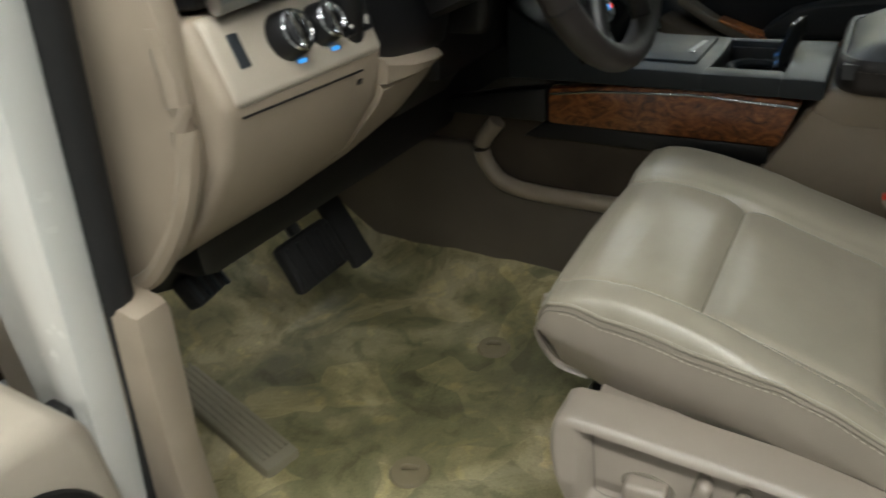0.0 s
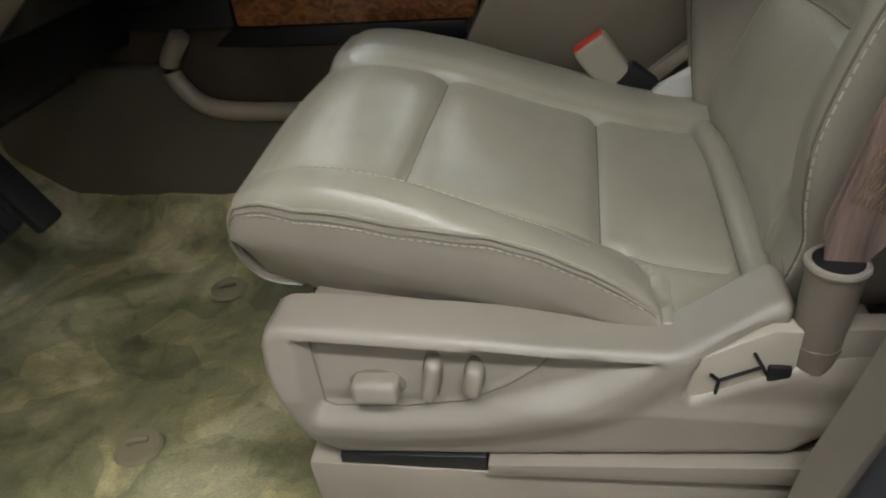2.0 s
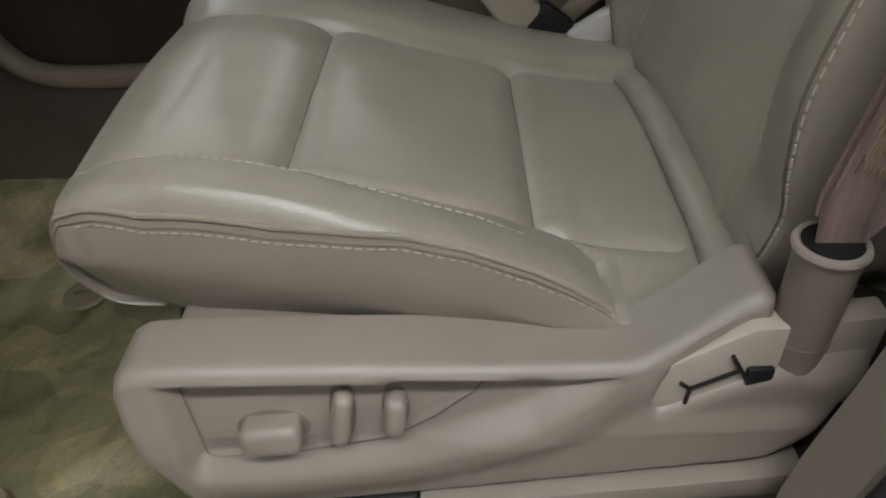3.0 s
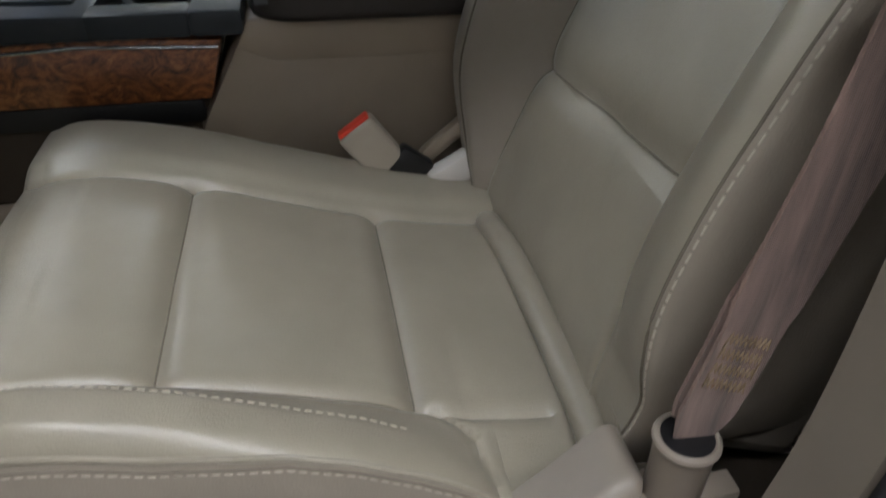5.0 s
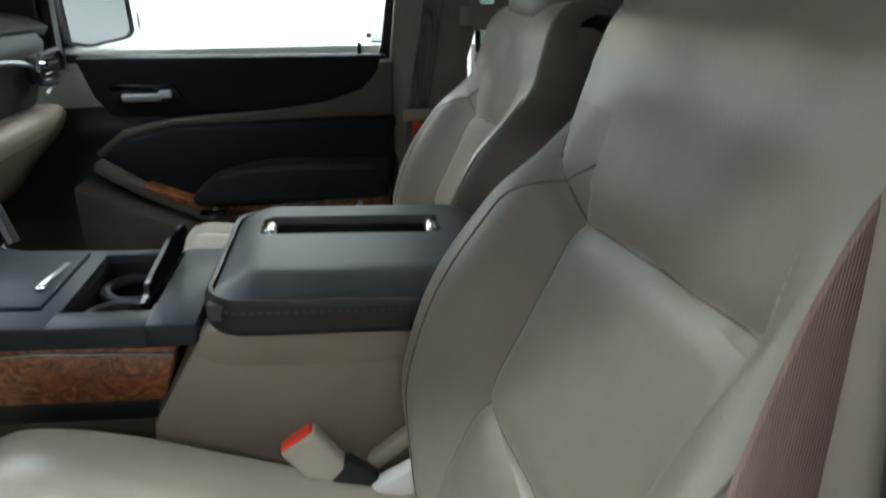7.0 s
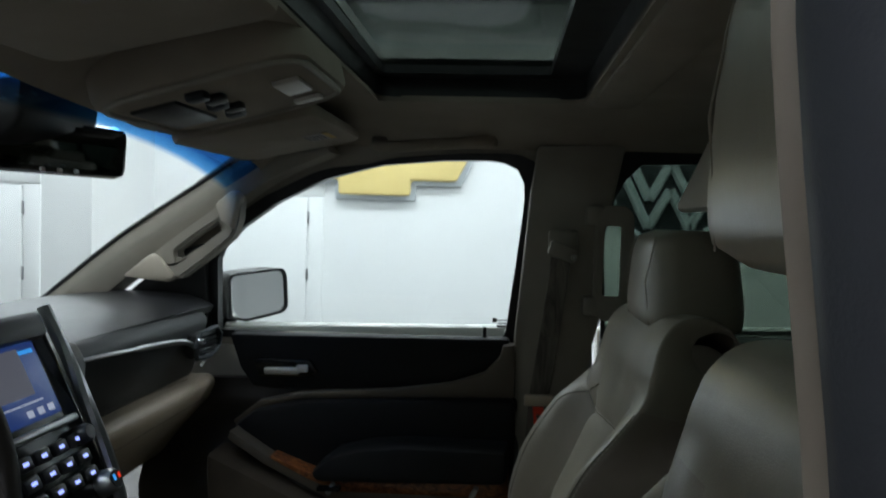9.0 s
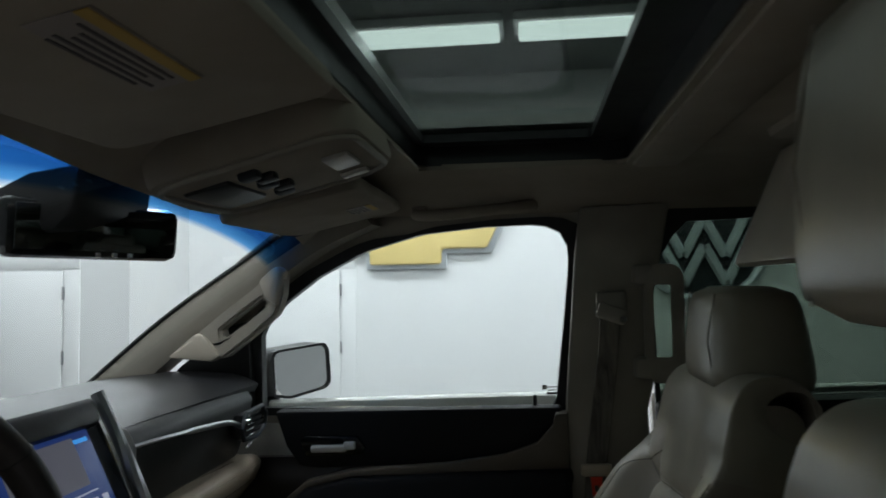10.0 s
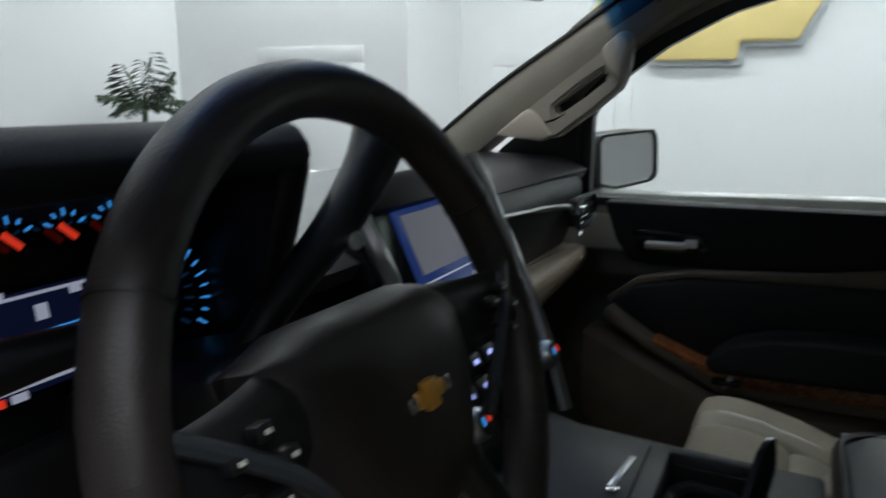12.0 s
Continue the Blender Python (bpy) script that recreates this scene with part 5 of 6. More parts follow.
part("upper_side", prism([(-0.10, 0.955), (0.27, 0.955), (0.27, 0.925), (-0.14, 0.925)], "y", -0.176, 0.045, 0.004), BLACK, con)
# black panel put in where the front of the wood lies in shade
part("side_front", prism([(-0.30, 0.985), (-0.15, 1.012), (-0.094, 1.019), (-0.094, 0.957), (-0.30, 0.957)], "y", -0.183, -0.150, 0.006), BLACK, con, "black panel in place of the shaded front of the wood")
part("wood_trim", prism([(-0.09, 1.0195), (0.0, 1.030), (0.15, 1.038), (0.305, 1.030), (0.283, 0.957), (0.10, 0.957), (-0.09, 0.957)], "y", -0.185, -0.150, 0.006), WOOD, con, "lacquered burl wood trim")
# bright bead that stands in for the highlight along the wood
part("chrome_line", tube([(-0.085, -0.1865, 1.011), (0.0, -0.1875, 1.022), (0.15, -0.1875, 1.029), (0.30, -0.1865, 1.022)], 0.0022, 8), CHROME, con, "chrome bead for the highlight along the wood")
part("passenger_wood", prism([(-0.16, 1.0), (0.0, 1.030), (0.30, 1.030), (0.28, 0.957), (-0.16, 0.96)], "y", 0.030, 0.052, 0.006), WOOD, con)
# top deck with the cup well cut out
def deck(x0, x1, y0, y1, z0=1.036, z1=1.066, r=0.006):
    return box(((x0 + x1) / 2, (y0 + y1) / 2, (z0 + z1) / 2), (x1 - x0, y1 - y0, z1 - z0), r)
part("deck_rear", deck(0.272, 0.332, -0.195, 0.05), SLATE_PLASTIC, con)
part("deck_near", deck(0.16, 0.275, -0.195, -0.150), SLATE_PLASTIC, con)
part("deck_far", deck(0.16, 0.275, 0.03, 0.05), SLATE_PLASTIC, con)
part("deck_front", prism([(-0.16, 1.036), (0.168, 1.036), (0.168, 1.066), (0.05, 1.068), (-0.03, 1.085), (-0.10, 1.125), (-0.16, 1.16)], "y", -0.195, 0.05, 0.006), SLATE_PLASTIC, con)
part("tray_lid", prism([(-0.05, 1.098), (0.0, 1.079), (0.05, 1.0725), (0.145, 1.0715), (0.145, 1.060), (-0.05, 1.06)], "y", -0.148, 0.03, 0.004), SLATE_PLASTIC, con, "slate bin lid")
part("lid_badge", box((0.128, -0.055, 1.0735), (0.008, 0.075, 0.0015), 0.0006, rot(0, 0, -6)), SATIN, con, "thin silver badge")
part("badge_dot", box((0.127, -0.098, 1.074), (0.012, 0.010, 0.002), 0.001), CHROME, con)
part("cup_well", box((0.219, -0.06, 0.99), (0.12, 0.19, 0.012), 0.004), BLACK, con)
for cy in (-0.105, -0.015):
    part("cup_ring", tube([(0.215 + 0.04 * math.cos(a), cy + 0.042 * math.sin(a), 1.03) for a in lin(0, 2 * math.pi, 29)[:-1]], 0.008, 8, True), SLATE_PLASTIC, con)
for w in ((0.163, -0.06, 0.012, 0.19), (0.276, -0.06, 0.012, 0.19), (0.22, -0.148, 0.11, 0.012), (0.22, 0.03, 0.11, 0.012)):
    part("well_wall", box((w[0], w[1], 1.02), (w[2], w[3], 0.07), 0.003), BLACK, con)
part("cup_flap", strap(catmull([(0.258, -0.128, 1.058), (0.262, -0.075, 1.072), (0.268, -0.02, 1.088), (0.274, 0.034, 1.104)], 5), (0.85, 0.1, -0.5), [0.016] * 3 + [0.026] * 10 + [0.022, 0.018, 0.012], 0.005), GLOSS_BLACK, con, "hinged black cup divider")
part("base", prism([(0.262, 0.92), (0.335, 1.055), (0.72, 1.055), (0.74, 0.58), (0.24, 0.58)], "y", -0.182, 0.10, 0.014), TAN, con, "tan plastic armrest base")
part("base_rib", prism([(0.318, 1.018), (0.335, 1.052), (0.70, 1.050), (0.70, 1.005), (0.50, 0.998), (0.36, 1.0)], "y", -0.186, -0.16, 0.006), TAN, con)


LID_Y, SLOT_Y = -0.04, -0.002


def lid_z(x, y):
    z = 1.118
    e = math.hypot(max(0.0, (0.41 - x) / 0.062), max(0.0, (abs(y - LID_Y) - 0.110) / 0.052), max(0.0, (x - 0.66) / 0.05))
    z -= 0.026 * min(1.0, e) ** 2.2
    # grab slot
    dx = max(0.0, abs(x - 0.515) - 0.112) / 0.012
    dy = max(0.0, abs(y - SLOT_Y) - 0.024) / 0.010
    d = math.hypot(dx, dy)
    z -= 0.030 * max(0.0, 1 - d) ** 0.5
    return z


LX = sorted(set(lin(0.348, 0.708, 40) + lin(0.390, 0.410, 9) + lin(0.622, 0.642, 9)))
LY = sorted(set(lin(LID_Y - 0.162, LID_Y + 0.162, 40) + lin(SLOT_Y - 0.036, SLOT_Y - 0.020, 8) + lin(SLOT_Y + 0.020, SLOT_Y + 0.036, 8)))
part("armrest_lid", sheet(lambda u, v: (u, v, lid_z(u, v)), LX, LY, 0.02), SLATE, con, "slate stitched leather armrest lid", angle=50)
ring = rrect(0.338, 0.716, LID_Y - 0.168, LID_Y + 0.168, 0.05, 6)


def lid_ring(k, z):
    return [(0.527 + (p - 0.527) * k, LID_Y + (q - LID_Y) * k, z) for p, q in ring]


skirt = bmesh.new()
skin(skirt, [lid_ring(k, z) for z, k in ((1.050, 0.945), (1.053, 0.98), (1.062, 1.0), (1.080, 1.004), (1.092, 0.996), (1.0985, 0.975), (1.097, 0.95))], True, False)
part("armrest_skirt", skirt, DARK_BROWN, con, "dark brown stitched armrest edge", angle=60)
part("armrest_stitching", stitches(lid_ring(1.004, 1.084) + lid_ring(1.004, 1.084)[:1], 0.006, 0.004, 0.0008), DARK_THREAD, con)
part("slot_floor", box((0.515, SLOT_Y, 1.0905), (0.222, 0.046, 0.004), 0.001), BLACK, con, "black grab slot floor")
for y in (SLOT_Y - 0.0265, SLOT_Y + 0.0265):
    part("slot_wall", box((0.515, y, 1.099), (0.222, 0.003, 0.018), 0.001), BLACK, con)
for x in (0.402, 0.628):
    part("slot_end", box((x, SLOT_Y, 1.107), (0.020, 0.048, 0.022), 0.009, seg=3), CHROME, con, "chrome end cap of the grab slot")

# ---- dashboard ----
dash = thing("dashboard", "dark vinyl dashboard with tan lower panels", "dashboard")
# padded top across the car
PLACE = Matrix.Translation((0.045, 0.0, -0.012))
def dash_top(u, v):
    """u: y across; v: 0 front edge .. 1 windscreen base."""
    hood = 0.10 * math.exp(-((u + 0.525) / 0.178) ** 4)
    x = -0.13 - 0.075 * max(0, min(1, (u + 0.1) / 0.3)) - 0.60 * v - 0.04 * math.cos(u * 1.5) - 0.07 * math.exp(-((u + 0.525) / 0.178) ** 4) * (1 - v)
    z = 1.345 + 0.02 * math.sin(v * 3) - 0.05 * v * v + hood * (1 - v) ** 0.8
    return (x, u, z - 0.02 * max(0, 0.08 - v) / 0.08)
part("top_pad", sheet(dash_top, lin(-0.86, 0.84, 70), lin(0, 1, 18), 0.02), DASH_TOP, dash, "dark grained top pad", angle=60)
# face of the passenger side
DX = -0.085
part("passenger_face", prism([(x + DX, z) for x, z in ((-0.16, 1.33), (-0.125, 1.30), (-0.135, 1.25), (-0.165, 1.16), (-0.20, 1.12), (-0.40, 1.12), (-0.40, 1.33))], "y", 0.20, 0.80, 0.015), DASH_FACE, dash)
part("passenger_tan_band", prism([(x + DX, z) for x, z in ((-0.16, 1.150), (-0.128, 1.154), (-0.108, 1.134), (-0.128, 1.092), (-0.20, 1.01), (-0.26, 0.93), (-0.45, 0.90), (-0.45, 1.16))], "y", 0.18, 0.82, 0.015), TAN, dash, "tan lower panel and glove box")
part("glove_gap", tube([(DX - 0.128, 0.22, 1.095), (DX - 0.128, 0.78, 1.095)], 0.002, 6), BLACK, dash)
part("trim_strip", strap(catmull([(-0.209, 0.23, 1.298), (-0.205, 0.316, 1.294), (-0.204, 0.452, 1.283), (-0.203, 0.60, 1.269), (-0.196, 0.645, 1.260), (-0.190, 0.69, 1.236), (-0.188, 0.722, 1.211), (-0.190, 0.70, 1.193)], 5), (0, 0.35, 1), [0.008] * 10 + [0.013] * 16 + [0.009] * 10, 0.004), SATIN, dash, "satin silver strip hooking round the vent")
part("face_stitching", stitches([(-0.222, y, 1.180 - 0.05 * (y - 0.3)) for y in lin(0.24, 0.70, 10)], 0.007, 0.004, 0.0008), DARK_THREAD, dash)
PLACE = Matrix.Translation((0.045, 0.040, -0.022))
vent = part("side_vent", box((DX - 0.115, 0.69, 1.255), (0.03, 0.13, 0.065), 0.015), BLACK, dash, "black side air vent")
for k in range(4):
    part("vent_slat", box((DX - 0.10, 0.69, 1.235 + 0.013 * k), (0.012, 0.10, 0.003), 0.001, rot(0, 20, 0)), GLOSS_BLACK, dash)
part("vent_ring", tube([(DX - 0.098, y, z) for y, z in ((0.625, 1.228), (0.70, 1.222), (0.752, 1.238), (0.764, 1.268), (0.735, 1.29), (0.64, 1.286), (0.618, 1.255))], 0.006, 8, True, up=(1, 0, 0)), SLATE_PLASTIC, dash, "dark rim round the vent")
part("vent_knob", disc((DX - 0.095, 0.63, 1.27), (1, 0, 0), 0.007, 0.012, 12), CHROME, dash)
PLACE = Matrix.Translation((0.045, 0.0, -0.028))
part("dash_seam", stitches([(DX - 0.112, y, 1.155 + 0.004 * math.sin(y * 6)) for y in lin(0.2, 0.78, 12)], 0.007, 0.004, 0.0008), STITCH, dash)

# centre stack: screen, keys, knobs
PLACE = Matrix.Translation((0.025, -0.035, 0.014))
ST = Matrix.Translation((-0.085, -0.01, 1.215)) @ rot(0, -26, 0)


def on_stack(bm):
    bmesh.ops.transform(bm, matrix=ST, verts=bm.verts[:])
    return bm


part("stack_face", on_stack(box((-0.03, 0, 0), (0.06, 0.30, 0.36), 0.02)), GLOSS_BLACK, dash)
for s in (-1, 1):
    part("stack_rail", on_stack(tube(catmull([(0.004, s * 0.152, 0.19), (0.008, s * 0.150, 0.05), (0.008, s * 0.140, -0.08), (0.004, s * 0.12, -0.18)], 5), 0.010, 8)), SATIN, dash, "satin silver side rail")
part("display", on_stack(box((0.002, 0.0, 0.085), (0.006, 0.19, 0.115), 0.004)), SCREEN, dash, "lit blue touch screen")
part("display_map", on_stack(box((0.0055, -0.015, 0.10), (0.001, 0.14, 0.07), 0)), SCREEN_GREY, dash, "pale map area")
for k in range(3):
    part("display_icon", on_stack(box((0.0058, 0.03 + 0.022 * k, 0.040), (0.001, 0.012, 0.010), 0)), WHITELIT, dash)
part("display_line", on_stack(box((0.0058, -0.01, 0.055), (0.001, 0.15, 0.002), 0)), WHITELIT, dash)
part("display_note", on_stack(box((0.0058, 0.07, 0.128), (0.001, 0.03, 0.006), 0)), CYAN, dash)
part("silver_bar", on_stack(box((0.004, 0, 0.012), (0.008, 0.24, 0.012), 0.004)), SATIN, dash)
for r in range(3):
    for c in range(6):
        part("stack_key", on_stack(box((0.004, -0.095 + 0.038 * c, -0.02 - 0.028 * r), (0.008, 0.032, 0.02), 0.004)), BLACK, dash)
        part("key_legend", on_stack(box((0.0085, -0.095 + 0.038 * c, -0.02 - 0.028 * r), (0.001, 0.010, 0.005), 0)), LEGEND, dash)
for s in (-1, 1):
    part("climate_knob", on_stack(disc((0.0, 0.115 * s, -0.10), (1, 0, 0), 0.021, 0.024, 26, 0.018, bev=0.004)), SATIN, dash, "satin climate knob")
    part("knob_face", on_stack(disc((0.024, 0.115 * s, -0.10), (1, 0, 0), 0.013, 0.002, 20)), BLACK, dash)
    part("knob_cold_mark", on_stack(box((0.0268, 0.115 * s - 0.006, -0.097), (0.001, 0.005, 0.009), 0)), CYAN, dash)
    part("knob_hot_mark", on_stack(box((0.0268, 0.115 * s + 0.006, -0.097), (0.001, 0.005, 0.008), 0)), REDLIT, dash)
part("volume_knob", on_stack(disc((0.0, 0.112, -0.018), (1, 0, 0), 0.016, 0.02, 20, 0.014, bev=0.003)), BLACK, dash)
part("centre_vent", on_stack(box((-0.004, 0.0, 0.165), (0.03, 0.27, 0.045), 0.012)), BLACK, dash)

# instrument binnacle and gauges
PLACE = Matrix.Translation((-0.008, 0.02, -0.030))
part("binnacle", prism([(-0.03, 1.462), (-0.05, 1.498), (-0.30, 1.48), (-0.34, 1.16), (-0.16, 1.16), (-0.155, 1.445)], "y", -0.72, -0.378, 0.022, seg=3), DARK, dash, "dark instrument hood")
part("binnacle_cheek", prism([(-0.045, 1.47), (-0.10, 1.48), (-0.20, 1.47), (-0.20, 1.18), (-0.10, 1.18), (-0.075, 1.36)], "y", -0.403, -0.372, 0.012, seg=3), BLACK, dash)
part("binnacle_cheek", prism([(-0.045, 1.47), (-0.10, 1.48), (-0.20, 1.47), (-0.20, 1.18), (-0.10, 1.18), (-0.075, 1.36)], "y", -0.725, -0.68, 0.018, seg=3), BLACK, dash)
PLACE = Matrix.Translation((-0.008, 0.02, -0.016))
# unseen block inside the dash, added to stop light leaking through
part("inner_core", box((-0.46, -0.02, 1.12), (0.36, 1.62, 0.36), 0.03), BLACK, dash)
part("middle_face", prism([(-0.17, 1.335), (-0.15, 1.30), (-0.16, 1.10), (-0.40, 1.10), (-0.40, 1.335)], "y", -0.43, 0.24, 0.012), BLACK, dash)
part("cluster_face", box((-0.148, -0.53, 1.355), (0.012, 0.30, 0.19), 0.01, rot(0, -10, 0)), GLOSS_BLACK, dash)
gm = Matrix.Translation((-0.139, -0.48, 1.365)) @ rot(0, -10, 0)


def gauge_ticks(cy, cz, r, a0, a1, n, material, name, w=0.009):
    for k in range(n):
        a = radians(a0 + (a1 - a0) * k / (n - 1))
        bm = box((0.002, 0, 0), (0.001, w if k % 2 == 0 else w * 0.7, 0.0016), 0, rot(math.degrees(a)))
        bmesh.ops.transform(bm, matrix=gm @ Matrix.Translation((0, cy + r * math.cos(a), cz + r * math.sin(a))), verts=bm.verts[:])
        part(name, bm, material, dash)


gauge_ticks(0.030, -0.016, 0.042, -38, 200, 19, CYAN, "gauge_tick")
gauge_ticks(-0.155, -0.018, 0.042, -20, 218, 19, CYAN, "gauge_tick")
for cy in (-0.105, -0.068, -0.031, 0.004):
    gauge_ticks(cy, 0.045, 0.014, 30, 150, 5, CYAN, "small_gauge_tick", 0.005)
    bm = box((0.003, 0, 0), (0.001, 0.014, 0.0045), 0, rot(-45))
    bmesh.ops.transform(bm, matrix=gm @ Matrix.Translation((0, cy, 0.046)), verts=bm.verts[:])
    part("gauge_needle", bm, REDLIT, dash)
for nm, cy, cz, w, h, mat in (("info_display", -0.065, -0.016, 0.080, 0.062, NAVY_SCREEN), ("info_line", -0.065, 0.012, 0.075, 0.002, WHITELIT), ("info_line", -0.065, -0.042, 0.075, 0.002, WHITELIT), ("info_line", -0.065, -0.012, 0.06, 0.001, CYAN), ("info_mark", -0.060, 0.0, 0.008, 0.010, WHITELIT), ("info_mark", -0.060, -0.018, 0.014, 0.004, WHITELIT), ("info_mark", -0.035, 0.009, 0.008, 0.005, WHITELIT), ("info_mark", -0.09, 0.015, 0.018, 0.004, WHITELIT), ("info_mark", -0.085, -0.047, 0.010, 0.005, WHITELIT), ("info_mark", -0.04, -0.038, 0.008, 0.004, REDLIT), ("info_mark", -0.098, -0.047, 0.008, 0.005, REDLIT)):
    bm = box((0.002 if nm == "info_display" else 0.003, 0, 0), (0.001, w, h), 0)
    bmesh.ops.transform(bm, matrix=gm @ Matrix.Translation((0, cy, cz)), verts=bm.verts[:])
    part(nm, bm, mat, dash)

# driver's knee panel, end cap and switch panel
PLACE = Matrix.Translation((-0.030, 0.012, 0.018))
part("knee_panel", prism([(-0.098, 1.252), (-0.068, 1.176), (-0.085, 1.12), (-0.135, 1.055), (-0.20, 1.005), (-0.28, 0.952), (-0.36, 0.93), (-0.42, 0.95), (-0.42, 1.25)], "y", -0.895, -0.652, 0.012, seg=3), TAN, dash, "tan knee panel")
KNEE = [(-0.080, 1.138), (-0.074, 1.128), (-0.085, 1.11), (-0.135, 1.055), (-0.20, 1.005), (-0.28, 0.952), (-0.36, 0.93), (-0.42, 0.95), (-0.42, 1.14)]
bm = bmesh.new()
skin(bm, [[(x - back, y, 1.138 - (1.138 - z) * k) for x, z in KNEE] for y, back, k in ((-0.656, 0.0, 1.0), (-0.58, 0.002, 0.98), (-0.53, 0.008, 0.94), (-0.497, 0.020, 0.88), (-0.478, 0.042, 0.80), (-0.470, 0.075, 0.70))])
part("inner_knee_panel", bm, TAN, dash, "tan knee panel curving in below the column", angle=50)
bm = bmesh.new()
skin(bm, [[(-0.16, y, t), (-0.070 - k, y, t - 0.003), (-0.064 - k, y, t - 0.010), (-0.067 - k, y, b), (-0.16, y, b - 0.004)] for y, t, b, k in ((-0.656, 1.168, 1.136, 0.0), (-0.60, 1.154, 1.132, 0.002), (-0.54, 1.146, 1.130, 0.008), (-0.495, 1.141, 1.128, 0.022), (-0.472, 1.139, 1.127, 0.060))])
part("knee_step", bm, TAN, dash, "tan ledge beside the switch panel", angle=50)
part("column_cover", prism([(-0.42, 1.125), (-0.098, 1.136), (-0.085, 1.19), (-0.10, 1.255), (-0.42, 1.26)], "y", -0.650, -0.46, 0.014, seg=3), BLACK, dash, "black cover under the column")
part("lower_cover", prism([(-0.42, 0.96), (-0.20, 1.02), (-0.15, 1.08), (-0.14, 1.20), (-0.42, 1.25)], "y", -0.470, -0.29, 0.014, seg=3), BLACK, dash)
part("panel_seam", tube([(-0.066, -0.88, 1.168), (-0.066, -0.70, 1.164)], 0.0012, 6), BLACK, dash)
part("end_cap", prism([(-0.12, 1.33), (-0.10, 1.24), (-0.11, 1.12), (-0.20, 1.0), (-0.30, 0.945), (-0.44, 0.93), (-0.50, 1.33)], "y", -0.915, -0.885, 0.01), TAN, dash, "tan dashboard end cap")
part("end_cap_rim", tube(catmull([(-0.115, -0.905, 1.25), (-0.118, -0.91, 1.12), (-0.205, -0.91, 1.0), (-0.30, -0.908, 0.945)], 6), 0.012, 8), TAN, dash)
PM = Matrix.Translation((-0.083, -0.77, 1.214)) @ rot(0, -22, 0)


def on_panel(bm):
    bmesh.ops.transform(bm, matrix=PM, verts=bm.verts[:])
    return bm


part("switch_panel", on_panel(box((-0.004, 0, 0), (0.016, 0.225, 0.082), 0.008, seg=3)), TAN_LIGHT, dash, "light tan switch panel")
for ky, r in ((-0.024, 0.024), (0.028, 0.022)):
    part("light_knob", on_panel(disc((0.002, ky, 0.004), (1, 0, 0), r, 0.022, 28, r * 0.9, bev=0.004)), BLACK, dash, "black rotary knob with chrome face")
    part("knob_ring", on_panel(tube([(0.024, ky + r * 0.72 * math.cos(a), 0.004 + r * 0.72 * math.sin(a)) for a in lin(0, 2 * math.pi, 25)[:-1]], 0.003, 6, True, up=(1, 0, 0))), CHROME, dash)
    part("knob_bar", on_panel(box((0.025, ky, 0.004), (0.008, r * 0.5, r * 1.5), 0.003)), CHROME, dash)
    part("knob_lamp", on_panel(box((0.0045, ky + 0.008, -0.022), (0.002, 0.012, 0.004), 0.001)), CYAN, dash)
part("dimmer_slot", on_panel(box((0.0035, -0.085, 0.005), (0.004, 0.014, 0.032), 0.003)), SLATE_PLASTIC, dash)
for k, (ky, kz) in enumerate(((0.066, 0.022), (0.092, 0.022), (0.066, -0.006), (0.092, -0.006))):
    part("mirror_switch", on_panel(box((0.006, ky, kz), (0.012, 0.022, 0.022), 0.004)), BLACK, dash)
    part("switch_mark", on_panel(box((0.0125, ky, kz), (0.001, 0.010, 0.004), 0, rot(20 * k))), LABEL, dash)
part("driver_vent_panel", prism([(-0.30, 1.25), (-0.098, 1.256), (-0.085, 1.30), (-0.12, 1.36), (-0.30, 1.38)], "y", -0.88, -0.66, 0.012), DARK, dash)
part("driver_vent_trim", tube([(-0.083, -0.87, 1.262), (-0.078, -0.77, 1.27), (-0.083, -0.67, 1.262)], 0.010, 8), SATIN, dash)
part("column_shroud", prism([(-0.14, 1.16), (0.02, 1.22), (0.045, 1.27), (0.02, 1.315), (-0.14, 1.27)], "y", -0.53, -0.40, 0.02), BLACK, dash, "black steering column shroud")
part("under_dash", box((-0.48, -0.32, 0.98), (0.22, 1.0, 0.26), 0.03), BLACK, dash)

PLACE = None

# ---- steering wheel ----
wheel = thing("steering_wheel", "dark brown leather steering wheel with gold emblem", "steering wheel")
WR = 0.175
WM = Matrix.Translation((0.068, -0.448, 1.320)) @ rot(0, -18.6, -0.7)


def wp(y, z, d=0.0):
    return (d, y, z)


def on_wheel(bm):
    bmesh.ops.transform(bm, matrix=WM, verts=bm.verts[:])
    return bm


part("rim", on_wheel(tube([wp(WR * math.sin(a), WR * math.cos(a)) for a in lin(0, 2 * math.pi, 73)[:-1]], 0.0165, 14, True, up=(1, 0, 0), flat=1.1)), DARK_BROWN, wheel)
for a0, a1 in ((58, 62), (118, 122), (-62, -58), (-122, -118)):
    part("rim_seam", on_wheel(tube([wp(WR * math.sin(radians(a)), WR * math.cos(radians(a))) for a in (a0 + 1.7, a0 + 2.3)], 0.0175, 14, up=(1, 0, 0), flat=1.1)), BLACK, wheel)
hub = [(-0.102, 0.040), (-0.06, 0.052), (0.05, 0.050), (0.088, 0.032), (0.088, -0.02), (0.066, -0.07), (0.04, -0.095), (-0.04, -0.095), (-0.07, -0.07), (-0.098, -0.015)]
hb = bmesh.new()
hubr = resample(hub, 40)
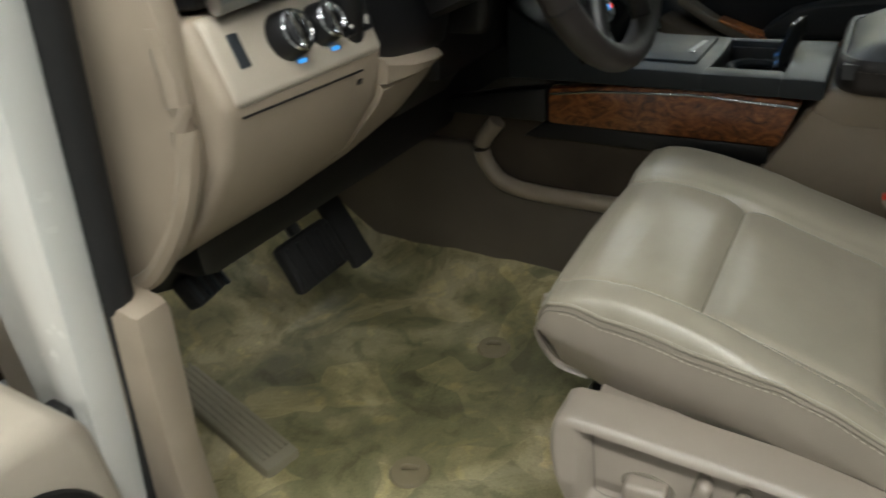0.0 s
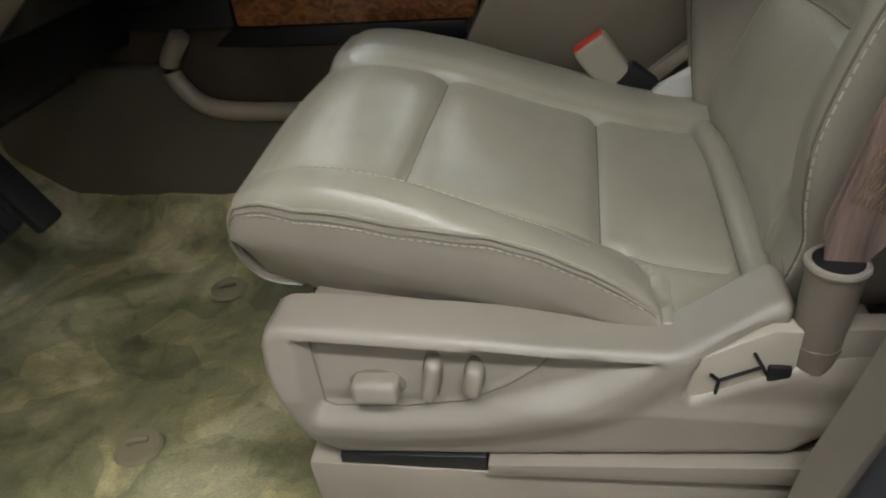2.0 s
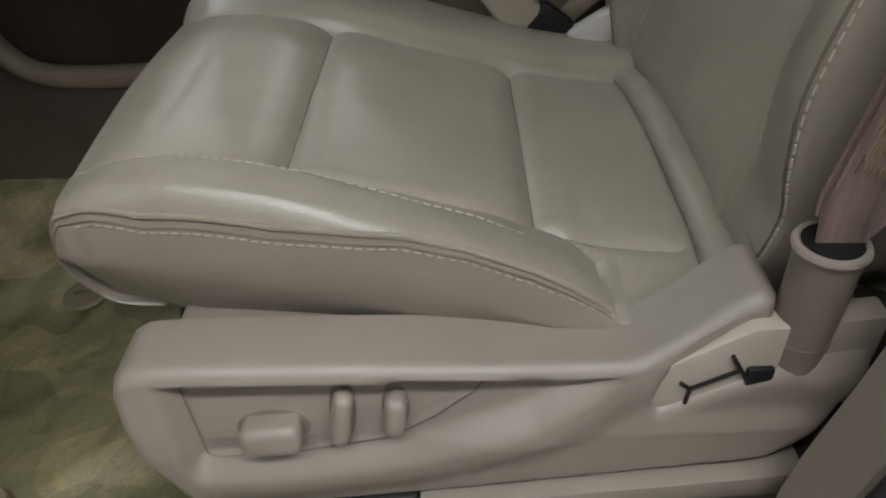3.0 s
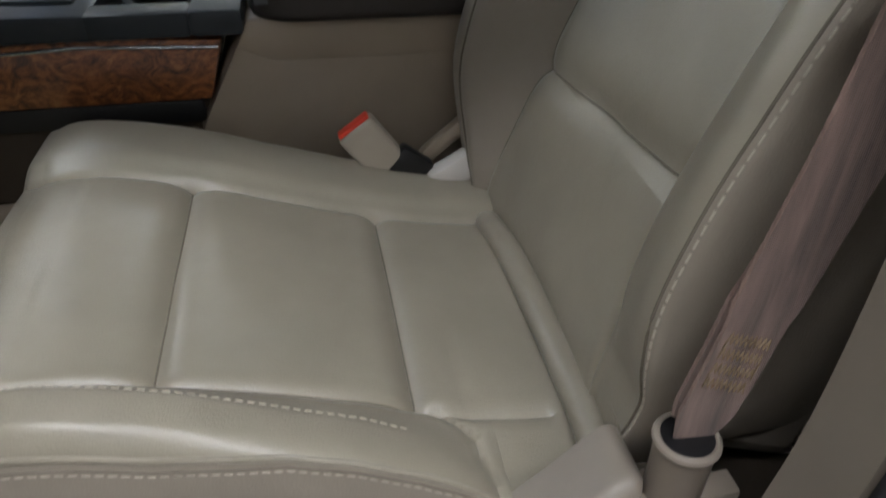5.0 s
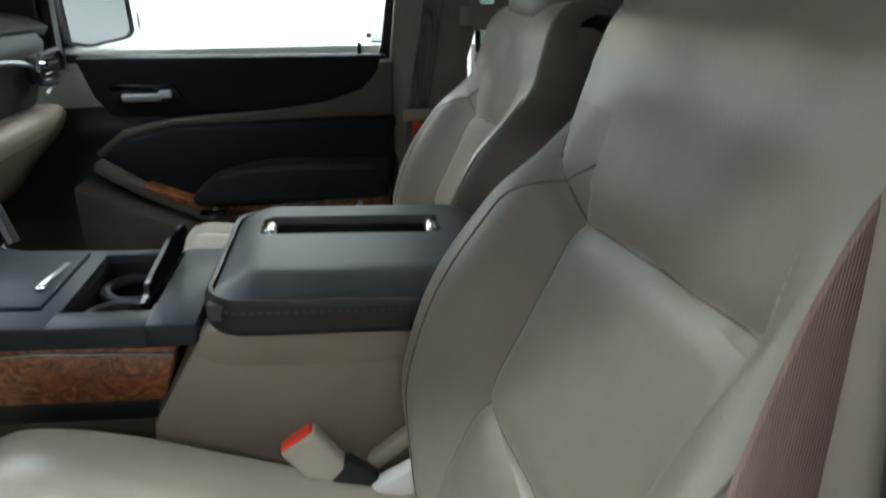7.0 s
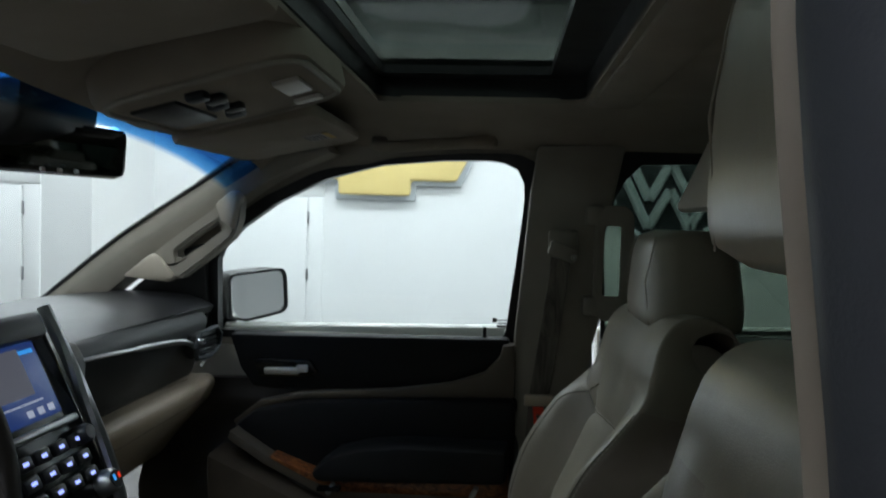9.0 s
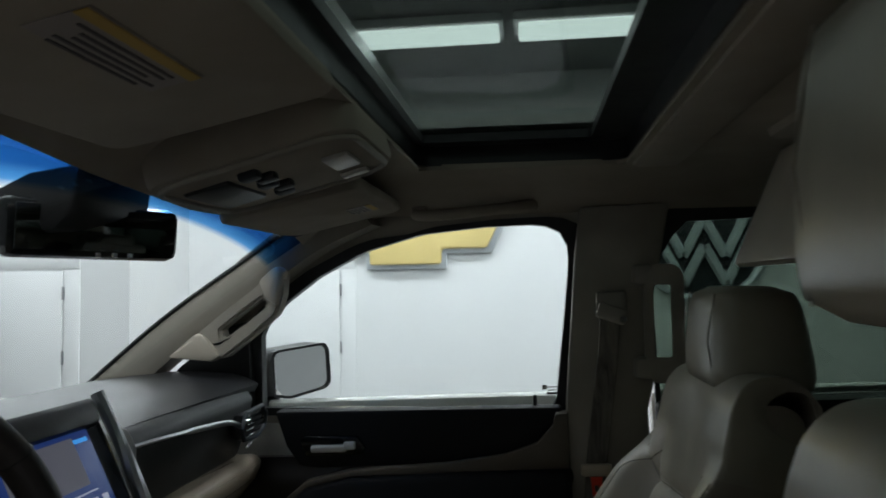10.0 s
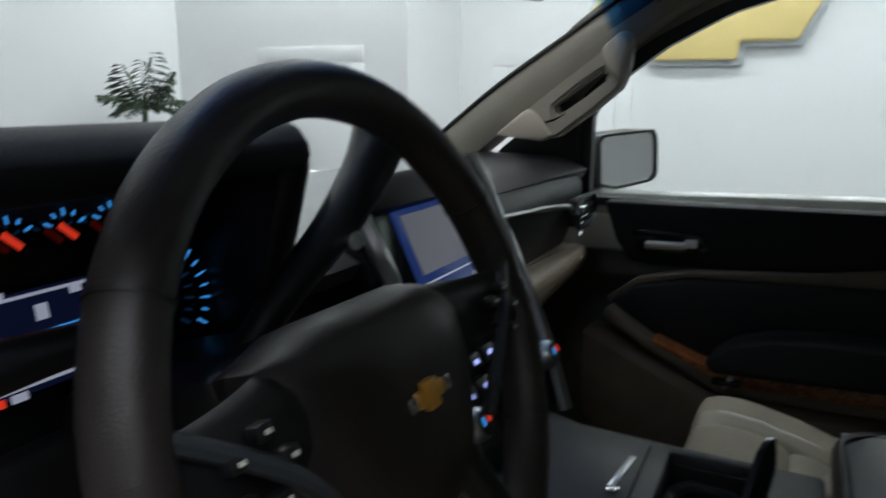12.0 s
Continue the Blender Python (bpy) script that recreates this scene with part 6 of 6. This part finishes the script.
skin(hb, [[wp(y * k, z * k, d) for y, z in hubr] for d, k in ((-0.045, 0.7), (-0.035, 0.95), (-0.018, 1.0), (0.0, 0.95), (0.012, 0.80), (0.019, 0.45), (0.020, 0.1))])
part("airbag_cover", on_wheel(hb), DARK_BROWN, wheel, "dark brown airbag cover", angle=70)
for s in (-1, 1):
    part("spoke", on_wheel(tube(catmull([wp(s * 0.07, 0.012, -0.008), wp(s * 0.12, 0.008, -0.002), wp(s * 0.172, 0.004, 0.0)], 4), [0.03, 0.029, 0.028, 0.027, 0.026, 0.026, 0.026, 0.026, 0.026], 12, flat=0.5, up=(1, 0, 0))), BLACK, wheel)
    part("spoke_trim", on_wheel(tube(catmull([wp(s * 0.075, -0.055, 0.012), wp(s * 0.115, -0.005, 0.02), wp(s * 0.165, 0.035, 0.010)], 5), 0.005, 8)), SLATE_PLASTIC, wheel, "dark spoke trim")
    part("lower_spoke", on_wheel(tube(catmull([wp(s * 0.045, -0.07, 0.0), wp(s * 0.07, -0.12, 0.0), wp(s * 0.085, -0.165, 0.0)], 4), 0.013, 10)), BLACK, wheel)
    for k in range(5):
        an = radians(72 * k)
        part("wheel_button", on_wheel(box(wp(s * 0.128 + 0.016 * math.cos(an), 0.004 + 0.016 * math.sin(an), 0.016), (0.010, 0.011, 0.009), 0.003)), BLACK, wheel)
        part("button_mark", on_wheel(box(wp(s * 0.128 + 0.016 * math.cos(an), 0.004 + 0.016 * math.sin(an), 0.0215), (0.001, 0.0036, 0.002), 0)), LABEL, wheel)
em = bmesh.new()
rbox(em, (0.021, 0, -0.012), (0.006, 0.030, 0.010), 0.002)
rbox(em, (0.0215, 0, -0.012), (0.007, 0.013, 0.018), 0.002)
part("emblem", on_wheel(em), BOWTIE_GOLD, wheel, "small gold cross emblem")
for s in (-1, 1):
    part("emblem_end", on_wheel(box((0.021, s * 0.019, -0.012), (0.005, 0.008, 0.010), 0.002)), CHROME, wheel)
part("column", on_wheel(tube([(-0.02, 0, -0.01), (-0.16, 0, -0.03)], 0.03, 18, up=(0, 0, 1))), BLACK, wheel)
part("shift_lever", tube(catmull([(-0.05, -0.45, 1.31), (-0.045, -0.41, 1.345), (-0.036, -0.36, 1.385), (-0.033, -0.318, 1.425), (-0.033, -0.295, 1.455)], 5), [0.011 + 0.0006 * k for k in range(21)], 10), BLACK, dash, "black column shift lever")
part("shift_button", disc((-0.020, -0.365, 1.378), (1, -0.3, 0.2), 0.007, 0.010, 12), CHROME, dash)
part("turn_stalk", tube([(-0.06, -0.50, 1.34), (-0.06, -0.56, 1.355), (-0.05, -0.62, 1.36)], [0.008, 0.011, 0.014], 10), BLACK, dash, "black indicator stalk")

# ---- pedals, footwell, sill ----
ped = thing("brake_pedal", "black rubber brake pedal on its arm", "pedal", "pedals in the footwell")
part("arm", tube(catmull([(-0.47, -0.53, 1.05), (-0.44, -0.53, 0.92), (-0.40, -0.53, 0.845)], 4), 0.012, 8), BLACK, ped)
part("pad", box((-0.38, -0.522, 0.803), (0.025, 0.13, 0.09), 0.01, rot(0, -28, 0)), RUBBER, ped)
for k in range(5):
    part("pad_rib", box((-0.366, -0.572 + 0.025 * k, 0.808), (0.006, 0.008, 0.075), 0.002, rot(0, -28, 0)), RUBBER, ped)
acc = thing("accelerator_pedal", "slim black accelerator pedal", "pedal", "pedals in the footwell")
part("arm", tube([(-0.50, -0.40, 1.0), (-0.43, -0.40, 0.86)], 0.010, 8), BLACK, acc)
part("pad", box((-0.40, -0.405, 0.79), (0.02, 0.055, 0.14), 0.008, rot(0, -30, 0)), RUBBER, acc)
park = thing("parking_brake_pedal", "small black ribbed parking brake pedal", "pedal", "pedals in the footwell")
part("arm", tube([(-0.52, -0.80, 0.98), (-0.44, -0.77, 0.89)], 0.010, 8), BLACK, park)
part("pad", box((-0.40, -0.735, 0.865), (0.03, 0.075, 0.05), 0.008, rot(0, -30, 12)), RUBBER, park)
for k in range(4):
    part("pad_rib", box((-0.384, -0.76 + 0.017 * k, 0.872), (0.006, 0.007, 0.04), 0.002, rot(0, -30, 12)), SLATE_PLASTIC, park)
for i, (x, y) in enumerate(((-0.085, -0.712), (-0.105, -0.398))):
    an = thing("mat_anchor", "round grey floor mat anchor with a hook", "anchor", "mat anchors in the carpet")
    z = floor_z(x, y) + 0.004
    part("base", disc((x, y, z), (0, 0, 1), 0.030, 0.005, 24, 0.027), ANCHOR, an)
    part("hook", tube([(x - 0.012, y, z + 0.006), (x - 0.004, y, z + 0.012), (x + 0.012, y + 0.006, z + 0.010)], 0.0035, 8), ANCHOR, an)
foot = thing("footrest", "ribbed grey footrest on the carpet", "footrest")
FM = Matrix.Translation((-0.427, -0.742, 0.612)) @ rot(0, 3, -13)
fb = box((0, 0, 0), (0.34, 0.062, 0.03), 0.01)
bmesh.ops.transform(fb, matrix=FM, verts=fb.verts[:])
part("pad", fb, FOOTPAD, foot)
for k in range(5):
    fb = box((0, -0.02 + 0.010 * k, 0.017), (0.30, 0.004, 0.005), 0.0015)
    bmesh.ops.transform(fb, matrix=FM, verts=fb.verts[:])
    part("rib", fb, FOOTPAD, foot)
structure("sill_trim", prism([(-0.90, 0.60), (-0.95, 0.62), (-0.965, 0.585), (-0.96, 0.50), (-0.87, 0.50), (-0.87, 0.60)], "x", -0.30, 2.0, 0.01), TAN, "tan door sill trim", "sill")
structure("kick_panel", prism([(-0.28, 0.62), (-0.25, 0.60), (-0.248, 0.78), (-0.225, 0.985), (-0.30, 1.0), (-0.60, 1.0), (-0.60, 0.55)], "y", -0.95, -0.90, 0.014), TAN, "tan kick panel beside the footwell", "trim")
structure("firewall", box((-1.0, 0, 0.85), (0.06, 1.86, 0.6), 0.0), CARPET, "dark carpeted firewall", "wall")
structure("door_seal", tube(catmull([(-0.19, -0.935, 1.45), (-0.222, -0.935, 1.28), (-0.26, -0.935, 1.05), (-0.30, -0.935, 0.80), (-0.325, -0.94, 0.66), (-0.31, -0.95, 0.56), (-0.20, -0.96, 0.53), (0.6, -0.965, 0.53)], 6), 0.017, 10), RUBBER, "black rubber door seal", "seal")
structure("hinge_pillar", prism([(-0.41, 0.42), (-0.41, 1.0), (-0.33, 1.25), (-0.25, 1.5), (-0.20, 1.5), (-0.225, 1.28), (-0.268, 1.02), (-0.31, 0.78), (-0.33, 0.64), (-0.33, 0.42)], "y", -0.995, -0.945, 0.012), WHITE, "white painted door hinge pillar", "car body")
structure("rocker", box((0.8, -0.995, 0.47), (2.8, 0.06, 0.14), 0.02), WHITE, "white painted rocker panel", "car body")
structure("front_wing", box((-1.35, -0.99, 0.85), (1.4, 0.08, 0.8), 0.05), WHITE, "white painted front wing", "car body")
structure("far_wing", box((-1.35, 0.96, 0.85), (1.7, 0.08, 0.8), 0.05), WHITE, "white painted front wing", "car body")
structure("bonnet", box((-1.55, 0, 1.17), (1.3, 1.86, 0.06), 0.03), WHITE, "white painted car bonnet", "car body")
chk = thing("door_check", "black door check catch on the pillar", "door check")
part("body", box((-0.345, -1.005, 0.855), (0.04, 0.03, 0.03), 0.008), BLACK, chk)
part("pin", tube([(-0.35, -1.01, 0.855), (-0.375, -1.03, 0.83)], 0.008, 8), BLACK, chk)
ddoor = thing("driver_door", "open driver door with tan lower pocket and speaker ring", "car door")
part("panel", box((-0.47, -1.53, 0.92), (0.10, 1.02, 0.80), 0.03), TAN, ddoor)
part("pocket", prism([(-1.02, 0.50), (-1.022, 0.80), (-1.026, 0.90), (-1.037, 0.93), (-1.06, 0.945), (-1.3, 0.96), (-1.95, 0.96), (-1.95, 0.50)], "x", -0.42, -0.22, 0.022, seg=3), TAN_LIGHT, ddoor)
part("speaker_ring", tube([(-0.217, -1.125 + 0.075 * math.cos(a), 0.80 + 0.085 * math.sin(a)) for a in lin(0, 2 * math.pi, 33)[:-1]], 0.007, 8, True, up=(1, 0, 0)), BLACK, ddoor)
part("outer_skin", box((-0.545, -1.53, 0.92), (0.05, 1.02, 0.80), 0.02), WHITE, ddoor, "white painted outer skin")

# ---- B pillar by the driver ----
dp = thing("driver_pillar", "tan pillar trim and dark seal beside the driver seat", "pillar trim", kind="structure")
PL = catmull([(0.598, -0.83, 0.66), (0.613, -0.806, 0.76), (0.640, -0.80, 0.88), (0.656, -0.80, 1.0), (0.656, -0.80, 1.15), (0.649, -0.80, 1.35), (0.637, -0.80, 1.5), (0.626, -0.795, 1.62), (0.64, -0.77, 1.76)], 5)


def pillar_width(z):
    """How far the pale front face reaches before the seal."""
    return interp(z, [1.1, 1.40], [0.042, 0.004])


part("trim", skin(bmesh.new(), [[(x, y, z), (x + 0.001, y - min(0.006, 0.4 * pillar_width(z)), z), (x + 0.007, y - pillar_width(z), z), (x + 0.06, y - pillar_width(z) - 0.002, z), (x + 0.13, y + 0.012, z), (x + 0.05, y + 0.014, z), (x + 0.008, y + 0.006, z)] for x, y, z in PL]), B_PILLAR, dp, angle=60)
part("seal", skin(bmesh.new(), [[(x + interp(z, [1.1, 1.4], [0.028, 0.020]) + 0.022 * math.cos(a), y - pillar_width(z) - 0.016 + 0.022 * math.sin(a), z) for a in lin(0, 2 * math.pi, 15)[:-1]] for x, y, z in PL]), SEAL, dp, "dark rubber seal")
part("outer", skin(bmesh.new(), [[(x + 0.08, y - 0.13, z), (x + 0.26, y - 0.13, z), (x + 0.26, y - 0.01, z), (x + 0.07, y - 0.05, z)] for x, y, z in PL]), WHITE, dp)

# ---- overhead fittings ----
PLACE = Matrix.Translation((-0.030, -0.006, -0.028))
oc = thing("overhead_console", "tan overhead console with lamp switches", "overhead console")
OM = Matrix.Translation((0.185, 0.10, 1.80)) @ rot(0, -15, 0)


def on_oc(bm):
    bmesh.ops.transform(bm, matrix=OM, verts=bm.verts[:])
    return bm


part("body", on_oc(prism(rrect(-0.155, 0.155, -0.15, 0.15, 0.05), "z", -0.045, 0.03, 0.012)), LINER, oc)
part("rim", on_oc(tube([(x, y, -0.046) for x, y in rrect(-0.143, 0.143, -0.138, 0.138, 0.05)], 0.005, 8, True)), PILLAR, oc)
for k in range(5):
    part("button", on_oc(box((-0.02 + 0.012 * (k % 2), -0.08 + 0.035 * k, -0.05), (0.03, 0.026, 0.014), 0.005)), BLACK if k % 2 else SLATE_PLASTIC, oc)
part("lamp_lens", on_oc(box((0.095, 0.0, -0.048), (0.04, 0.08, 0.008), 0.003)), PALE, oc, "pale lamp lens")
part("lamp_lens", on_oc(box((0.09, 0.10, -0.048), (0.045, 0.022, 0.008), 0.003)), PALE, oc, "pale lamp lens")
part("holder", on_oc(box((-0.09, 0.0, -0.045), (0.07, 0.15, 0.012), 0.005)), BLACK, oc)


def visor(name, x, y0, y1, z, label, big):
    v = thing(name, label, "sun visor", "sun visors")
    m = Matrix.Translation((x, (y0 + y1) / 2, z)) @ rot(0, -12, 0)
    def on(bm):
        bmesh.ops.transform(bm, matrix=m, verts=bm.verts[:])
        return bm
    part("pad", on(prism(rrect(-0.14, 0.14, -(y1 - y0) / 2, (y1 - y0) / 2, 0.03), "z", -0.014, 0.012, 0.009)), LINER, v)
    w, d = (0.17, 0.055) if big else (0.085, 0.055)
    lx, ly = (0.02, 0.0) if big else (0.085, 0.03)
    part("label", on(box((lx, ly, -0.0148), (d, w, 0.0012), 0)), VISOR_LABEL, v, "pale warning label")
    part("label_band", on(box((lx + d / 2 - 0.008, ly, -0.0158), (0.012, w, 0.001), 0)), LABEL_YELLOW, v, "yellow heading band")
    for k in range(5):
        part("print_bar", on(box((lx + d / 2 - 0.022 - 0.008 * k, ly + 0.006 * (k % 2), -0.0158), (0.003, w * (0.8 - 0.1 * (k % 3)), 0.001), 0)), INK, v)
    return v


visor("driver_sun_visor", 0.215, -0.62, -0.14, 1.795, "tan sun visor with grey and yellow warning label", True)
visor("passenger_sun_visor", 0.13, 0.30, 0.70, 1.75, "tan sun visor with small pale label", False)
PLACE = Matrix.Translation((-0.004, -0.006, -0.046))
rv = thing("rear_view_mirror", "black rear view mirror with camera housing", "mirror")
part("case", box((-0.115, 0.07, 1.697), (0.045, 0.285, 0.085), 0.016, rot(0, 4, -22)), GLOSS_BLACK, rv)
part("glass", box((-0.0935, 0.061, 1.697), (0.002, 0.26, 0.064), 0.0008, rot(0, 4, -22)), DIM_MIRROR, rv, "mirror glass")
part("mount", prism([(-0.28, 1.69), (-0.20, 1.685), (-0.11, 1.69), (-0.075, 1.72), (-0.07, 1.785), (-0.15, 1.775), (-0.24, 1.735)], "y", -0.03, 0.16, 0.012), BLACK, rv, "black camera housing on the glass")
for k in range(3):
    part("button", box((-0.088 + 0.010 * k, 0.04 + 0.025 * k, 1.660), (0.004, 0.008, 0.006), 0.001), PALE, rv)
PLACE = SIDE_PLACE
ah = thing("assist_handle", "tan folded assist handle above the door", "handle")
part("grip", tube(catmull([(0.24, 0.755, 1.745), (0.28, 0.735, 1.738), (0.40, 0.73, 1.742), (0.51, 0.735, 1.748), (0.54, 0.755, 1.755)], 4), 0.014, 10), LINER, ah)
for x in (0.25, 0.53):
    part("mount", box((x, 0.76, 1.75), (0.04, 0.02, 0.03), 0.006), LINER, ah)
PLACE = None
fs = thing("flip_down_screen", "tan flip-down rear screen hanging from the roof", "screen")
part("panel", box((0.915, 0.10, 1.68), (0.02, 0.36, 0.205), 0.008, rot(0, 23, 0)), TAN_LIGHT, fs)
part("bracket", box((1.02, 0.10, 1.815), (0.20, 0.34, 0.05), 0.015), LINER, fs)
# second row behind the front seats
for y in (-0.45, 0.45):
    rs = thing("second_row_seat", "beige leather rear seat with headrest", "car seat", "second row seats")
    part("backrest", box((1.95, y, 1.05), (0.16, 0.56, 0.62), 0.05, rot(0, 18, 0), 3), SEAT, rs)
    part("cushion", box((1.68, y, 0.80), (0.5, 0.56, 0.16), 0.05, seg=3), SEAT, rs)
    part("headrest", box((2.06, y, 1.43), (0.11, 0.27, 0.16), 0.04, rot(0, 14, 0), 3), SEAT, rs)


# ---- fine parts sit under the part that they belong to ----
def nest(owner, children, over):
    """Hang small parts under the nearest part of the given name."""
    def mid(o):
        return sum((Vector(c) for c in o.bound_box), Vector()) / 8
    heads = [o for o in owner.children if o.name.split(".")[0] == over]
    for o in list(owner.children):
        if o.name.split(".")[0] in children and heads:
            o.parent = min(heads, key=lambda h: (mid(h) - mid(o)).length)


for owner in (seat, pseat):
    nest(owner, ("headrest_post", "seam"), "headrest")
    nest(owner, ("side_stitching", "piping_seam"), "cushion_side")
    nest(owner, ("bolster_stitching",), "outer_bolster")
    nest(owner, ("outer_back_stitching", "outer_back_seam"), "outer_back_side")
    nest(owner, ("inner_back_seam",), "inner_back_bolster")
    nest(owner, ("switch_well",), "side_trim")
nest(dbelt, ("tongue_end", "latch_plate", "tongue_foot"), "tongue")
nest(dbelt, ("sleeve_lip", "sleeve_mouth", "sleeve_collar"), "sleeve")
nest(dbelt, ("sewn_patch",), "webbing")
nest(dash, ("knob_ring", "knob_bar"), "light_knob")
nest(dash, ("knob_face", "knob_cold_mark", "knob_hot_mark"), "climate_knob")
nest(dash, ("key_legend",), "stack_key")
nest(dash, ("display_map", "display_icon", "display_line", "display_note"), "display")
nest(dash, ("info_line", "info_mark"), "info_display")
nest(dash, ("switch_mark",), "mirror_switch")
nest(dash, ("vent_slat", "vent_knob", "vent_ring"), "side_vent")
nest(dash, ("shift_button",), "shift_lever")
nest(wheel, ("button_mark",), "wheel_button")
nest(wheel, ("emblem_end",), "emblem")
nest(wheel, ("rim_seam",), "rim")
nest(con, ("armrest_stitching", "slot_end"), "armrest_lid")
nest(con, ("lid_badge", "badge_dot"), "tray_lid")
nest(pdoor, ("handle", "lock_rocker"), "handle_bezel")
nest(pdoor, ("etched_mark",), "pane")
for owner in (ped, acc, park, foot):
    nest(owner, ("pad_rib", "rib"), "pad")
